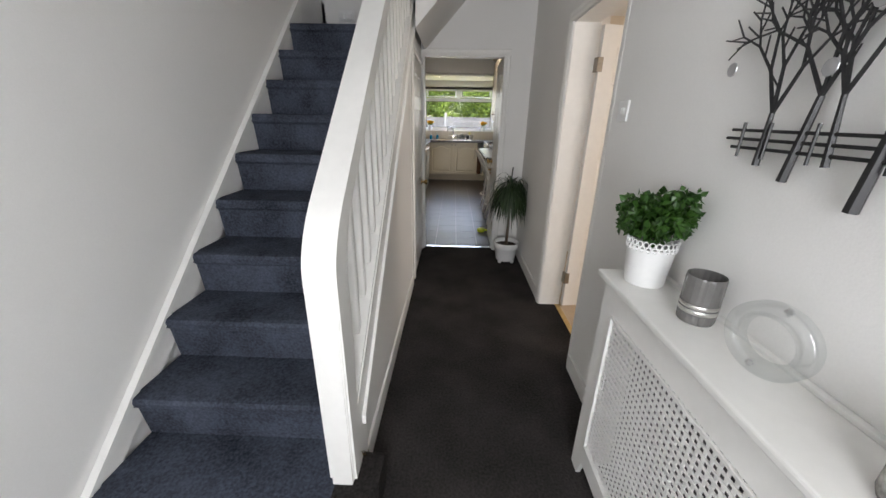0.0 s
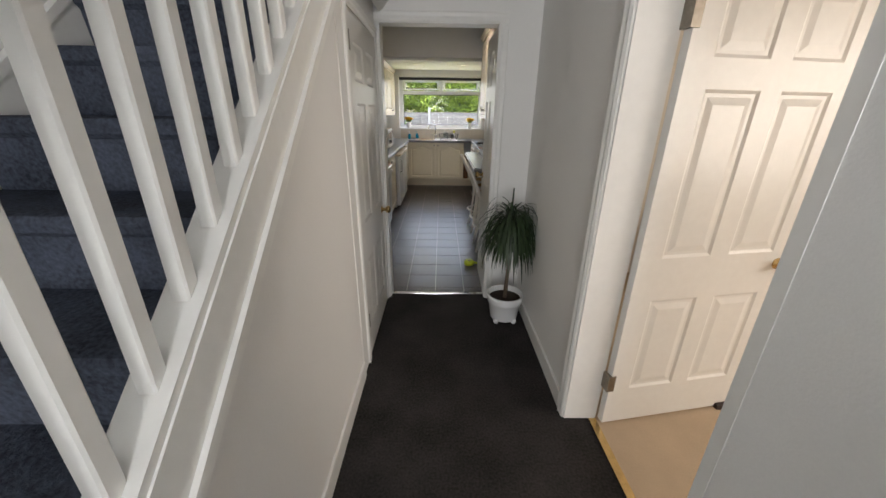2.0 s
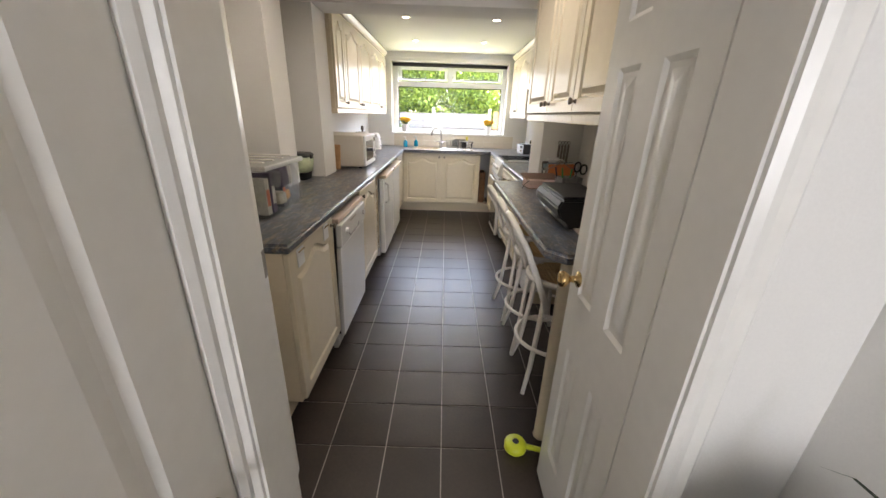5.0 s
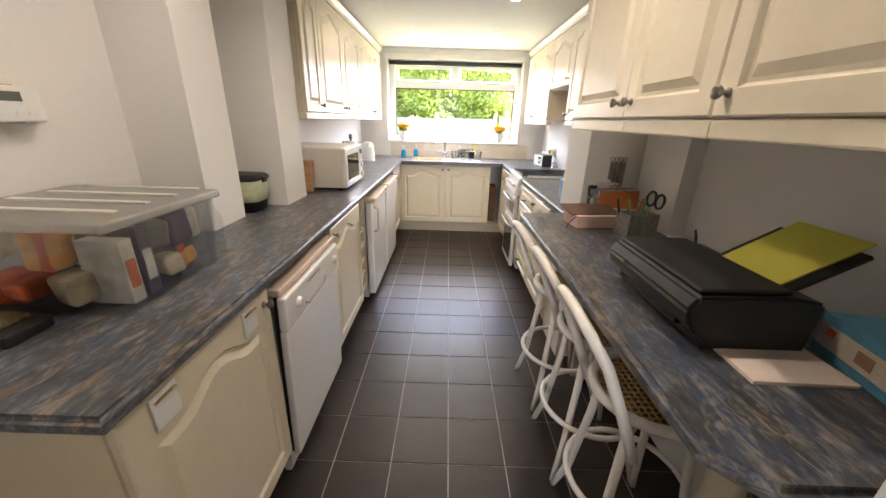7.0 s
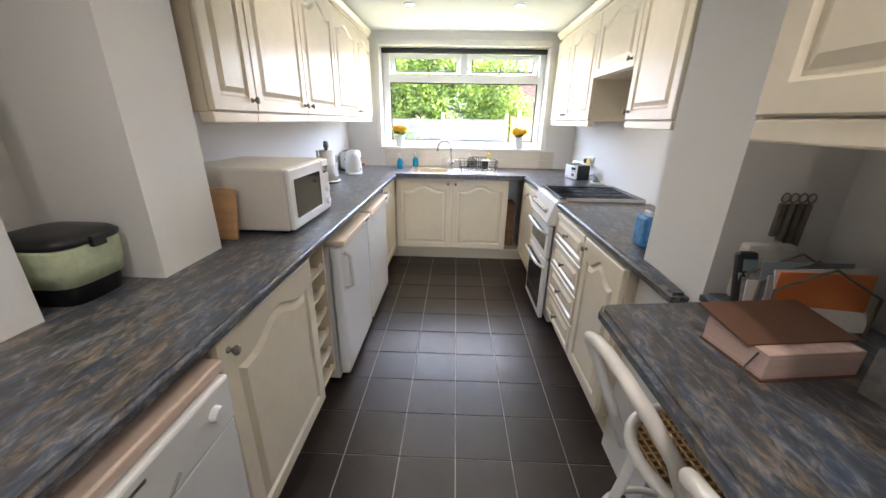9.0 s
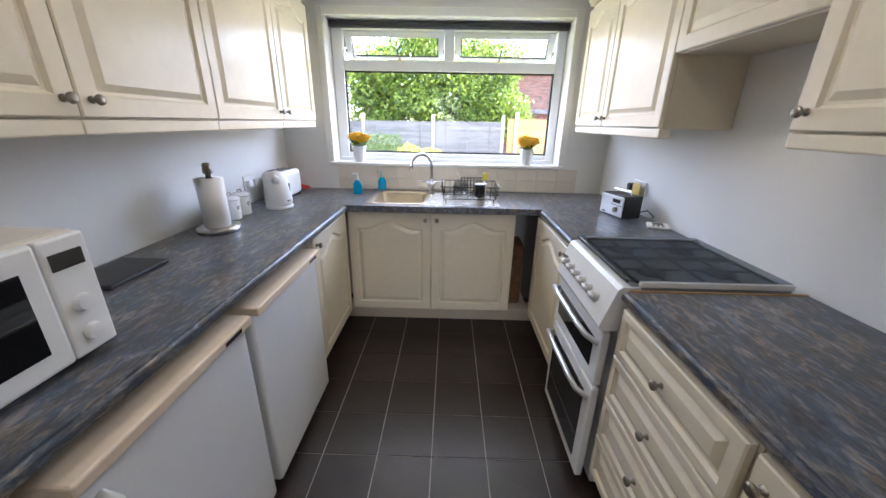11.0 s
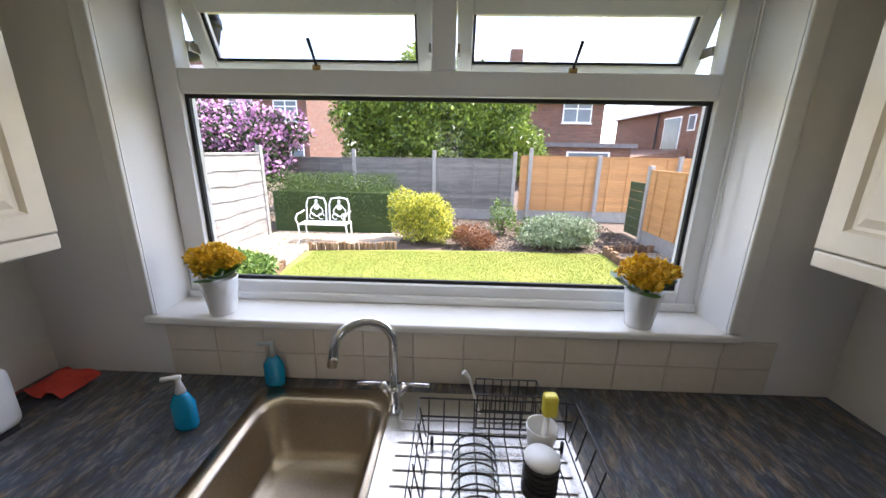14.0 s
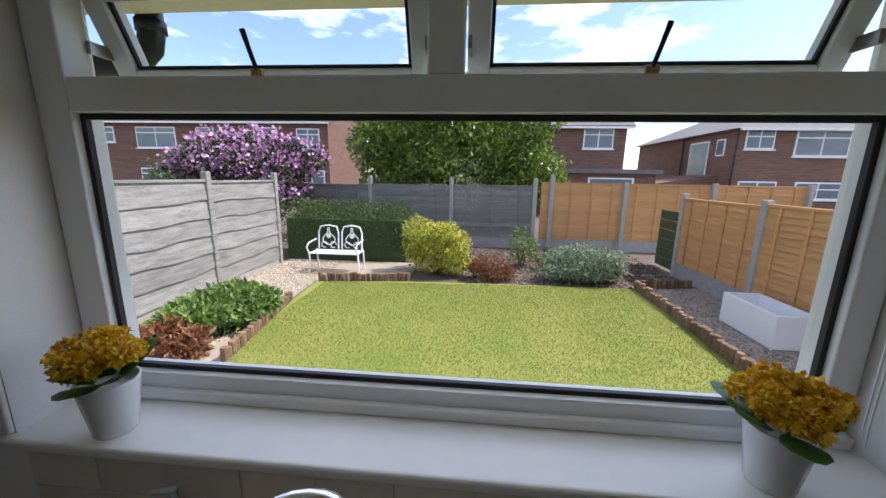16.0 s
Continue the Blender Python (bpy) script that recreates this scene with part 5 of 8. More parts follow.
def house(name, x0, x1, y0, y1, eave, ridge, brick, wins, label, side_wins=(), axis="x"):
    ob = thing(name, ((x0 + x1) / 2, (y0 + y1) / 2, G0), label, "house")
    if axis == "x":
        ym = (y0 + y1) / 2
        bm = prism([(y0, G0), (y1, G0), (y1, eave), (ym, ridge - 0.15), (y0, eave)], x0, x1, "x")
        rf = [[(y0 - 0.35, eave - 0.15), (ym, ridge), (ym, ridge + 0.12), (y0 - 0.4, eave - 0.05)], [(y1 + 0.35, eave - 0.15), (ym, ridge), (ym, ridge + 0.12), (y1 + 0.4, eave - 0.05)]]
        roofs = [prism(r, x0 - 0.25, x1 + 0.25, "x") for r in rf]
    else:
        xm = (x0 + x1) / 2
        bm = box(x0, x1, y0, y1, G0, eave)
        top = [(xm, y0 + 3.2, ridge), (xm, y1 - 3.2, ridge)]
        e = 0.35
        c = [(x0 - e, y0 - e, eave - 0.1), (x1 + e, y0 - e, eave - 0.1), (x1 + e, y1 + e, eave - 0.1), (x0 - e, y1 + e, eave - 0.1)]
        t = bmesh.new()
        v = [t.verts.new(p) for p in c + top]
        for f in ((0, 1, 4), (1, 2, 5, 4), (2, 3, 5), (3, 0, 4, 5), (3, 2, 1, 0)):
            t.faces.new([v[i] for i in f])
        roofs = [t]
    part("walls", bm, brick, ob)
    for r in roofs:
        part("roof", r, ROOF, ob)
    part("gutter", box(x0 - 0.2, x1 + 0.2, y0 - 0.42, y0 - 0.3, eave - 0.2, eave - 0.1), WHITE, ob)
    for a, b, c, d in wins:
        w = part("window", box(a, b, y0 - 0.04, y0 + 0.05, c, d, 0.01), UPVC, ob)
        k = 2 if b - a > 1.2 else 1
        for i in range(k):
            u0 = a + 0.07 + (b - a - 0.07) * i / k
            u1 = a + (b - a - 0.07) * (i + 1) / k + 0.0
            part("pane", box(u0, u1, y0 - 0.055, y0 - 0.042, c + 0.07, d - 0.36), WINDARK, w)
            part("pane", box(u0, u1, y0 - 0.055, y0 - 0.042, d - 0.3, d - 0.07), WINDARK, w)
        part("sill", box(a - 0.05, b + 0.05, y0 - 0.12, y0, c - 0.06, c), WHITE, w)
    for xs, a, b, c, d in side_wins:
        w = part("window", box(xs - 0.04, xs + 0.05, a, b, c, d), UPVC, ob)
        part("pane", box(xs - 0.055, xs - 0.042, a + 0.07, b - 0.07, c + 0.07, d - 0.07), WINDARK, w)
    return ob


h1 = house("terraced_house", -27, -8.2, 27, 33.5, 4.62, 6.6, BRICK, [(-22.9, -21.3, 3.35, 4.25), (-19.9, -17.4, 3.05, 4.25), (-16.1, -15.0, 3.3, 4.25), (-12.6, -11.2, 3.3, 4.25), (-10.05, -8.7, 3.05, 4.2), (-9.3, -8.5, 0.6, 1.9), (-19.9, -17.4, 0.6, 1.9)], "long red-brick terraced house with white windows")
part("chimney", box(-16.4, -15.6, 29.9, 30.7, 6.2, 7.6), BRICK, h1)
h2 = house("semi_detached_house", 0.5, 8.0, 27, 33, 4.45, 6.5, BRICK, [(5.8, 7.35, 3.25, 4.3), (2.0, 3.4, 3.25, 4.3)], "red-brick house with white windows beyond the tree")
part("rear_extension", box(4.6, 8.6, 24.6, 26.99, G0, 1.95), BRICK, h2)
part("extension_roof", box(4.4, 8.8, 24.4, 26.99, 1.95, 2.15), ROOF, h2)
part("extension_window", box(5.5, 7.6, 24.55, 24.62, 1.05, 1.75), UPVC, h2)
part("extension_pane", box(5.6, 7.5, 24.535, 24.548, 1.12, 1.68), WINDARK, h2)
part("chimney", box(3.2, 3.9, 29.6, 30.2, 6.2, 7.5), BRICK, h2)
h3 = house("corner_house", 12.2, 23, 25, 35, 4.15, 6.6, BRICK2, [(12.5, 13.75, 3.15, 4.05), (14.65, 16.95, 2.85, 4.0), (12.5, 14.2, 0.9, 1.7), (15.0, 17.0, 0.9, 1.7)], "brown-brick hipped-roof house with white windows", [(12.2, 27.0, 28.6, 1.6, 3.7), (12.2, 25.8, 26.4, 2.9, 3.7)], axis="y")
part("lean_to", prism([(9.3, G0), (12.19, G0), (12.19, 2.0), (9.3, 1.5)], 26, 33, "y"), BRICK2, h3)
part("drainpipe", tube([(12.12, 24.93, G0), (12.12, 24.93, 4.0)], 0.05, 8), BLACK, h3)
part("drainpipe", tube([(12.1, 29.2, G0), (12.1, 29.2, 4.0)], 0.05, 8), BLACK, h3)


# ---- eaves of the extension, over the window outside ----
setting("eaves", box(-1.42, 1.36, 7.842, 7.965, 2.095, 2.3, 0.004), mat("cream_fascia_paint", (0.72, 0.67, 0.56), 0.5, var=0.08), "cream painted soffit and fascia above the window", "trim")
gut = thing("rain_gutter", (-0.84, 8.02, 2.15), "black plastic rain gutter with a bent downpipe", "gutter")
part("trough", prism([(7.967, 2.24), (7.967, 2.17), (8.0, 2.15), (8.05, 2.15), (8.075, 2.18), (8.075, 2.24)], -1.42, 1.36, "x"), BLACK, gut)
part("downpipe", tube([(-0.845, 8.02, 2.152), (-0.845, 8.02, 2.07), (-0.855, 8.02, 2.03), (-0.885, 8.015, 2.0), (-0.93, 8.01, 1.985), (-1.2, 7.93, 1.965), (-1.24, 7.91, 1.94), (-1.25, 7.9, 1.88), (-1.25, 7.9, G0)], 0.033, 14), BLACK, gut, "", True)
part("pipe_collar", tube([(-0.845, 8.02, 2.1), (-0.845, 8.02, 2.07)], 0.038, 14), BLACK, gut, "", True)


# ---- kitchen: appliances ----
def spot(x, y, z, watts=5.0):
    ob = thing("downlight", (x, y, z), "recessed white ceiling downlight, switched on", "downlight", "ceiling downlights")
    part("bezel", lathe([(0.045, 0), (0.045, -0.004), (0.034, -0.008), (0.032, -0.002)], (x, y, z), 20, cap0=False, cap1=False), WHITE, ob, "", True)
    part("lens", lathe([(0.032, -0.003), (0.0, -0.003)], (x, y, z), 20, cap0=False, cap1=False), LAMP, ob)
    lamp = new("downlight_lamp", bpy.data.lights.new("downlight_lamp", "SPOT"))
    lamp.data.energy, lamp.data.spot_size, lamp.data.spot_blend, lamp.data.shadow_soft_size, lamp.data.color = watts * LAMP_K, radians(150), 0.6, 0.03, (1.0, 0.92, 0.8)
    lamp.matrix_world = look((x, y, z - 0.012), (x, y, 0))


LAMP = bpy.data.materials.new("warm_lamp_lens")
LAMP.use_nodes = True
LAMP.node_tree.nodes["Principled BSDF"].inputs["Emission Color"].default_value = (1, 0.8, 0.55, 1)
LAMP.node_tree.nodes["Principled BSDF"].inputs["Emission Strength"].default_value = 3.0
LAMP_K = 0.4
for x, y in ((-0.42, 5.6), (0.42, 5.6), (-0.42, 6.7), (0.42, 6.7)):
    spot(x, y, 2.25, 1.6)
for x, y in ((-0.5, 3.6), (0.3, 3.6)):
    spot(x, y, 2.4, 3.2)


def dishwasher():
    ob = thing("dishwasher", (-0.9, 3.95, 0), "white dishwasher with its door ajar under the worktop", "dishwasher")
    y0, y1 = 3.65, 4.245
    part("body", box(-1.2, -0.655, y0, y1, 0.02, 0.826), APPLIANCE, ob)
    part("top", box(-1.2, -0.598, y0 - 0.006, y1 + 0.006, 0.828, 0.858, 0.006), mat("pinkish_white_top", (0.72, 0.56, 0.46), 0.4, var=0.08), ob, "faded pinkish-cream top")
    part("kick_plate", box(-0.69, -0.665, y0 + 0.004, y1 - 0.004, 0.0, 0.09), APPLIANCE, ob)
    M = Matrix.Translation((-0.655, 0, 0.1)) @ Matrix.Rotation(radians(1.6), 4, "Y") @ Matrix.Translation((0.655, 0, -0.1))
    part("seal", box(-0.656, -0.645, y0 + 0.012, y1 - 0.012, 0.1, 0.815, m=M), BLACK, ob, "dark rubber seal")
    part("door", box(-0.64, -0.612, y0, y1, 0.1, 0.685, 0.006, m=M), APPLIANCE, ob)
    c = part("control_panel", box(-0.64, -0.606, y0, y1, 0.69, 0.822, 0.008, m=M), APPLIANCE, ob)
    part("handle_recess", tube([(-0.606, y0 + 0.16, 0.725), (-0.604, y0 + 0.19, 0.708), (-0.604, y1 - 0.22, 0.708), (-0.606, y1 - 0.19, 0.728)], 0.005, 6, m=M), mat("recess_shadow_grey", (0.3, 0.3, 0.3), 0.5), c)
    for y in (y0 + 0.1, y1 - 0.07):
        part("dial", lathe([(0.02, 0), (0.017, 0.016), (0.0, 0.017)], m=M @ Matrix.Translation((-0.606, y, 0.762)) @ Matrix.Rotation(radians(90), 4, "Y"), seg=16), APPLIANCE, c)
    part("label_strip", box(-0.6062, -0.6052, y0 + 0.2, y0 + 0.34, 0.79, 0.798, m=M), PEWTER, c)


dishwasher()


def wine_rack():
    ob = thing("wine_rack", (-0.9, 4.97, 0), "cream open wine rack unit between the base units", "wine rack")
    y0, y1 = 4.885, 5.075
    bm = bmesh.new()
    for y in (y0, y1 - 0.012):
        box(-1.18, -0.645, y, y + 0.012, 0.15, 0.89, bm=bm)
    part("sides", bm, CARCASS, ob)
    part("back", box(-1.19, -1.18, y0, y1, 0.15, 0.89), CARCASS, ob)
    for k in range(7):
        z = 0.17 + 0.115 * k
        part("rail", prism([(y0 + 0.012, z), (y1 - 0.012, z), (y1 - 0.012, z + 0.03), ((y0 + y1) / 2 + 0.05, z + 0.012), ((y0 + y1) / 2, z + 0.008), ((y0 + y1) / 2 - 0.05, z + 0.012), (y0 + 0.012, z + 0.03)], -0.665, -0.648, "x"), CREAM, ob)
        part("shelf", box(-1.17, -0.665, y0 + 0.012, y1 - 0.012, z, z + 0.006), CARCASS, ob)
    part("green_bottle", lathe([(0.0, 0), (0.036, 0.002), (0.036, 0.2), (0.013, 0.26), (0.013, 0.31), (0, 0.312)], m=Matrix.Translation((-1.0, 4.98, 0.17 + 0.115 * 4 + 0.05)) @ Matrix.Rotation(radians(90), 4, "Y"), seg=14), mat("pale_green_glass", (0.35, 0.5, 0.2), 0.2), ob, "pale green bottle", True)


wine_rack()


def fridge(name, y0, y1, front, label, handle):
    ob = thing(name, (-0.93, (y0 + y1) / 2, 0), label, "fridge")
    part("body", box(-1.2, front - 0.06, y0, y1, 0.02, 0.818), APPLIANCE, ob)
    d = part("door", box(front - 0.055, front, y0, y1, 0.05, 0.815, 0.014, seg=3), APPLIANCE, ob)
    part("lid", box(-1.2, front + 0.026, y0, y1, 0.82, 0.852, 0.006), mat(name + "_lid", (0.76, 0.62, 0.47), 0.4, var=0.05), ob, "cream lid")
    if handle:
        part("handle", tube([(front + 0.002, y0 + 0.05, 0.77), (front + 0.035, y0 + 0.05, 0.755), (front + 0.035, y0 + 0.05, 0.59), (front + 0.002, y0 + 0.05, 0.575)], 0.011, 8), mat("grey_handle", (0.55, 0.55, 0.54), 0.35), d, "grey bar handle", True)
    part("badge", box(front + 0.0262, front + 0.0272, y1 - 0.14, y1 - 0.06, 0.828, 0.84), BLACK, ob)
    for y in (y0 + 0.04, y1 - 0.06):
        part("foot", box(front - 0.1, front - 0.07, y, y + 0.03, 0, 0.02), BLACK, ob)


fridge("fridge", 5.17, 5.74, -0.60, "white undercounter fridge with a bar handle", True)
fridge("freezer", 5.78, 6.37, -0.60, "white undercounter freezer with a cream lid", False)


def cooker():
    ob = thing("cooker", (0.93, 6.09, 0), "white freestanding gas cooker with a glass lid", "cooker")
    y0, y1, f = 5.835, 6.34, 0.64
    part("body", box(f + 0.03, 1.22, y0, y1, 0.03, 0.925, 0.006), APPLIANCE, ob)
    for y in (y0 + 0.02, y1 - 0.06):
        for x in (0.7, 1.15):
            part("foot", box(x, x + 0.04, y, y + 0.04, 0, 0.03), BLACK, ob)
    pan = prism([(f + 0.03, 0.765), (f - 0.05, 0.77), (f - 0.056, 0.785), (f - 0.014, 0.925), (f, 0.937), (f + 0.06, 0.937), (f + 0.06, 0.765)], y0, y1, "y")
    panel = part("control_panel", pan, APPLIANCE, ob)
    for k in range(6):
        y = y0 + 0.1 + 0.067 * k
        q = Vector((0, 0, 1)).rotation_difference(Vector((-0.9, 0, 0.43))).to_matrix().to_4x4()
        kb = part("control_knob", lathe([(0.022, 0), (0.022, 0.006), (0.017, 0.01), (0.015, 0.026), (0, 0.027)], m=Matrix.Translation((f - 0.036, y, 0.85)) @ q, seg=14), mat("grey_knob", (0.5, 0.48, 0.46), 0.35), panel, "", True)
        part("grip", box(-0.004, 0.004, -0.016, 0.016, 0.02, 0.032, 0.001, m=Matrix.Translation((f - 0.036, y, 0.85)) @ q), WHITE, kb)
    part("clock", box(f - 0.042, f - 0.03, y1 - 0.055, y1 - 0.02, 0.85, 0.872), BLACKGLASS, panel)
    hf, f = f, f - 0.035
    for z0, z1, nm in ((0.525, 0.755, "grill_door"), (0.06, 0.51, "oven_door")):
        d = part(nm, box(f, f + 0.03, y0 + 0.004, y1 - 0.004, z0, z1, 0.006), APPLIANCE, ob)
        part("door_glass", box(f - 0.003, f + 0.002, y0 + 0.06, y1 - 0.04, z0 + 0.05, z1 - 0.05, 0.001), BLACKGLASS, d, "black glass oven window")
        part("handle", tube([(f, y0 + 0.02, z1 - 0.055), (f - 0.04, y0 + 0.05, z1 - 0.035), (f - 0.045, y0 + 0.12, z1 - 0.035), (f - 0.045, y1 - 0.12, z1 - 0.035), (f - 0.04, y1 - 0.05, z1 - 0.035), (f, y1 - 0.02, z1 - 0.055)], 0.011, 8), mat("silver_handle", (0.6, 0.6, 0.6), 0.3, 0.6), d, "silver grey bow handle", True)
    f = hf
    part("lid", box(f + 0.02, 1.2, y0 + 0.004, y1 - 0.004, 0.956, 0.961, 0.002), glass_mat("smoked_glass", (0.62, 0.64, 0.66), 0.02, 0.07), ob, "closed smoked glass lid")
    part("lid_edge", box(f + 0.012, f + 0.02, y0 + 0.01, y1 - 0.01, 0.95, 0.962, 0.002), BLACK, ob, "black lid edge")
    hob = part("hob", box(f + 0.03, 1.2, y0 + 0.004, y1 - 0.004, 0.9255, 0.938), mat("grey_hob_enamel", (0.3, 0.31, 0.32), 0.3), ob)
    ym = (y0 + y1) / 2
    for ya, yb in ((y0 + 0.02, ym - 0.006), (ym + 0.006, y1 - 0.02)):
        grid = part("pan_support", box(f + 0.05, 1.17, ya, ya + 0.008, 0.946, 0.953), BLACK, hob, "black cast-iron pan support")
        part("support_bar", box(f + 0.05, 1.17, yb - 0.008, yb, 0.946, 0.953), BLACK, grid)
        for x in (f + 0.05, 0.925, 1.162):
            part("support_bar", box(x, x + 0.008, ya + 0.008, yb - 0.008, 0.946, 0.953), BLACK, grid)
        yc = (ya + yb) / 2
        for xc in (0.8, 1.05):
            part("burner", lathe([(0.052, 0.938), (0.052, 0.943), (0.034, 0.946), (0, 0.946)], (xc, yc, 0), 18), BLACK, hob)
            for dx, dy in ((1, 0), (-1, 0), (0, 1), (0, -1)):
                a, b = 0.03, 0.105
                part("finger", box(xc + min(dx * a, dx * b) - 0.004 * abs(dy), xc + max(dx * a, dx * b) + 0.004 * abs(dy), yc + min(dy * a, dy * b) - 0.004 * abs(dx), yc + max(dy * a, dy * b) + 0.004 * abs(dx), 0.9465, 0.953), BLACK, grid)
    part("lid_trim", box(f + 0.055, 1.205, y0, y0 + 0.014, 0.938, 0.958, 0.002), WHITE, ob)
    part("lid_trim", box(f + 0.055, 1.205, y1 - 0.014, y1, 0.938, 0.958, 0.002), WHITE, ob)


cooker()


def microwave():
    ob = thing("microwave", (-0.95, 5.2, WT), "cream-white microwave oven on the worktop", "microwave")
    x0, x1, y0, y1, z0, z1 = -1.19, -0.745, 4.99, 5.47, WT + 0.015, WT + 0.285
    part("case", box(x0, x1, y0, y1, z0, z1, 0.012), mat("cream_case", (0.68, 0.63, 0.56), 0.4, var=0.03), ob)
    d = part("door", box(x1, x1 + 0.02, y0 + 0.004, y1 - 0.1, z0 + 0.004, z1 - 0.004, 0.008), WHITE, ob)
    part("door_window", box(x1 + 0.02, x1 + 0.022, y0 + 0.045, y1 - 0.14, z0 + 0.05, z1 - 0.05), BLACKGLASS, d)
    p = part("control_panel", box(x1, x1 + 0.018, y1 - 0.098, y1 - 0.004, z0 + 0.004, z1 - 0.004, 0.006), WHITE, ob)
    part("display", box(x1 + 0.018, x1 + 0.02, y1 - 0.085, y1 - 0.02, z1 - 0.07, z1 - 0.035), BLACKGLASS, p)
    for k in range(2):
        part("dial", lathe([(0.02, 0), (0.018, 0.014), (0, 0.015)], m=Matrix.Translation((x1 + 0.018, y1 - 0.052, z0 + 0.05 + 0.07 * k)) @ Matrix.Rotation(radians(90), 4, "Y"), seg=14), WHITE, p)
    for y in (y0 + 0.03, y1 - 0.05):
        for x in (x0 + 0.03, x1 - 0.05):
            part("foot", box(x, x + 0.025, y, y + 0.025, WT, z0 + 0.002), BLACK, ob)


microwave()
solo("chopping_board", box(0, 0.26, 0, 0.018, 0, 0.21, 0.008, m=Matrix.Translation((-1.19, 4.9, WT + 0.002)) @ Matrix.Rotation(radians(-10), 4, "X")), mat("board_wood", (0.42, 0.24, 0.11), 0.6, var=0.25, scale=4, stretch=(1, 1, 12)), "wooden chopping board leaning on the microwave", "chopping board")


def caddy():
    ob = thing("food_caddy", (-1.1, 4.45, WT), "small kitchen caddy with a pale green liner bag", "waste caddy")
    c = Matrix.Translation((-1.11, 4.415, WT))
    def rr(a, b, z, n=20):
        return [(a * abs(math.cos(6.2832 * i / n)) ** 0.5 * (1 if math.cos(6.2832 * i / n) > 0 else -1), b * abs(math.sin(6.2832 * i / n)) ** 0.5 * (1 if math.sin(6.2832 * i / n) > 0 else -1), z) for i in range(n)]
    part("bin", rings([rr(0.085, 0.08, 0), rr(0.095, 0.088, 0.06), rr(0.098, 0.09, 0.075)], None, c), BLACK, ob, "", True)
    part("liner_bag", rings([rr(0.1, 0.092, 0.055), rr(0.108, 0.098, 0.1), rr(0.112, 0.1, 0.15), rr(0.11, 0.098, 0.165)], None, c), mat("pale_green_bag", (0.55, 0.62, 0.42), 0.5, var=0.15, scale=20, bump=0.4, bscale=50), ob, "pale green plastic liner", True)
    part("lid", rings([rr(0.113, 0.1, 0.162), rr(0.115, 0.102, 0.175), rr(0.1, 0.09, 0.187), rr(0.06, 0.05, 0.19)], None, c), BLACK, ob, "black lid", True)
    part("clasp", box(0.1, 0.122, -0.02, 0.02, 0.15, 0.18, 0.004, m=c), BLACK, ob)


caddy()


def storage_tub():
    ob = thing("storage_tub", (-1.05, 3.8, WT), "clear plastic lidded tub full of food packets", "storage box")
    x0, x1, y0, y1, h = -1.255, -0.8, 3.31, 3.705, 0.235
    t = 0.004
    q = lambda e, z: [(x0 + e, y0 + e, WT + z), (x1 - e, y0 + e, WT + z), (x1 - e, y1 - e, WT + z), (x0 + e, y1 - e, WT + z)]
    part("tub", rings([q(0.02, 0.001), q(0, h), q(t, h), q(0.02 + t, 0.005)]), CLEARBOX, ob)
    lid = part("lid", box(x0 - 0.015, x1 + 0.015, y0 - 0.015, y1 + 0.015, WT + h - 0.012, WT + h + 0.012, 0.006), glass_mat("milky_plastic", (0.93, 0.92, 0.9), 0.35, 0.4), ob, "milky clear plastic lid")
    for k in range(4):
        part("rib", box(x0 + 0.04, x1 - 0.04, y0 + 0.08 + 0.1 * k, y0 + 0.1 + 0.1 * k, WT + h + 0.011, WT + h + 0.017, 0.002), mat("milky_rib", (0.6, 0.58, 0.54), 0.4) if k == 0 else bpy.data.materials["milky_rib"], lid)
    cols = [(0.55, 0.1, 0.03), (0.6, 0.28, 0.06), (0.08, 0.05, 0.12), (0.5, 0.42, 0.28), (0.65, 0.62, 0.56), (0.2, 0.28, 0.08), (0.6, 0.14, 0.05), (0.12, 0.12, 0.14), (0.62, 0.55, 0.4)]
    ms = [mat("packet_%s" % n, c, 0.4, var=0.35, scale=14, bump=0.4, bscale=30) for n, c in zip(("red", "orange", "plum", "oat", "white", "green", "scarlet", "black", "cream"), cols)]
    r = random.Random(6)
    for i, (yy, k, hh) in enumerate(((0.07, 4, 0.17), (0.125, 2, 0.19), (0.24, 7, 0.16))):
        carton = part("carton", box(x1 - 0.15, x1 - 0.04, y0 + yy, y0 + yy + 0.04, WT + 0.008, WT + 0.008 + hh, 0.002), ms[k], ob)
        part("printed_panel", box(x1 - 0.0398, x1 - 0.0388, y0 + yy + 0.006, y0 + yy + 0.034, WT + 0.05, WT + 0.05 + hh * 0.45), ms[(k + 2) % 9], carton)
    for i in range(20):
        w, d, hh = r.uniform(0.05, 0.09), r.uniform(0.05, 0.09), r.uniform(0.05, 0.11)
        lay = i % 2
        x, y = r.uniform(x0 + 0.06, x1 - 0.07), r.uniform(y0 + 0.07, y1 - 0.07)
        if i < 14:
            x = (x1 - 0.06 if y0 + 0.17 < y0 + 0.06 + (y1 - y0 - 0.12) * (i // 2) / 6.5 else x1 - 0.2) if i % 3 else x
            y = y0 + 0.06 + (y1 - y0 - 0.12) * (i // 2) / 6.5 if i % 3 else y0 + 0.06
        m = Matrix.Translation((x, y, WT + 0.06 + 0.1 * lay)) @ Matrix.Rotation(r.uniform(-0.4, 0.4), 4, "Z") @ Matrix.Rotation(r.uniform(-0.25, 0.25), 4, "X")
        part("packet", box(-w / 2, w / 2, -d / 2, d / 2, -hh / 2, hh / 2, 0.014, m=m), ms[i % 9], ob)


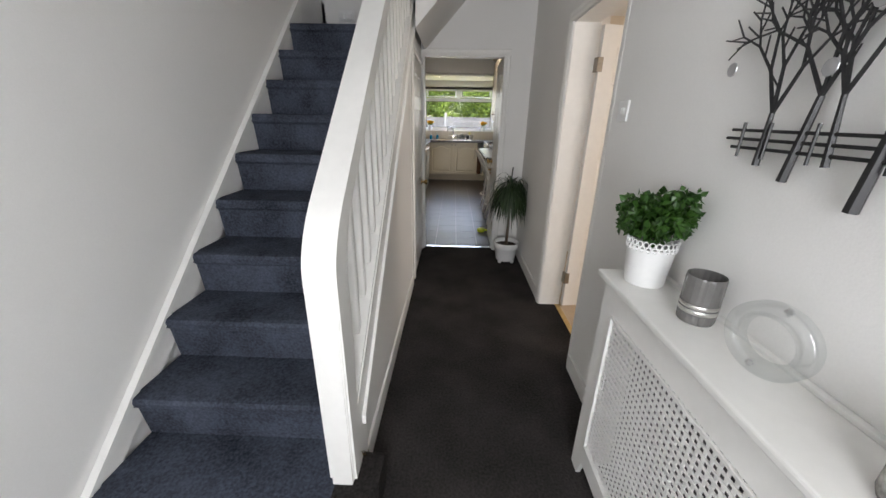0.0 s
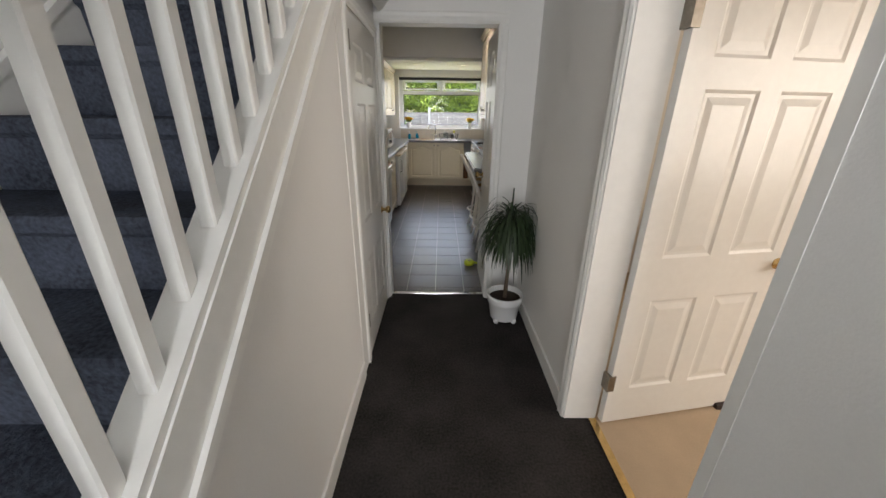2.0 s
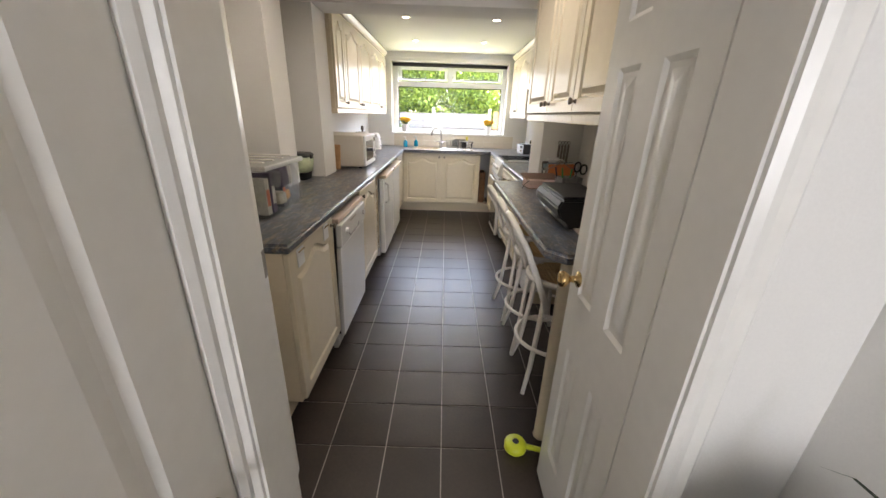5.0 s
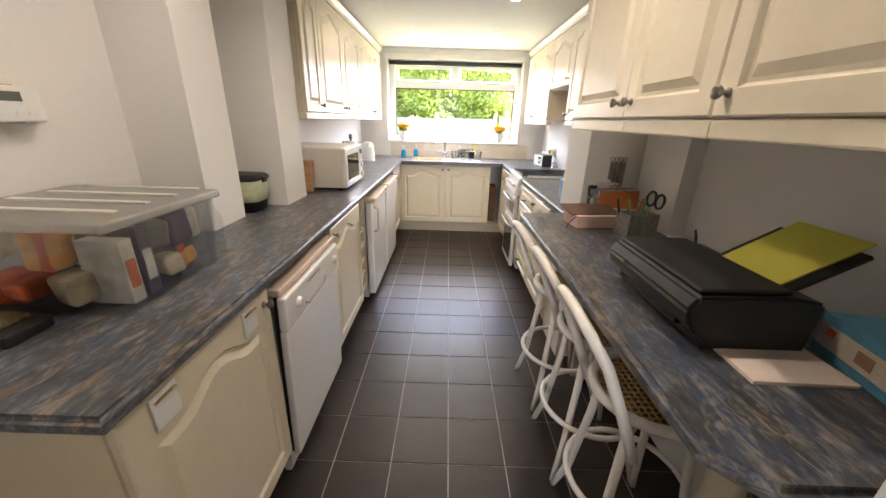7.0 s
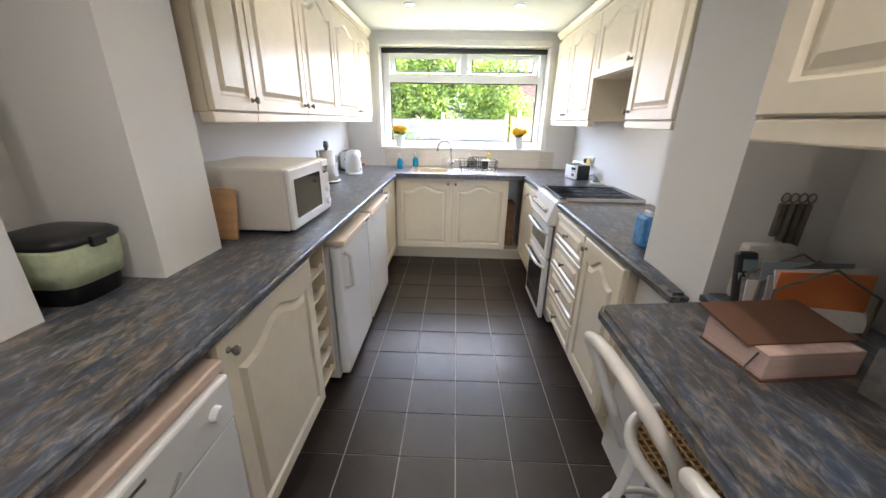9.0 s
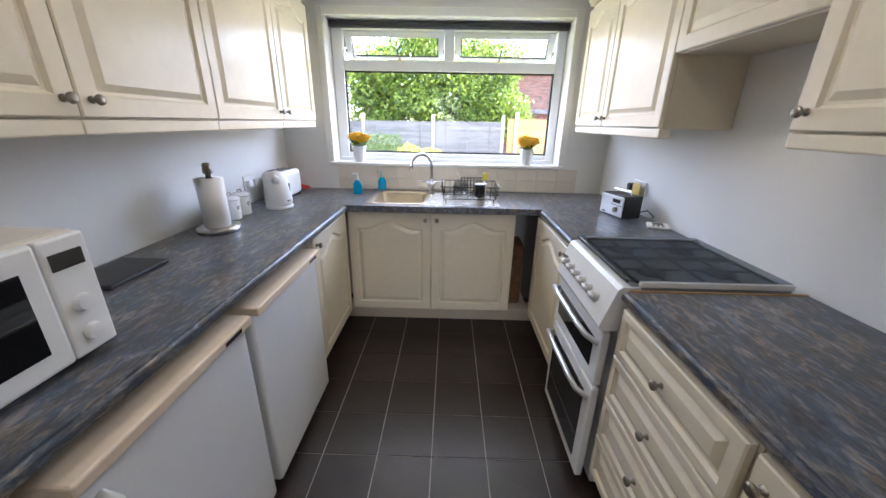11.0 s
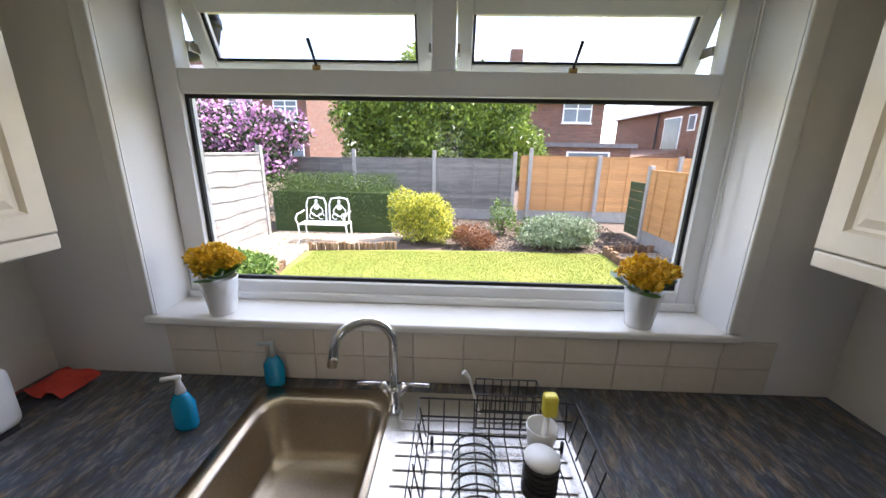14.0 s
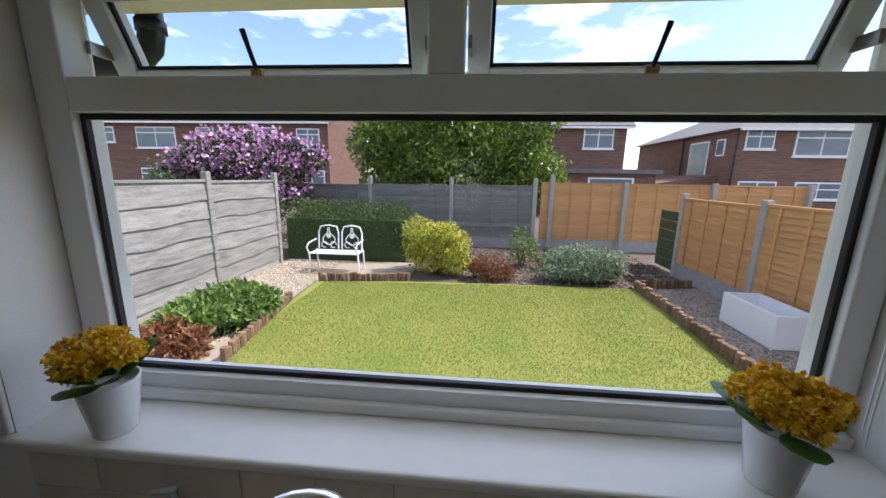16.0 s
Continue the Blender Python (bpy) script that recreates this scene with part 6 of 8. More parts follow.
storage_tub()
PAPER = mat("pale_pink_paper", (0.78, 0.66, 0.58), 0.8, var=0.03)


def bottle(name, at, prof, material, label, cap=None, seg=18):
    ob = thing(name, at, label, "bottle")
    part("bottle_body", lathe(prof, at, seg), material, ob, "", True)
    return ob


bottle("water_bottle", (-0.88, 3.79, WT), [(0.0, 0), (0.03, 0), (0.032, 0.02), (0.028, 0.05), (0.032, 0.08), (0.032, 0.13), (0.012, 0.17), (0.013, 0.19), (0.0, 0.19)], CLEARBOX, "small clear plastic water bottle")
tray = thing("food_tray", (-1.06, 3.48, WT), "black plastic food tray of dried fruit", "food tray")
part("tray", box(-1.17, -0.95, 3.19, 3.29, WT, WT + 0.03, 0.008), BLACK, tray)
part("dried_fruit", box(-1.14, -0.98, 3.205, 3.275, WT + 0.028, WT + 0.045, 0.008), mat("dried_fruit", (0.08, 0.06, 0.02), 0.5, var=0.6, scale=60, bump=1, bscale=90), tray)
solo("green_packet", box(-1.05, -0.93, 3.07, 3.14, WT, WT + 0.018, 0.008), mat("lime_packet", (0.45, 0.55, 0.1), 0.4, var=0.3, scale=30), "crumpled lime green packet on the worktop", "packet")


def thermostat():
    ob = thing("thermostat", (-1.29, 3.94, 1.42), "white room thermostat on a yellowed wall block", "thermostat")
    part("backplate", box(-1.2995, -1.277, 3.505, 3.66, 1.37, 1.475, 0.003), mat("yellowed_plastic", (0.62, 0.46, 0.2), 0.5), ob)
    part("case", box(-1.2765, -1.25, 3.535, 3.7, 1.375, 1.47, 0.006), WHITE, ob)
    part("display", box(-1.2505, -1.2485, 3.59, 3.645, 1.43, 1.455), mat("lcd_grey", (0.12, 0.13, 0.12), 0.3), ob)
    for k in range(4):
        part("button", box(-1.2505, -1.2475, 3.56 + 0.03 * k, 3.575 + 0.03 * k, 1.395, 1.404, 0.001), WHITE, ob)


thermostat()


def bar_stool(at):
    ob = thing("bar_stool", (*at, 0), "white bentwood bar stool with a cane seat", "stool", "bar stools")
    x, y = at
    P = mat("stool_white_paint", (0.78, 0.74, 0.68), 0.35, var=0.05) if "stool_white_paint" not in bpy.data.materials else bpy.data.materials["stool_white_paint"]
    cane = mat("woven_cane", (0.42, 0.24, 0.09), 0.6, scale=60, bump=0.8, bscale=150, dark=(0.1, 0.05, 0.02))
    zs = 0.645
    part("seat_rim", tube([(x + 0.165 * math.cos(a), y + 0.165 * math.sin(a), zs) for a in [6.2832 * k / 28 for k in range(28)]], 0.016, 8, closed=True), P, ob, "", True)
    seat = part("seat", lathe([(0.155, zs + 0.002), (0.08, zs - 0.004), (0.0, zs - 0.006)], (x, y, 0), 24, cap0=False, cap1=False), cane, ob, "brown woven cane seat", True)
    bm = bmesh.new()
    for k in range(-7, 8):
        u = k * 0.02
        q = math.sqrt(max(0.0, 0.15 ** 2 - u * u))
        for hx in (0, 1):
            p0, p1 = ((x + u, y - q, zs + 0.004), (x + u, y + q, zs + 0.004)) if hx else ((x - q, y + u, zs + 0.005), (x + q, y + u, zs + 0.005))
            tube([p0, p1], 0.0035, 4, bm)
    part("weave", bm, mat("cane_strand", (0.55, 0.36, 0.16), 0.55) if "cane_strand" not in bpy.data.materials else bpy.data.materials["cane_strand"], seat)
    for a in (45, 135, 225, 315):
        c, s = math.cos(radians(a)), math.sin(radians(a))
        part("leg", tube([(x + 0.135 * c, y + 0.135 * s, zs - 0.01), (x + 0.15 * c, y + 0.15 * s, 0.45), (x + 0.19 * c, y + 0.19 * s, 0.15), (x + 0.235 * c, y + 0.235 * s, 0.0)], [0.014, 0.0145, 0.014, 0.012], 8), P, ob, "", True)
    part("foot_ring", tube([(x + 0.195 * math.cos(a), y + 0.195 * math.sin(a), 0.27) for a in [6.2832 * k / 28 for k in range(28)]], 0.011, 8, closed=True), P, ob, "", True)
    pts = [(x - 0.10, y - 0.15, zs - 0.12), (x - 0.17, y - 0.165, zs + 0.05), (x - 0.235, y - 0.165, zs + 0.2), (x - 0.275, y - 0.13, zs + 0.27), (x - 0.295, y - 0.06, zs + 0.306), (x - 0.3, y, zs + 0.315), (x - 0.295, y + 0.06, zs + 0.306), (x - 0.275, y + 0.13, zs + 0.27), (x - 0.235, y + 0.165, zs + 0.2), (x - 0.17, y + 0.165, zs + 0.05), (x - 0.10, y + 0.15, zs - 0.12)]
    part("back_loop", tube(pts, 0.0155, 10), P, ob, "", True)
    return ob


st = bar_stool((0.605, 3.47))
for dx, dy, tn in ((0, 0.345, 0), (-0.01, 0.735, 4)):
    copy_thing(st, pose(0.605 + dx, 3.47 + dy, 0, 0, 0, tn))
copy_thing(st, pose(0.715, 3.04, 0, 0, 0, 80))
BZ = WT + 0.035


def printer():
    ob = thing("printer", (0.61, 3.715, BZ), "black inkjet printer with yellow paper in its tray", "printer")
    M = Matrix.Translation((0.60, 3.405, BZ)) @ Matrix.Diagonal((1, 0.87, 0.92, 1))
    body = prism([(-0.1, 0.0), (0.12, 0.0), (0.13, 0.125), (0.06, 0.14), (-0.13, 0.135), (-0.15, 0.1), (-0.135, 0.055), (-0.09, 0.03)], -0.215, 0.215, "y")
    bmesh.ops.bevel(body, geom=body.edges[:], offset=0.008, segments=2, affect="EDGES")
    bmesh.ops.transform(body, matrix=M, verts=body.verts)
    b = part("body", body, BLACK, ob)
    part("scanner_lid", box(-0.125, 0.065, -0.2, 0.2, 0.1385, 0.15, 0.005, m=M), BLACK, ob)
    part("output_slot", box(-0.128, -0.1, -0.15, 0.15, 0.035, 0.058, m=M), BLACKGLASS, b)
    part("badge", box(-0.1505, -0.144, 0.1, 0.16, 0.096, 0.104, m=M), PEWTER, b)
    T = M @ Matrix.Translation((0.105, -0.025, 0.12)) @ Matrix.Rotation(radians(57), 4, "Y")
    tr = part("paper_tray", box(-0.012, 0.0, -0.125, 0.125, 0.0, 0.17, 0.004, m=T), BLACK, ob)
    part("yellow_paper", box(-0.018, -0.013, -0.1, 0.1, 0.0, 0.2, m=T), mat("yellow_paper", (0.62, 0.58, 0.08), 0.8, var=0.03), tr, "yellow paper sheets")
    part("cable", tube([(0.1, 0.2, 0.05), (0.14, 0.27, 0.11), (0.17, 0.33, 0.14), (0.2, 0.36, 0.1), (0.21, 0.37, 0.02)], 0.004, 6, m=M), BLACK, ob)


printer()
solo("printed_paper", box(-0.097, 0.097, -0.068, 0.068, 0, 0.008, 0.001, m=Matrix.Translation((0.63, 3.185, BZ)) @ Matrix.Rotation(radians(-1), 4, "Z")), PAPER, "stack of pale printed paper on the bar", "paper")
tissue = thing("tissue_box", (0.88, 3.36, BZ), "blue and cream patterned tissue box", "tissue box")
TM = Matrix.Translation((0.8, 3.12, BZ)) @ Matrix.Rotation(radians(-12), 4, "Z")
part("carton", box(-0.06, 0.06, -0.12, 0.12, 0, 0.085, 0.002, m=TM), mat("cream_card", (0.62, 0.56, 0.46), 0.6, scale=14, dark=(0.5, 0.42, 0.32)), tissue)
part("blue_band", box(-0.061, 0.061, -0.121, 0.121, 0.066, 0.0865, 0.001, m=TM), mat("blue_card", (0.08, 0.26, 0.38), 0.6, var=0.2), tissue)
part("blue_foot", box(-0.0612, 0.0612, -0.1212, 0.1212, 0.0, 0.018, m=TM), bpy.data.materials["blue_card"], tissue)
part("red_mark", box(-0.0618, -0.06, 0.08, 0.1, 0.045, 0.06, m=TM), mat("red_print", (0.6, 0.12, 0.06), 0.6), tissue)
part("photo_mark", box(-0.0618, -0.06, -0.01, 0.025, 0.03, 0.055, m=TM), mat("brown_print", (0.3, 0.18, 0.1), 0.6), tissue)


def diary():
    ob = thing("closed_diary", (0.62, 4.3, BZ), "thick pink-edged diary under a brown clipboard", "book")
    M = Matrix.Translation((0.632, 4.185, BZ)) @ Matrix.Rotation(radians(7), 4, "Z")
    part("page_block", box(-0.1, 0.1, -0.07, 0.07, 0.004, 0.058, 0.002, m=M), mat("pink_page_edges", (0.66, 0.48, 0.42), 0.8, var=0.2, scale=4, stretch=(1, 1, 90)), ob)
    part("cover", box(-0.103, 0.103, -0.073, 0.073, 0, 0.004, m=M), mat("brown_cover", (0.16, 0.08, 0.05), 0.5), ob)
    part("front_cover", box(-0.115, 0.12, -0.04, 0.09, 0.0, 0.006, m=M @ Matrix.Translation((0, 0, 0.062)) @ Matrix.Rotation(radians(9), 4, "X")), bpy.data.materials["brown_cover"], ob)
    part("ribbon", tube([(-0.1, -0.05, 0.05), (-0.13, -0.06, 0.03), (-0.15, -0.075, 0.004)], 0.002, 5, m=M), BLACK, ob)


diary()


def pen_pot():
    ob = thing("desk_tidy", (0.76, 4.13, BZ), "wire mesh pen pot with scissors and pens", "pen pot")
    M = Matrix.Translation((0.775, 4.055, BZ)) @ Matrix.Rotation(radians(12), 4, "Z")
    G = mat("silver_mesh", (0.35, 0.34, 0.32), 0.4, 0.7, var=0.2, scale=60)
    for b in ((-0.07, -0.068, -0.045, 0.045), (0.068, 0.07, -0.045, 0.045), (-0.068, 0.068, -0.045, -0.043), (-0.068, 0.068, 0.043, 0.045), (-0.001, 0.001, -0.043, 0.043)):
        part("mesh_side", box(*b, 0.001, 0.095, m=M), G, ob)
    part("base", box(-0.07, 0.07, -0.045, 0.045, 0, 0.002, m=M), G, ob)
    for i, (c, x, y, tx, ty) in enumerate((((0.05, 0.3, 0.06), -0.03, 0.0, -0.02, 0.01), ((0.6, 0.08, 0.05), 0.01, 0.01, 0.02, 0.01), ((0.02, 0.02, 0.03), -0.05, 0.02, -0.03, 0.02), ((0.05, 0.35, 0.1), -0.015, -0.02, 0.01, -0.01))):
        part("pen", tube([(x, y, 0.004), (x + tx, y + ty, 0.15)], 0.005, 6, m=M), mat("pen_%s" % "abcd"[i], c, 0.4), ob)
    s = part("scissors", tube([(0.03, 0.0, 0.01), (0.05, 0.0, 0.12)], 0.006, 6, m=M), STEEL, ob)
    for a, c in ((0.05, 0.155), (0.095, 0.14)):
        part("finger_loop", tube([M @ Vector((a + 0.022 * math.cos(t), 0.0, c + 0.03 * math.sin(t))) for t in [6.2832 * k / 16 for k in range(16)]], 0.0055, 6, closed=True), BLACK, s)


pen_pot()


def letter_rack():
    ob = thing("letter_rack", (0.78, 4.42, BZ), "metal letter rack stuffed with papers", "letter rack")
    M = Matrix.Translation((0.80, 4.325, BZ)) @ Matrix.Rotation(radians(-10), 4, "Z")
    for k in range(3):
        part("divider", tube([(-0.1, -0.05 + 0.05 * k, 0), (-0.1, -0.05 + 0.05 * k, 0.1), (0, -0.05 + 0.05 * k, 0.16), (0.1, -0.05 + 0.05 * k, 0.1), (0.1, -0.05 + 0.05 * k, 0)], 0.0035, 6, m=M), PEWTER, ob)
    cols = [("white_paper", (0.72, 0.7, 0.66)), ("orange_card", (0.66, 0.2, 0.06)), ("grey_paper", (0.4, 0.4, 0.4)), ("cream_paper", (0.7, 0.62, 0.48)), ("blue_grey_paper", (0.25, 0.3, 0.34))]
    r = random.Random(2)
    for i in range(9):
        nm, c = cols[i % 5]
        mm = bpy.data.materials.get(nm) or mat(nm, c, 0.75, var=0.06)
        part("letter", box(-0.09, 0.09, 0, 0.004, 0, r.uniform(0.09, 0.15), m=M @ Matrix.Translation((r.uniform(-0.02, 0.02), -0.045 + 0.012 * i, 0.003)) @ Matrix.Rotation(radians(r.uniform(-14, 6)), 4, "X") @ Matrix.Rotation(radians(r.uniform(-8, 8)), 4, "Y")), mm, ob)
    part("base", box(-0.1, 0.1, -0.06, 0.07, 0, 0.003, m=M), PEWTER, ob)


letter_rack()
phone = thing("cordless_phone", (0.72, 4.47, BZ), "black cordless phone standing on the bar", "phone")
PM = Matrix.Translation((0.715, 4.385, BZ + 0.002)) @ Matrix.Rotation(radians(-14), 4, "X")
part("handset", box(-0.024, 0.024, -0.014, 0.014, 0.0, 0.15, 0.01, m=PM), BLACK, phone)
part("screen", box(-0.017, 0.017, -0.0155, -0.013, 0.1, 0.13, m=PM), mat("phone_screen", (0.25, 0.32, 0.36), 0.2), phone)
part("keypad", box(-0.017, 0.017, -0.0152, -0.013, 0.02, 0.085, m=PM), mat("grey_keys", (0.3, 0.31, 0.33), 0.5, var=0.4, scale=160), phone)
solo("white_pouch", box(0.73, 0.86, 4.435, 4.47, BZ, BZ + 0.16, 0.012), mat("white_pouch", (0.7, 0.68, 0.64), 0.6, var=0.1, scale=20, bump=0.4, bscale=30), "crumpled white paper pouch", "packet")
keys = thing("key_bunch", (0.84, 4.488, 1.22), "bunches of keys hanging on the wall", "keys")
for k in range(4):
    x = 0.82 + 0.022 * k
    part("key", box(x - 0.008, x + 0.008, 4.478, 4.489, 1.14 - 0.012 * k, 1.23, 0.003), PEWTER, keys)
    part("key_ring", tube([(x + 0.01 * math.cos(t), 4.481, 1.245 + 0.012 * math.sin(t)) for t in [6.2832 * i / 12 for i in range(12)]], 0.002, 5, closed=True), PEWTER, keys)
solo("skirt_ledge", box(0.9, 0.978, 3.8, 4.03, BZ, BZ + 0.012, 0.003), GLOSS, "white boxed pipe ledge at the wall", "trim")


# ---- kitchen: sink run ----
def sink():
    ob = thing("sink", (-0.06, 7.25, WT), "stainless steel sink with a ridged drainer", "sink")
    x0, x1, y0, y1 = -0.50, 0.385, 7.005, 7.495
    bx0, bx1, by0, by1 = -0.452, -0.127, 7.05, 7.43
    t = WT + 0.004
    bm = bmesh.new()
    def lp(a, b, c, d, z, r, n=5):
        pts = []
        for (cx, cy, s) in ((b - r, c + r, -90), (b - r, d - r, 0), (a + r, d - r, 90), (a + r, c + r, 180)):
            pts += [(cx + r * math.cos(radians(s + 90 * k / n)), cy + r * math.sin(radians(s + 90 * k / n)), z) for k in range(n + 1)]
        return pts
    rings([lp(x0, bx1 + 0.03, y0, y1, t - 0.006, 0.03), lp(x0, bx1 + 0.03, y0, y1, t, 0.03), lp(bx0 - 0.012, bx1 + 0.012, by0 - 0.012, by1 + 0.012, t, 0.06), lp(bx0, bx1, by0, by1, t - 0.012, 0.055), lp(bx0 + 0.015, bx1 - 0.015, by0 + 0.015, by1 - 0.015, t - 0.15, 0.05), lp(bx0 + 0.05, bx1 - 0.05, by0 + 0.05, by1 - 0.05, t - 0.165, 0.05)], bm, cap0=False)
    # darker, browner than the drainer: the dim cupboards' reflection is put into its colour
    part("bowl", bm, mat("bowl_steel_reflection_tint", (0.44, 0.37, 0.28), 0.28, 1.0, var=0.12, scale=6, bump=0.05, bscale=150), ob, "deep rectangular steel bowl", True)
    part("drainer", box(bx1 + 0.028, x1, y0, y1, t - 0.006, t - 0.001, 0.002), STEEL, ob)
    for k in range(9):
        y = 7.06 + 0.04 * k
        part("ridge", box(bx1 + 0.07, x1 - 0.03, y, y + 0.012, t - 0.002, t + 0.003, 0.0015), STEEL, ob)
    part("waste", lathe([(0.04, 0), (0.038, 0.004), (0.02, 0.002), (0, 0.002)], ((bx0 + bx1) / 2 + 0.06, 7.17, t - 0.164), 18), CHROME, ob, "chrome waste", True)
    part("overflow_cap", lathe([(0.022, 0), (0.02, 0.005), (0, 0.006)], (-0.055, 7.1, t - 0.001), 16), CHROME, ob, "", True)
    part("under_box", box(bx0 - 0.02, bx1 + 0.02, by0 - 0.02, by1 + 0.02, t - 0.19, t - 0.175), bpy.data.materials["bowl_steel_reflection_tint"], ob)


sink()


def tap():
    ob = thing("mixer_tap", (-0.075, 7.42, WT), "chrome swan-neck mixer tap with lever arms", "tap")
    x, y, z = -0.085, 7.42, WT + 0.004
    part("base", lathe([(0.026, 0), (0.026, 0.006), (0.018, 0.015), (0.017, 0.06), (0.014, 0.075)], (x, y, z), 18), CHROME, ob, "", True)
    pts = [(x, y, z + 0.06), (x, y, z + 0.21)] + [(x - 0.07 + 0.07 * math.cos(a), y - 0.03 * (1 - math.cos(a)), z + 0.21 + 0.075 * math.sin(a)) for a in [math.pi * k / 12 for k in range(1, 13)]] + [(x - 0.145, y - 0.066, z + 0.175)]
    part("spout", tube(pts, 0.0125, 12), CHROME, ob, "", True)
    for s in (-1, 1):
        arm = part("valve", tube([(x, y, z + 0.035), (x + s * 0.035, y - 0.005, z + 0.085)], 0.013, 10), CHROME, ob, "", True)
        part("lever", tube([(x + s * 0.033, y - 0.005, z + 0.085), (x + s * 0.1, y - 0.01, z + 0.088)], 0.0055, 8), CHROME, arm, "", True)


tap()


def dish_rack():
    ob = thing("dish_rack", (0.18, 7.2, WT), "black wire dish rack on the drainer", "dish rack")
    x0, x1, y0, y1, z = 0.0, 0.38, 7.055, 7.325, WT + 0.03
    for zz, g in ((z, 0.02), (z + 0.035, 0.0), (z + 0.085, -0.005)):
        part("rim", tube([(x0 + g, y0 + g, zz), (x1 - g, y0 + g, zz), (x1 - g, y1 - g, zz), (x0 + g, y1 - g, zz)], 0.0026, 5, closed=True), BLACK, ob)
    for k in range(10):
        x = x0 + 0.02 + (x1 - x0 - 0.04) * k / 9
        part("wire", tube([(x, y0, z + 0.085), (x, y0 + 0.015, z + 0.02), (x, y0 + 0.02, z), (x, y1 - 0.02, z), (x, y1, z + 0.085)], 0.002, 5), BLACK, ob)
    for k in range(5):
        y = y0 + 0.03 + (y1 - y0 - 0.06) * k / 4
        for x in (x0, x1):
            part("wire", tube([(x, y, z + 0.085), (x + (0.015 if x == x0 else -0.015), y, z)], 0.002, 5), BLACK, ob)
    for x in (x0 + 0.03, x1 - 0.03):
        for y in (y0 + 0.03, y1 - 0.03):
            part("leg", tube([(x, y, z), (x, y, WT + 0.004)], 0.0045, 6), BLACK, ob)
    for k in range(7):
        part("plate_loop", tube(arc((x0 + 0.13, z), 0.05, 0, 180, 10, "xz", y0 + 0.05 + 0.025 * k), 0.002, 5), BLACK, ob)
    bm = bmesh.new()
    cx0, cx1, cy0, cy1, cz = 0.14, 0.3, y1 + 0.005, y1 + 0.07, WT + 0.03
    for zz in (cz, cz + 0.05, cz + 0.1):
        tube([(cx0, cy0, zz), (cx1, cy0, zz), (cx1, cy1, zz), (cx0, cy1, zz)], 0.0022, 5, bm, closed=True)
    for k in range(8):
        x = cx0 + (cx1 - cx0) * k / 7
        for y in (cy0, cy1):
            tube([(x, y, cz), (x, y, cz + 0.1)], 0.0018, 4, bm)
    part("cutlery_caddy", bm, BLACK, ob)


dish_rack()
for k in range(6):
    solo("black_dish", lathe([(0.03, 0), (0.036, 0.002), (0.037, 0.012), (0.034, 0.013), (0.031, 0.004), (0, 0.004)], (0.26, 7.16, WT + 0.034 + 0.0135 * k), 18), mat("black_glaze", (0.02, 0.018, 0.018), 0.25) if k == 0 else bpy.data.materials["black_glaze"], "small dark dish stacked in the rack", "dish", "stack of dark dishes", True)
solo("small_dish", lathe([(0.035, 0), (0.036, 0.006), (0.0, 0.008)], (0.26, 7.16, WT + 0.034 + 0.0135 * 6), 18), WHITE, "small white dish on the stacked dishes", "dish", smooth=True)
solo("pink_cup", lathe([(0.0, 0), (0.028, 0), (0.036, 0.075), (0.033, 0.075), (0.026, 0.006), (0, 0.006)], (0.285, 7.26, WT + 0.034), 18, cap0=False, cap1=False), CERAMIC, "small white cup in the dish rack", "cup", smooth=True)
brush = thing("dish_brush", (0.3, 7.27, WT + 0.06), "washing-up brush with a yellow head", "brush")
part("handle", tube([(0.285, 7.255, WT + 0.045), (0.30, 7.275, WT + 0.13)], 0.007, 8), WHITE, brush, "", True)
part("head", box(0.286, 0.32, 7.262, 7.292, WT + 0.125, WT + 0.18, 0.008), mat("yellow_plastic", (0.7, 0.6, 0.06), 0.4), brush, "yellow brush head")
for k in range(3):
    solo("white_plate", lathe([(0.0, 0), (0.03, 0.001), (0.055, 0.008), (0.055, 0.01), (0.03, 0.004), (0, 0.003)], m=Matrix.Translation((0.13, 7.1 + 0.05 * k, WT + 0.095)) @ Matrix.Rotation(radians(82), 4, "X"), seg=20, cap0=False, cap1=False), glass_mat("clear_dish", (0.92, 0.93, 0.93), 0.05) if k == 0 else bpy.data.materials["clear_dish"], "clear saucer upright in the rack", "plate", "saucers in the rack", True)
solo("white_spoon", tube([(0.15, 7.36, WT + 0.05), (0.12, 7.37, WT + 0.15), (0.105, 7.372, WT + 0.165)], [0.004, 0.004, 0.008], 6), WHITE, "white plastic spoon in the cutlery caddy", "spoon")


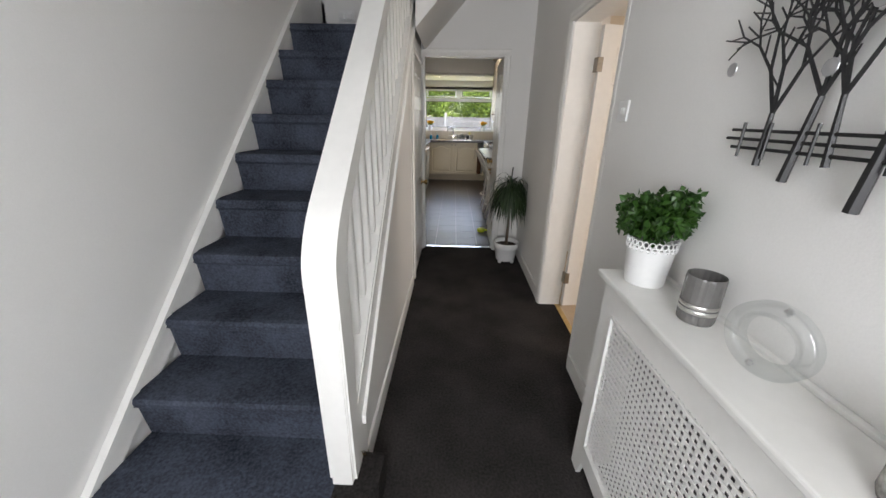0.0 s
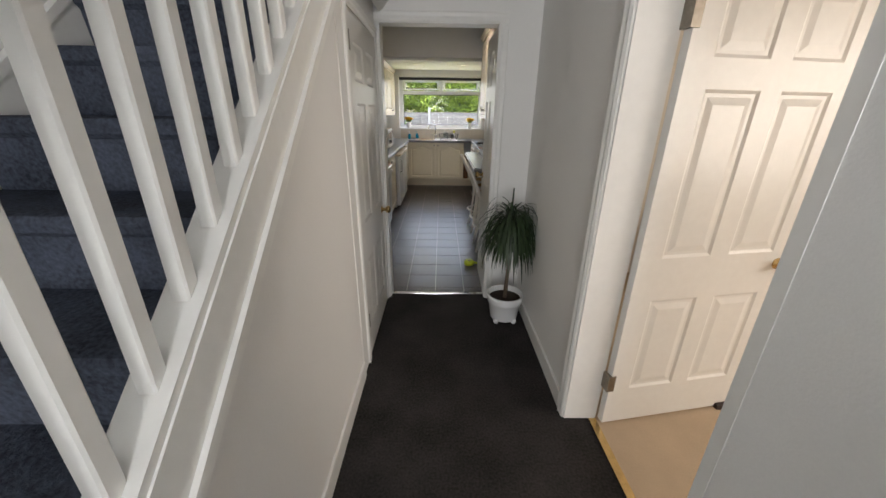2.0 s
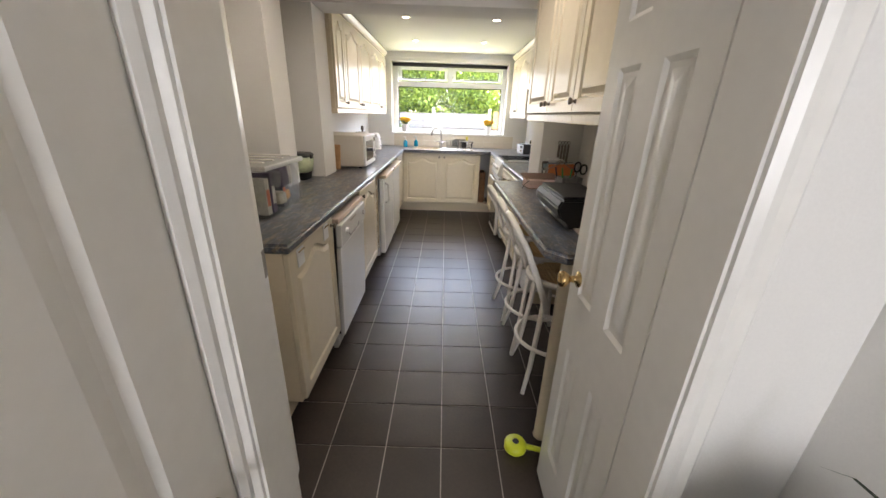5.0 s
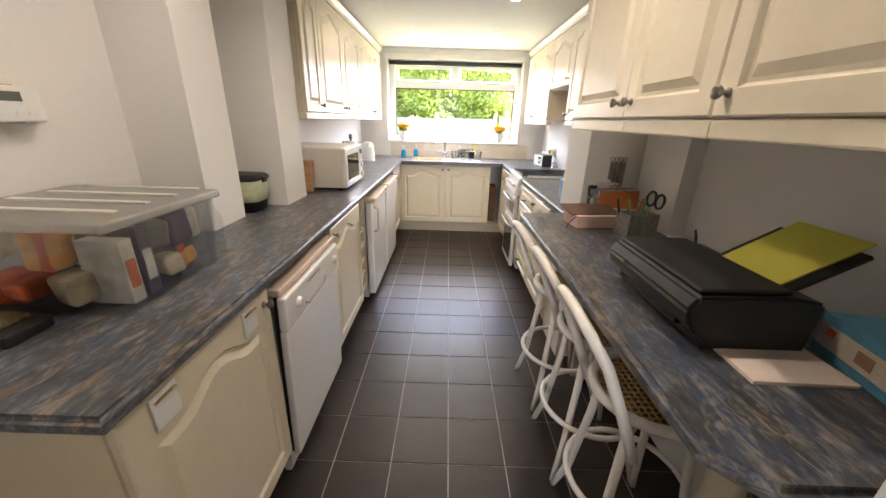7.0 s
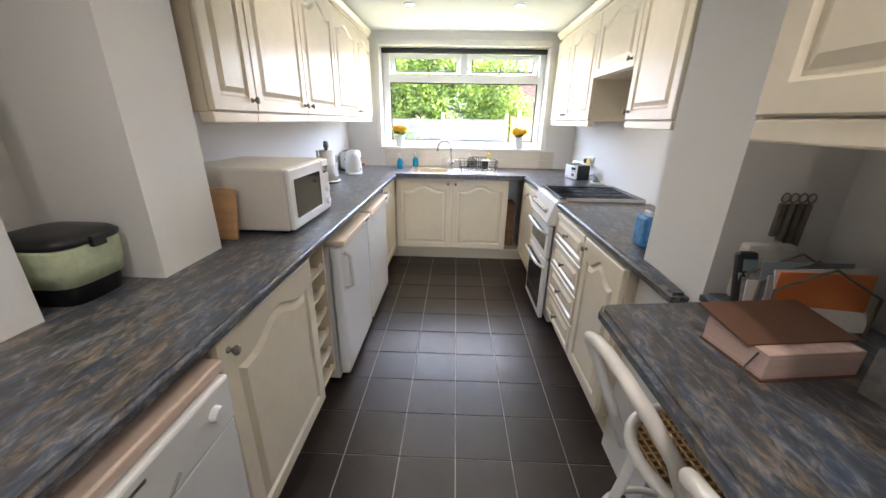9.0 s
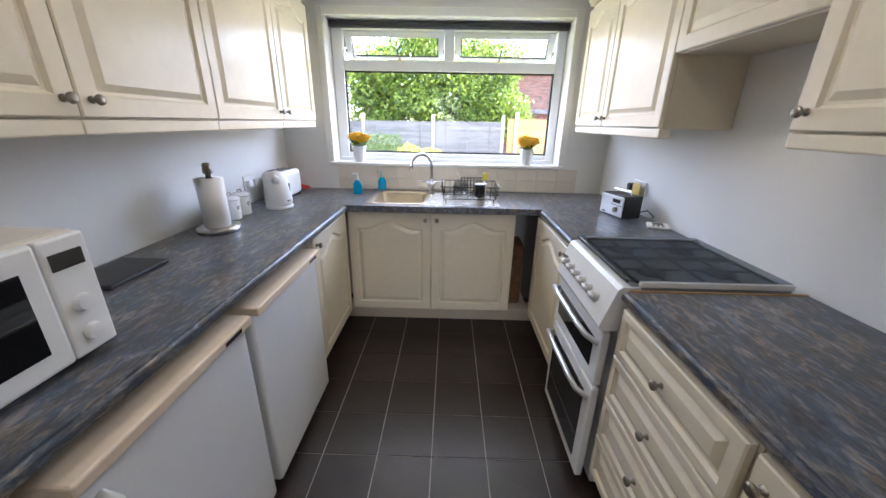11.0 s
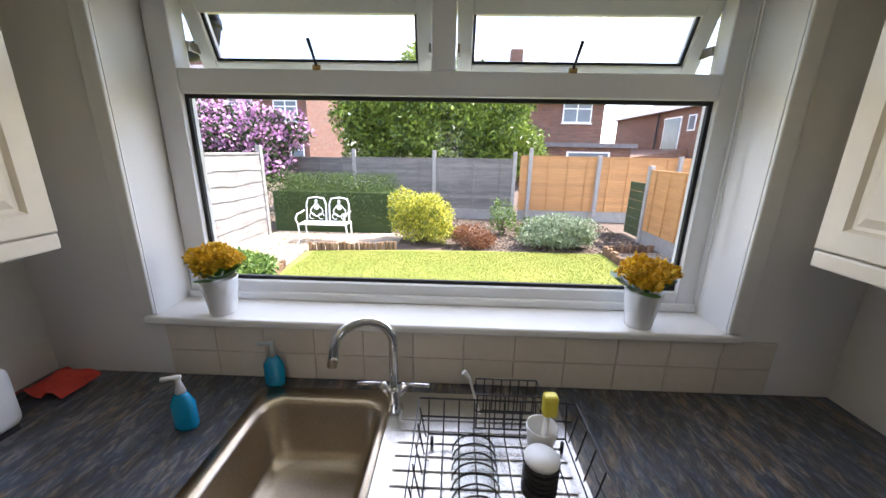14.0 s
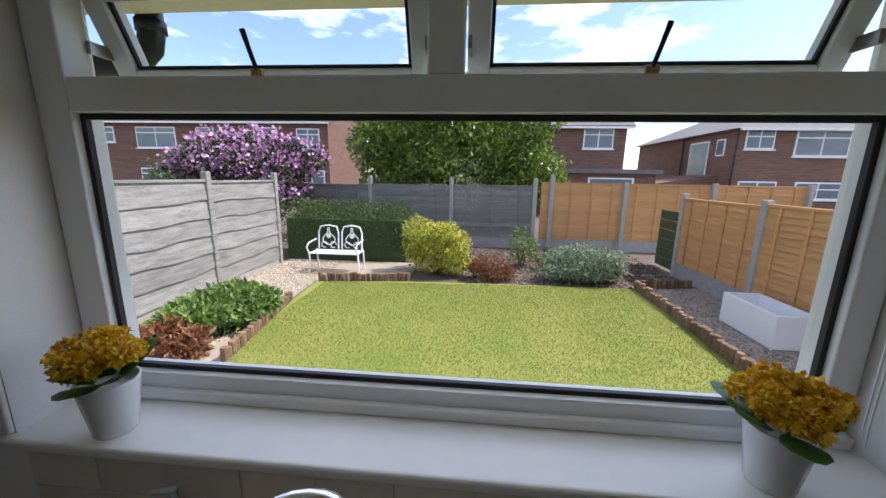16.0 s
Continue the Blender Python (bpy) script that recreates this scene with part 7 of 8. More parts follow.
def soap(at, h, label, pump):
    ob = thing("soap_bottle", at, label, "bottle")
    x, y, z = at
    B = bpy.data.materials.get("blue_liquid_soap") or mat("blue_liquid_soap", (0.0, 0.3, 0.55), 0.12, var=0.1, coat=0.4)
    body = rings([[(x + a * c, y + b * s, z + hh) for c, s in [(math.cos(6.2832 * k / 18), math.sin(6.2832 * k / 18)) for k in range(18)]] for a, b, hh in ((0.03, 0.02, 0), (0.032, 0.022, 0.01), (0.031, 0.021, h * 0.7), (0.02, 0.015, h * 0.9), (0.011, 0.011, h))])
    part("bottle_body", body, B, ob, "blue liquid soap", True)
    c = WHITE if pump else mat("clear_pump", (0.5, 0.6, 0.6), 0.2)
    part("pump", tube([(x, y, z + h), (x, y, z + h + 0.03), (x, y, z + h + 0.045)], [0.013, 0.006, 0.006], 10), c, ob, "", True)
    part("nozzle", tube([(x + 0.008, y, z + h + 0.045), (x - 0.035, y - 0.01, z + h + 0.042)], 0.006, 8), c, ob, "", True)


soap((-0.62, 7.33, WT), 0.105, "blue liquid soap bottle with a white pump", True)
soap((-0.475, 7.515, WT), 0.10, "blue hand soap bottle with a clear pump", False)


def tiled_upstand():
    ob = thing("tile_splashback", (0, KIT_END, WT), "cream wall tiles under the window", "tiles")
    tagged(ob, kind="structure")
    T = mat("cream_tile", (0.7, 0.64, 0.55), 0.25, var=0.04, rand=0.03)
    xs = [KIT_L + 0.4 + 0.155 * k for k in range(13)]
    for a, b in zip(xs, xs[1:]):
        for z0, z1 in ((WT + 0.002, WT + 0.09), (WT + 0.092, WT + 0.18)):
            part("tile", box(a + 0.001, b - 0.001, KIT_END - 0.008, KIT_END, z0, z1, 0.002), T, ob)


tiled_upstand()
YEL = leaf_mat("yellow_petal", (0.62, 0.34, 0.01), (0.85, 0.58, 0.03))
LEAF_K = leaf_mat("kalanchoe_leaf", (0.03, 0.1, 0.012), (0.09, 0.2, 0.03), 0.35)


def flower_pot(at, seed):
    ob = thing("potted_kalanchoe", at, "yellow-flowered plant in a white ceramic pot", "potted plant", "window sill plants")
    x, y, z = at
    part("pot", lathe([(0.0, 0), (0.036, 0), (0.038, 0.004), (0.053, 0.112), (0.054, 0.118), (0.05, 0.118), (0.046, 0.1), (0, 0.1)], at, 24, cap0=False, cap1=False), CERAMIC, ob, "white ceramic pot", True)
    r = random.Random(seed)
    for k in range(9):
        a = 6.28 * k / 9 + r.uniform(-0.3, 0.3)
        L = r.uniform(0.065, 0.1)
        c, s = math.cos(a), math.sin(a)
        M = Matrix.Translation((x + 0.02 * c, y + 0.02 * s, z + 0.115)) @ Matrix.Rotation(a, 4, "Z") @ Matrix.Rotation(radians(-18 + r.uniform(-15, 15)), 4, "Y")
        part("leaf", rings([[(L * u, w * v, 0.004 * math.sin(3 * u) - 0.012 * abs(v) * w * 20 * 0.1 + 0.012 * u) for v in (-1, -0.5, 0, 0.5, 1)] for u, w in ((0, 0.006), (0.25, 0.02), (0.55, 0.03), (0.8, 0.025), (1.0, 0.006))], None, M, False, False, False), LEAF_K, ob, "", True)
    blobs = [(x + 0.034 * math.cos(2.4 * k) * (0.4 + 0.1 * k), y + 0.03 * math.sin(2.4 * k) * (0.4 + 0.1 * k), z + 0.168 + r.uniform(-0.02, 0.03), 0.024, 0.024, 0.018) for k in range(16)]
    leaves("flower_head", blobs, 3600, 0.012, YEL, seed, ob, fill=0.1, aspect=0.9)


flower_pot((-0.655, 7.585, WZ0 + 0.022), 31)
flower_pot((0.645, 7.585, WZ0 + 0.022), 32)


def kettle():
    ob = thing("kettle", (-0.95, 6.83, WT), "white plastic jug kettle", "kettle")
    x, y, z = -0.985, 6.86, WT
    part("base", lathe([(0.078, 0), (0.08, 0.006), (0.078, 0.018), (0.07, 0.02)], (x, y, z), 24), WHITE, ob, "", True)
    part("jug", lathe([(0.072, 0.02), (0.078, 0.04), (0.075, 0.1), (0.066, 0.16), (0.056, 0.195), (0.045, 0.212), (0.0, 0.222)], (x, y, z), 24), WHITE, ob, "", True)
    part("spout", tube([(x + 0.02, y - 0.05, z + 0.17), (x + 0.03, y - 0.075, z + 0.2)], [0.026, 0.014], 10), WHITE, ob, "", True)
    part("handle", tube([(x - 0.03, y + 0.05, z + 0.205), (x - 0.045, y + 0.105, z + 0.195), (x - 0.05, y + 0.125, z + 0.13), (x - 0.035, y + 0.1, z + 0.065), (x - 0.02, y + 0.07, z + 0.05)], 0.013, 8), WHITE, ob, "", True)
    part("water_gauge", box(x + 0.062, x + 0.074, y + 0.0, y + 0.014, z + 0.07, z + 0.15, 0.004), mat("grey_gauge", (0.2, 0.2, 0.21), 0.3), ob, "grey water gauge")
    part("badge", box(x + 0.06, x + 0.077, y - 0.035, y + 0.0, z + 0.045, z + 0.053), PEWTER, ob)


kettle()


def toaster():
    ob = thing("toaster", (-1.07, 7.2, WT), "white two-slot toaster with a steel top", "toaster")
    M = Matrix.Translation((-1.1, 7.18, WT)) @ Matrix.Rotation(radians(-2), 4, "Z")
    b = part("body", box(-0.075, 0.075, -0.135, 0.135, 0.012, 0.185, 0.03, m=M, seg=4), WHITE, ob, "", True)
    part("top_plate", box(-0.05, 0.05, -0.11, 0.11, 0.184, 0.188, 0.002, m=M), STEEL, b)
    for u in (-0.025, 0.025):
        part("slot", box(u - 0.012, u + 0.012, -0.1, 0.1, 0.1875, 0.1895, m=M), BLACK, b)
    part("lever", box(-0.015, 0.015, -0.153, -0.134, 0.1, 0.12, 0.004, m=M), BLACK, b)
    part("foot", box(-0.06, 0.06, -0.12, 0.12, 0, 0.013, m=M), BLACK, ob)


toaster()
CLOTH = mat("red_cloth", (0.62, 0.07, 0.05), 0.9, var=0.2, scale=20)
r_ = random.Random(9)
bm_ = rings([[(-1.19 + 0.15 * u / 7, 7.40 + 0.12 * v / 5, WT + 0.004 + (0.03 * math.sin(1.3 * u) * math.cos(1.1 * v) + 0.03) * (1 - abs(u - 3.5) / 4)) for u in range(8)] for v in range(6)], None, None, False, False, False)
solo("red_cloth", bm_, CLOTH, "crumpled red cloth in the worktop corner", "cloth", smooth=True)


def paper_towel():
    ob = thing("kitchen_roll", (-1.065, 6.29, WT), "kitchen roll on a steel holder", "kitchen roll")
    x, y = -1.048, 6.36
    part("base", lathe([(0.092, 0), (0.092, 0.02), (0.087, 0.026), (0, 0.026)], (x, y, WT), 28), STEEL, ob, "steel base", True)
    part("paper", lathe([(0.056, 0.027), (0.057, 0.25), (0.02, 0.251)], (x, y, WT), 28, cap1=False), mat("kitchen_paper", (0.82, 0.81, 0.79), 0.9, var=0.03, bump=0.4, bscale=160), ob, "white quilted paper", True)
    part("pole", lathe([(0.012, 0.026), (0.012, 0.27), (0.02, 0.272), (0.02, 0.295), (0.016, 0.3), (0.02, 0.305), (0.014, 0.318), (0, 0.32)], (x, y, WT), 14), PEWTER, ob, "", True)
    bm = rings([[(x - 0.055 - 0.02 * k / 3, y - 0.02 + 0.012 * k, WT + 0.03), (x - 0.058 - 0.03 * k / 3, y - 0.02 + 0.012 * k, WT + 0.245)] for k in range(5)], None, None, False, False, False)
    part("loose_sheet", bm, bpy.data.materials["kitchen_paper"], ob)


paper_towel()


def canister(at, label):
    ob = thing("canister", at, label, "canister", "white tea canisters")
    x, y, z = at
    part("pot", lathe([(0.046, 0), (0.048, 0.004), (0.047, 0.03), (0.048, 0.034), (0.047, 0.095), (0.045, 0.1)], at, 24), CERAMIC, ob, "", True)
    lid = part("lid", lathe([(0.05, 0.1), (0.05, 0.112), (0.035, 0.12), (0, 0.124)], at, 24), CERAMIC, ob, "", True)
    part("lid_handle", tube([(x, y - 0.018, z + 0.12), (x, y - 0.014, z + 0.138), (x, y + 0.014, z + 0.138), (x, y + 0.018, z + 0.12)], 0.003, 6), STEEL, lid)
    hb = bmesh.new()
    heart = [(0.0, -0.012), (0.012, 0.002), (0.011, 0.009), (0.005, 0.011), (0.0, 0.006), (-0.005, 0.011), (-0.011, 0.009), (-0.012, 0.002)]
    prism([(y - 0.01 + u, z + 0.062 + v) for u, v in heart], x + 0.0465, x + 0.0495, "x", hb)
    part("heart", hb, mat("grey_heart", (0.35, 0.35, 0.36), 0.5) if "grey_heart" not in bpy.data.materials else bpy.data.materials["grey_heart"], ob, "small grey heart")


for x, y in ((-1.125, 6.485), (-1.115, 6.583), (-1.12, 6.69)):
    canister((x, y, WT), "white lidded canister with a grey heart")


def socket(at, w, label):
    ob = thing("power_socket", at, label, "socket")
    M = frame_of(at, Vector((0, 0, 1)).cross(Vector(w)), w)
    part("plate", box(-0.073, 0.073, -0.043, 0.043, 0, 0.009, 0.003, m=M), WHITE, ob)
    for u in (-0.035, 0.035):
        part("plug", box(u - 0.022, u + 0.022, -0.028, 0.018, 0.009, 0.035, 0.006, m=M), WHITE, ob)


socket((KIT_L + 0.001, 6.98, 1.065), (1, 0, 0), "white double socket with plugs above the worktop")
tablet = solo("tablet", box(-1.16, -0.985, 5.72, 5.96, WT, WT + 0.016, 0.005), BLACK, "black folder lying on the worktop", "folder")


def radio():
    ob = thing("radio", (1.08, 6.85, WT), "black and silver table radio with a carry handle", "radio")
    M = Matrix.Translation((1.085, 6.865, WT)) @ Matrix.Rotation(radians(-76), 4, "Z") @ Matrix.Diagonal((1.0, 1.15, 1.12, 1))
    part("case", box(-0.1, 0.1, -0.05, 0.055, 0, 0.115, 0.006, m=M), BLACK, ob)
    f = part("front", box(-0.096, 0.096, -0.056, -0.049, 0.006, 0.11, 0.003, m=M), mat("silver_plastic", (0.72, 0.73, 0.75), 0.35, 0.2), ob, "silver front panel")
    part("display", box(0.01, 0.07, -0.058, -0.055, 0.075, 0.095, m=M), BLACKGLASS, f)
    part("dial", lathe([(0.014, 0), (0.013, 0.012), (0, 0.013)], m=M @ Matrix.Translation((0.045, -0.056, 0.04)) @ Matrix.Rotation(radians(90), 4, "X"), seg=16), PEWTER, f)
    for k in range(4):
        part("button", box(0.0 + 0.024 * k, 0.018 + 0.024 * k, -0.0585, -0.055, 0.062, 0.067, m=M), PEWTER, f)
    part("badge", box(-0.07, -0.045, -0.0575, -0.055, 0.014, 0.02, m=M), BLACK, f)
    part("handle", tube([(-0.07, 0.0, 0.112), (-0.07, 0.0, 0.135), (0.07, 0.0, 0.135), (0.07, 0.0, 0.112)], 0.004, 8, m=M), CHROME, ob, "chrome carry handle")
    part("cable", tube([(0.09, 0.05, 0.03), (0.14, 0.06, 0.05), (0.16, 0.09, 0.02), (0.12, 0.11, 0.005)], 0.003, 6, m=M), BLACK, ob)


radio()
plug = thing("plug_adaptor", (1.22, 6.83, 1.08), "black plug with a yellow sticky note in a socket", "plug")
part("plate", box(KIT_R - 0.01, KIT_R, 6.9, 7.05, 1.04, 1.125, 0.003), WHITE, plug)
part("plug", box(KIT_R - 0.05, KIT_R - 0.009, 7.0, 7.05, 1.06, 1.105, 0.01), BLACK, plug)
part("yellow_note", box(KIT_R - 0.04, KIT_R - 0.037, 6.9, 6.99, 1.045, 1.115, m=I4), mat("yellow_note", (0.66, 0.5, 0.16), 0.8), plug, "yellow note")
timer = thing("kitchen_timer", (1.17, 6.55, WT), "small white digital kitchen timer", "timer")
tm = Matrix.Translation((1.165, 6.59, WT)) @ Matrix.Rotation(radians(72), 4, "Z") @ Matrix.Rotation(radians(-14), 4, "Y") @ Matrix.Scale(0.85, 4)
part("case", box(-0.035, 0.03, -0.06, 0.06, 0.008, 0.024, 0.005, m=tm), WHITE, timer)
part("display", box(-0.005, 0.02, -0.03, 0.03, 0.0235, 0.0255, m=tm), mat("lcd_dark", (0.06, 0.07, 0.07), 0.2), timer)
for k in range(3):
    part("button", box(-0.025, -0.013, -0.035 + 0.026 * k, -0.018 + 0.026 * k, 0.0235, 0.027, 0.001, m=tm), BLACK, timer)
blu = thing("spray_bottle", (0.77, 5.05, WT), "blue and white cleaning packet beside the pier", "bottle")
part("packet", box(0.735, 0.79, 4.94, 5.03, WT, WT + 0.13, 0.012), mat("blue_packet", (0.05, 0.22, 0.5), 0.35, var=0.5, scale=25), blu)
part("tissue", box(0.755, 0.77, 4.96, 5.01, WT + 0.128, WT + 0.15, 0.004), WHITE, blu)
bag = solo("paper_bag", box(0.515, 0.61, 7.16, 7.4, 0.15, 0.62, 0.02), mat("brown_paper", (0.2, 0.1, 0.05), 0.8, var=0.4, scale=14, bump=0.6, bscale=30), "crumpled brown paper bag in the open gap", "bag")
setting("gap_shelf", box(0.50, 0.655, 7.06, 7.5, 0.13, 0.15), CARCASS, "cream shelf at the foot of the gap", "plinth")
yel = thing("yellow_brush", (0.36, 3.46, 0), "bright yellow-green plastic brush lying on the floor", "brush")
NEON = mat("neon_plastic", (0.55, 0.62, 0.03), 0.4)
part("brush_head", rings([[(0.335 + 0.05 * a * math.cos(6.2832 * k / 16), 3.46 + 0.05 * a * math.sin(6.2832 * k / 16), z) for k in range(16)] for a, z in ((0.85, 0.002), (1.0, 0.012), (1.0, 0.035), (0.8, 0.048))]), NEON, yel, "", True)
part("brush_handle", tube([(0.38, 3.45, 0.03), (0.46, 3.43, 0.028), (0.56, 3.40, 0.02)], [0.012, 0.011, 0.013], 8), NEON, yel, "", True)
part("hole", lathe([(0.015, 0.0485), (0.0, 0.0487)], (0.335, 3.46, 0), 12, cap0=False, cap1=False), BLACK, yel)


# ---- hall: loose things ----
def dracaena():
    ob = thing("dracaena", (0.52, 2.47, 0), "potted dracaena with arching narrow leaves", "potted plant")
    x, y = 0.52, 2.46
    pot = part("pot", lathe([(0.0, 0.02), (0.095, 0.02), (0.1, 0.03), (0.118, 0.15), (0.126, 0.155), (0.126, 0.175), (0.133, 0.2), (0.133, 0.215), (0.123, 0.215), (0.115, 0.17), (0.0, 0.17)], (x, y, 0), 28, cap0=False, cap1=False), CERAMIC, ob, "white glazed pot with a banded rim", True)
    for k in range(4):
        a = radians(45 + 90 * k)
        part("foot", lathe([(0.016, 0), (0.022, 0.012), (0.02, 0.035), (0.0, 0.036)], (x + 0.09 * math.cos(a), y + 0.09 * math.sin(a), 0), 10), CERAMIC, pot, "", True)
    part("soil", lathe([(0.115, 0.178), (0.0, 0.182)], (x, y, 0), 20, cap0=False, cap1=False), mat("potting_soil", (0.035, 0.02, 0.012), 0.95, var=0.5, scale=60, bump=1, bscale=120), ob)
    part("trunk", tube([(x, y, 0.17), (x + 0.005, y, 0.4), (x - 0.005, y + 0.005, 0.74)], [0.016, 0.013, 0.012], 8), BARK, ob, "", True)
    r = random.Random(7)
    bm = bmesh.new()
    for i in range(420):
        a = r.uniform(0, 6.283)
        el = radians(r.uniform(5, 86))
        L = r.uniform(0.26, 0.4)
        p = Vector((x, y, 0.62 + 0.17 * r.random()))
        d = Vector((math.cos(a) * math.cos(el), math.sin(a) * math.cos(el), math.sin(el)))
        side = Vector((-math.sin(a), math.cos(a), 0))
        rows, w0 = [], r.uniform(0.0035, 0.006)
        n = 7
        for k in range(n + 1):
            w = w0 * (0.6 + 1.2 * k / n) if k < n // 2 else w0 * 1.3 * (1 - (k / n) ** 3) + 0.0006
            q = p.copy()
            if q.x > 0.662:
                q.x = 0.662
            if q.y > 2.765:
                q.y = 2.765
            rows.append([q - side * w, q + side * w])
            p = p + d * (L / n)
            d = (d + Vector((0, 0, -r.uniform(0.42, 0.75)))).normalized()
        rings(rows, bm, None, False, False, False)
    part("leaves", bm, leaf_mat("dracaena_leaf", (0.014, 0.03, 0.012), (0.045, 0.08, 0.03), 0.4), ob, "dark green strap leaves")


dracaena()
TOPZ = 0.92


def leafy_pot():
    x, y, z = 0.585, 0.035, TOPZ
    ob = thing("potted_plant", (x, y, z), "leafy green plant in a white pierced metal pot", "potted plant")
    part("pot", lathe([(0.0, 0), (0.058, 0), (0.06, 0.005), (0.07, 0.12), (0.072, 0.125), (0.07, 0.13), (0.066, 0.12), (0.0, 0.11)], (x, y, z), 28, cap0=False, cap1=False), WHITE, ob, "", True)
    bm = bmesh.new()
    for k in range(26):
        a = 6.2832 * k / 26
        for j in range(2):
            c = Vector((x + (0.0712 + 0.001 * j) * math.cos(a + 0.12 * j), y + (0.0712 + 0.001 * j) * math.sin(a + 0.12 * j), z + 0.128 + 0.017 * j))
            tube([c + Vector((-math.sin(a) * 0.008 * math.cos(t), math.cos(a) * 0.008 * math.cos(t), 0.009 * math.sin(t))) for t in [6.2832 * q / 8 for q in range(8)]], 0.0022, 4, bm, closed=True)
    part("lace_rim", bm, WHITE, ob, "white pierced lace rim")
    lm = leaf_mat("green_pot_leaf", (0.012, 0.05, 0.006), (0.05, 0.13, 0.02), 0.35)
    blobs = [(x, y, z + 0.22, 0.085, 0.085, 0.07), (x - 0.03, y + 0.06, z + 0.2, 0.05, 0.05, 0.05), (x + 0.02, y - 0.05, z + 0.24, 0.05, 0.05, 0.05), (x - 0.06, y + 0.02, z + 0.24, 0.05, 0.05, 0.04), (x + 0.0, y - 0.09, z + 0.3, 0.035, 0.04, 0.02), (x - 0.02, y - 0.10, z + 0.23, 0.035, 0.03, 0.02)]
    leaves("foliage", blobs, 1700, 0.024, lm, 41, ob, fill=0.5, droop=0.5, aspect=0.85)
    for k in range(8):
        a = 6.28 * k / 8
        part("stem", tube([(x, y, z + 0.11), (x + 0.03 * math.cos(a), y + 0.03 * math.sin(a), z + 0.17), (x + 0.06 * math.cos(a), y + 0.06 * math.sin(a), z + 0.23)], 0.0025, 5), LEAF_K, ob)


leafy_pot()


def candle():
    x, y, z = 0.605, -0.20, TOPZ
    ob = thing("candle_jar", (x, y, z), "ribbed grey glass candle jar with a silver band", "candle")
    prof = lambda k: 0.044 + 0.0012 * (k % 2)
    n = 40
    part("jar", rings([[(x + prof(k) * s * math.cos(6.2832 * k / n), y + prof(k) * s * math.sin(6.2832 * k / n), z + h) for k in range(n)] for s, h in ((0.93, 0), (0.97, 0.006), (1, 0.03), (1, 0.125), (0.97, 0.13), (0.92, 0.128), (0.92, 0.1))], None, None, True, True), mat("grey_ribbed_glass", (0.14, 0.135, 0.13), 0.22, var=0.1), ob)
    part("band", lathe([(0.0455, 0.03), (0.0465, 0.033), (0.0465, 0.038), (0.0455, 0.041)], (x, y, z), 32, cap0=False, cap1=False), STEEL, ob, "silver band", True)
    part("band", lathe([(0.0455, 0.046), (0.0465, 0.049), (0.0465, 0.053), (0.0455, 0.056)], (x, y, z), 32, cap0=False, cap1=False), STEEL, ob, "silver band", True)


candle()


def crystal_ring():
    x, y, z = 0.60, -0.415, TOPZ
    ob = thing("glass_ring", (x, y, z), "clear glass ring ornament with faceted crystals", "ornament")
    G = glass_mat("clear_crystal", (0.95, 0.96, 0.96), 0.04, 0.16)
    M = Matrix.Translation((x, y, z + 0.082)) @ Matrix.Rotation(radians(18), 4, "Z") @ Matrix.Scale(0.82, 4)
    n = 48
    loops = [[((0.0) + dx, r * math.cos(6.2832 * k / n), r * math.sin(6.2832 * k / n)) for k in range(n)] for dx, r in ((-0.017, 0.062), (-0.019, 0.066), (-0.019, 0.094), (-0.015, 0.1), (0.015, 0.1), (0.019, 0.094), (0.019, 0.066), (0.017, 0.062), (-0.017, 0.062))]
    part("ring", rings(loops, None, M, False, False), G, ob, "", True)
    for a in (100, -75):
        part("crystal", lathe([(0.0, -0.012), (0.011, 0), (0.006, 0.01), (0, 0.01)], m=M @ Matrix.Translation((0, 0.088 * math.cos(radians(a)), 0.088 * math.sin(radians(a)))), seg=6), CHROME, ob)


crystal_ring()
ov = thing("patterned_vase", (0.585, -0.68, TOPZ), "black and silver marbled glass holder", "vase")
part("vase", lathe([(0.0, 0), (0.045, 0), (0.048, 0.01), (0.048, 0.11), (0.045, 0.113), (0.044, 0.02), (0, 0.02)], (0.60, -0.70, TOPZ), 28, cap0=False, cap1=False), mat("marbled_glass", (0.6, 0.58, 0.55), 0.2, scale=24, dark=(0.02, 0.02, 0.02)), ov, "", True)
part("candle", lathe([(0.038, 0.02), (0.038, 0.095), (0, 0.097)], (0.60, -0.70, TOPZ), 20), mat("brown_wax", (0.2, 0.1, 0.05), 0.5), ov, "", True)


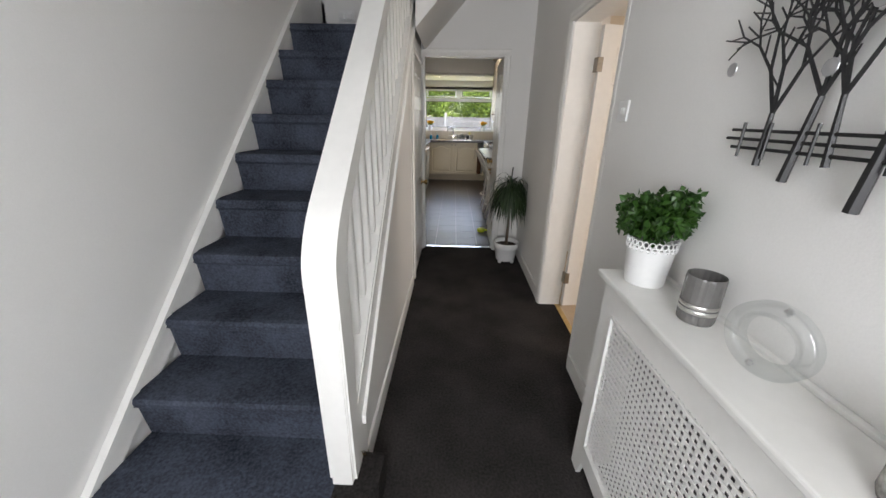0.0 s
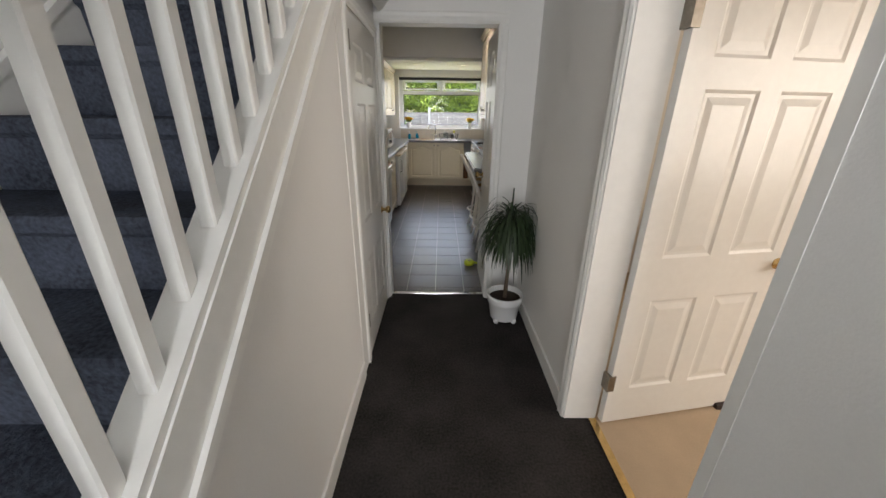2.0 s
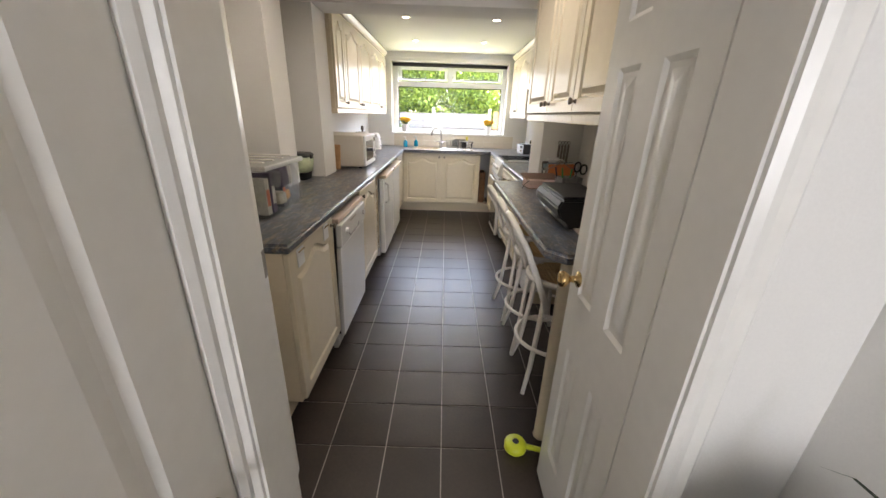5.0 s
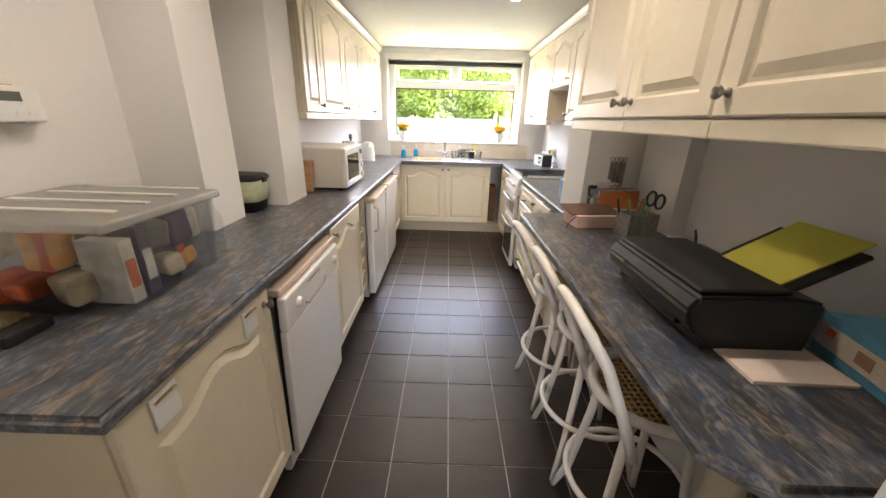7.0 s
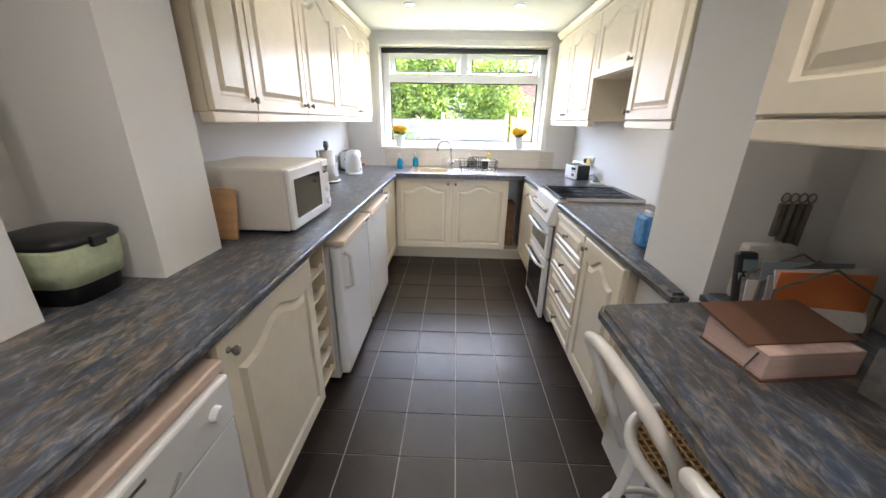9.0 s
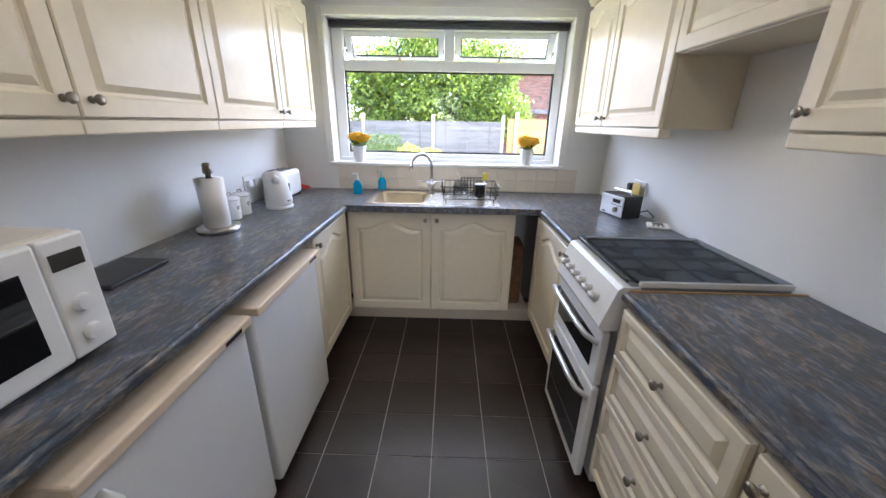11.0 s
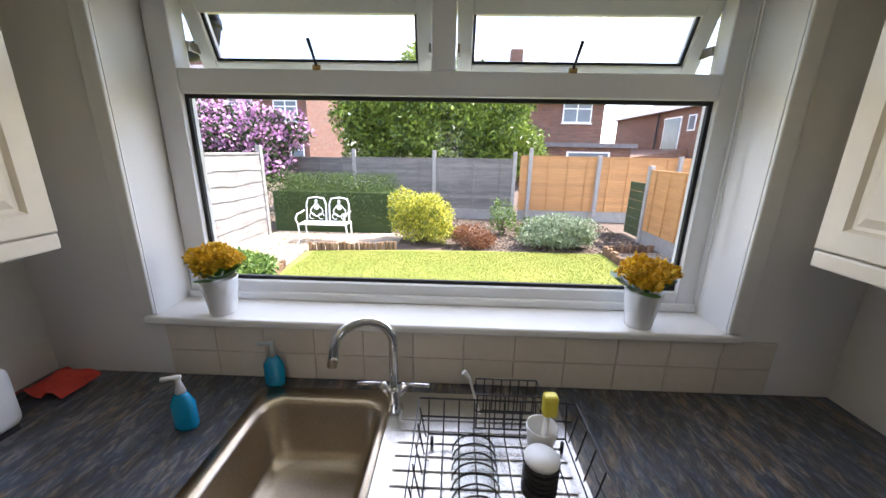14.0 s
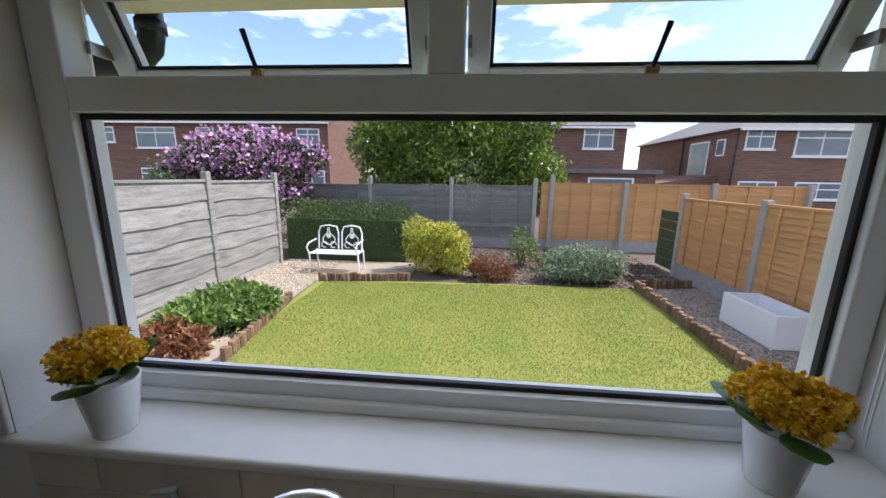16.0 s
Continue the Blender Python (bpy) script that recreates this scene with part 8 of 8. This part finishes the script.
def tree_art():
    """Black metal wall sculpture of bare trees and a rail fence."""
    ob = thing("metal_wall_art", (0.66, -0.4, 1.6), "black metal wall sculpture of bare winter trees", "wall art")
    X = HALL_R - 0.025
    r = random.Random(12)
    IRON = mat("black_iron", (0.012, 0.012, 0.013), 0.45, var=0.3, scale=40)
    for k, z in enumerate((1.402, 1.382, 1.362)):
        part("rail", tube([(X, -0.075 + 0.012 * (k == 1) - 0.01 * (k == 2), z), (X, -1.02, z - 0.004)], 0.004, 6), IRON, ob)
    for y in (-0.115, -0.19, -0.30, -0.44, -0.56, -0.7, -0.83, -0.95):
        part("fence_stake", tube([(X - 0.004, y, 1.34), (X - 0.004, y, 1.42)], 0.0035, 6), IRON, ob)
    buds = []
    for y, z0, zf, sc in ((-0.175, 1.325, 1.44, 0.8), (-0.255, 1.30, 1.47, 1.0), (-0.335, 1.34, 1.47, 0.75), (-0.41, 1.27, 1.5, 1.25), (-0.56, 1.3, 1.5, 1.0), (-0.72, 1.28, 1.49, 1.1), (-0.87, 1.31, 1.47, 0.9)):
        lean = r.uniform(-0.03, 0.03)
        t = part("trunk", tube([(X, y, z0), (X, y + lean * 0.5, (z0 + zf) / 2), (X, y + lean, zf)], [0.0095 * sc, 0.008 * sc, 0.0065 * sc], 6), IRON, ob)

        def grow(p, a, L, d, rad):
            e = (p[0], p[1] + L * math.sin(a), p[2] + L * math.cos(a))
            part("branch", tube([p, e], [rad, rad * 0.8], 5), IRON, t)
            if d == 0:
                buds.append(e)
                return
            for s in (-1, 1):
                grow(e, a + s * r.uniform(0.25, 0.6), L * r.uniform(0.6, 0.92), d - 1, max(0.0022, rad * 0.75))
            if r.random() < 0.6:
                m = (p[0], p[1] + 0.55 * L * math.sin(a), p[2] + 0.55 * L * math.cos(a))
                grow(m, a + r.choice((-1, 1)) * 0.7, L * 0.6, 0, 0.0022)

        for a in (-0.45, 0.1, 0.5):
            grow((X, y + lean, zf), a + r.uniform(-0.12, 0.12), 0.115 * sc * r.uniform(0.85, 1.15), 3, 0.0045)
    LF = mat("silver_leaf", (0.4, 0.4, 0.41), 0.35, 0.5)
    for i, (y, z) in enumerate(((-0.02, 1.545), (-0.14, 1.69), (-0.28, 1.52), (-0.33, 1.62), (-0.5, 1.6), (-0.7, 1.56))):
        part("leaf_disc", lathe([(0.0, -0.002), (0.016, -0.001), (0.017, 0.001), (0.0, 0.003)], m=Matrix.Translation((X - 0.006, y, z)) @ Matrix.Rotation(radians(90), 4, "Y"), seg=10), LF, ob, "small silver leaf")


tree_art()
ds = thing("door_wedge", (1.55, 1.55, 0.002), "dark brown door wedge on the carpet", "door stop")
part("wedge", box(1.5, 1.62, 1.58, 1.615, 0.002, 0.03, 0.004), mat("dark_rubber", (0.05, 0.035, 0.03), 0.7), ds)
sofa = thing("sofa", (2.6, 2.5, 0), "cream upholstered sofa end in the front room", "sofa")
SF = mat("cream_fabric", (0.6, 0.5, 0.38), 0.9, var=0.08, bump=0.4, bscale=150)
part("base", box(2.1, 3.6, 2.2, 3.1, 0.06, 0.4, 0.05), SF, sofa)
part("arm", box(2.0, 2.2, 2.2, 3.1, 0.06, 0.6, 0.06), SF, sofa)
part("back", box(2.1, 3.6, 2.9, 3.2, 0.3, 0.85, 0.06), SF, sofa)
for x in (2.05, 3.5):
    for y in (2.25, 3.0):
        part("leg", box(x, x + 0.05, y, y + 0.05, 0, 0.062), BARK, sofa)
socket((-1.10, HALL_END - 0.001, 2.30), (0, -1, 0), "white socket on the landing wall")

# the hall, the stairs and the front room stand half a metre behind the lines they are drawn on
HALL_THINGS = ("floor_hall floor_front_room wall_stairs wall_hall_front wall_hall_east wall_hall_north wall_upper_landing ceiling_hall ceiling_upper wall_upper_front "
               "bulkhead wall_front_room ceiling_front_room door_frame_1 door_frame_2 door_frame_3 door_front_room door_cupboard staircase balustrade wall_spandrel "
               "wall_under_stairs wall_cupboard baseboard_1 baseboard_2 baseboard_3 baseboard_4 baseboard_5 threshold_strip threshold_strip.001 radiator_cover "
               "light_switch dracaena potted_plant candle_jar glass_ring patterned_vase metal_wall_art door_wedge sofa power_socket.001 yellow_brush").split()
for nm in HALL_THINGS:
    bpy.data.objects[nm].location.y -= 0.5
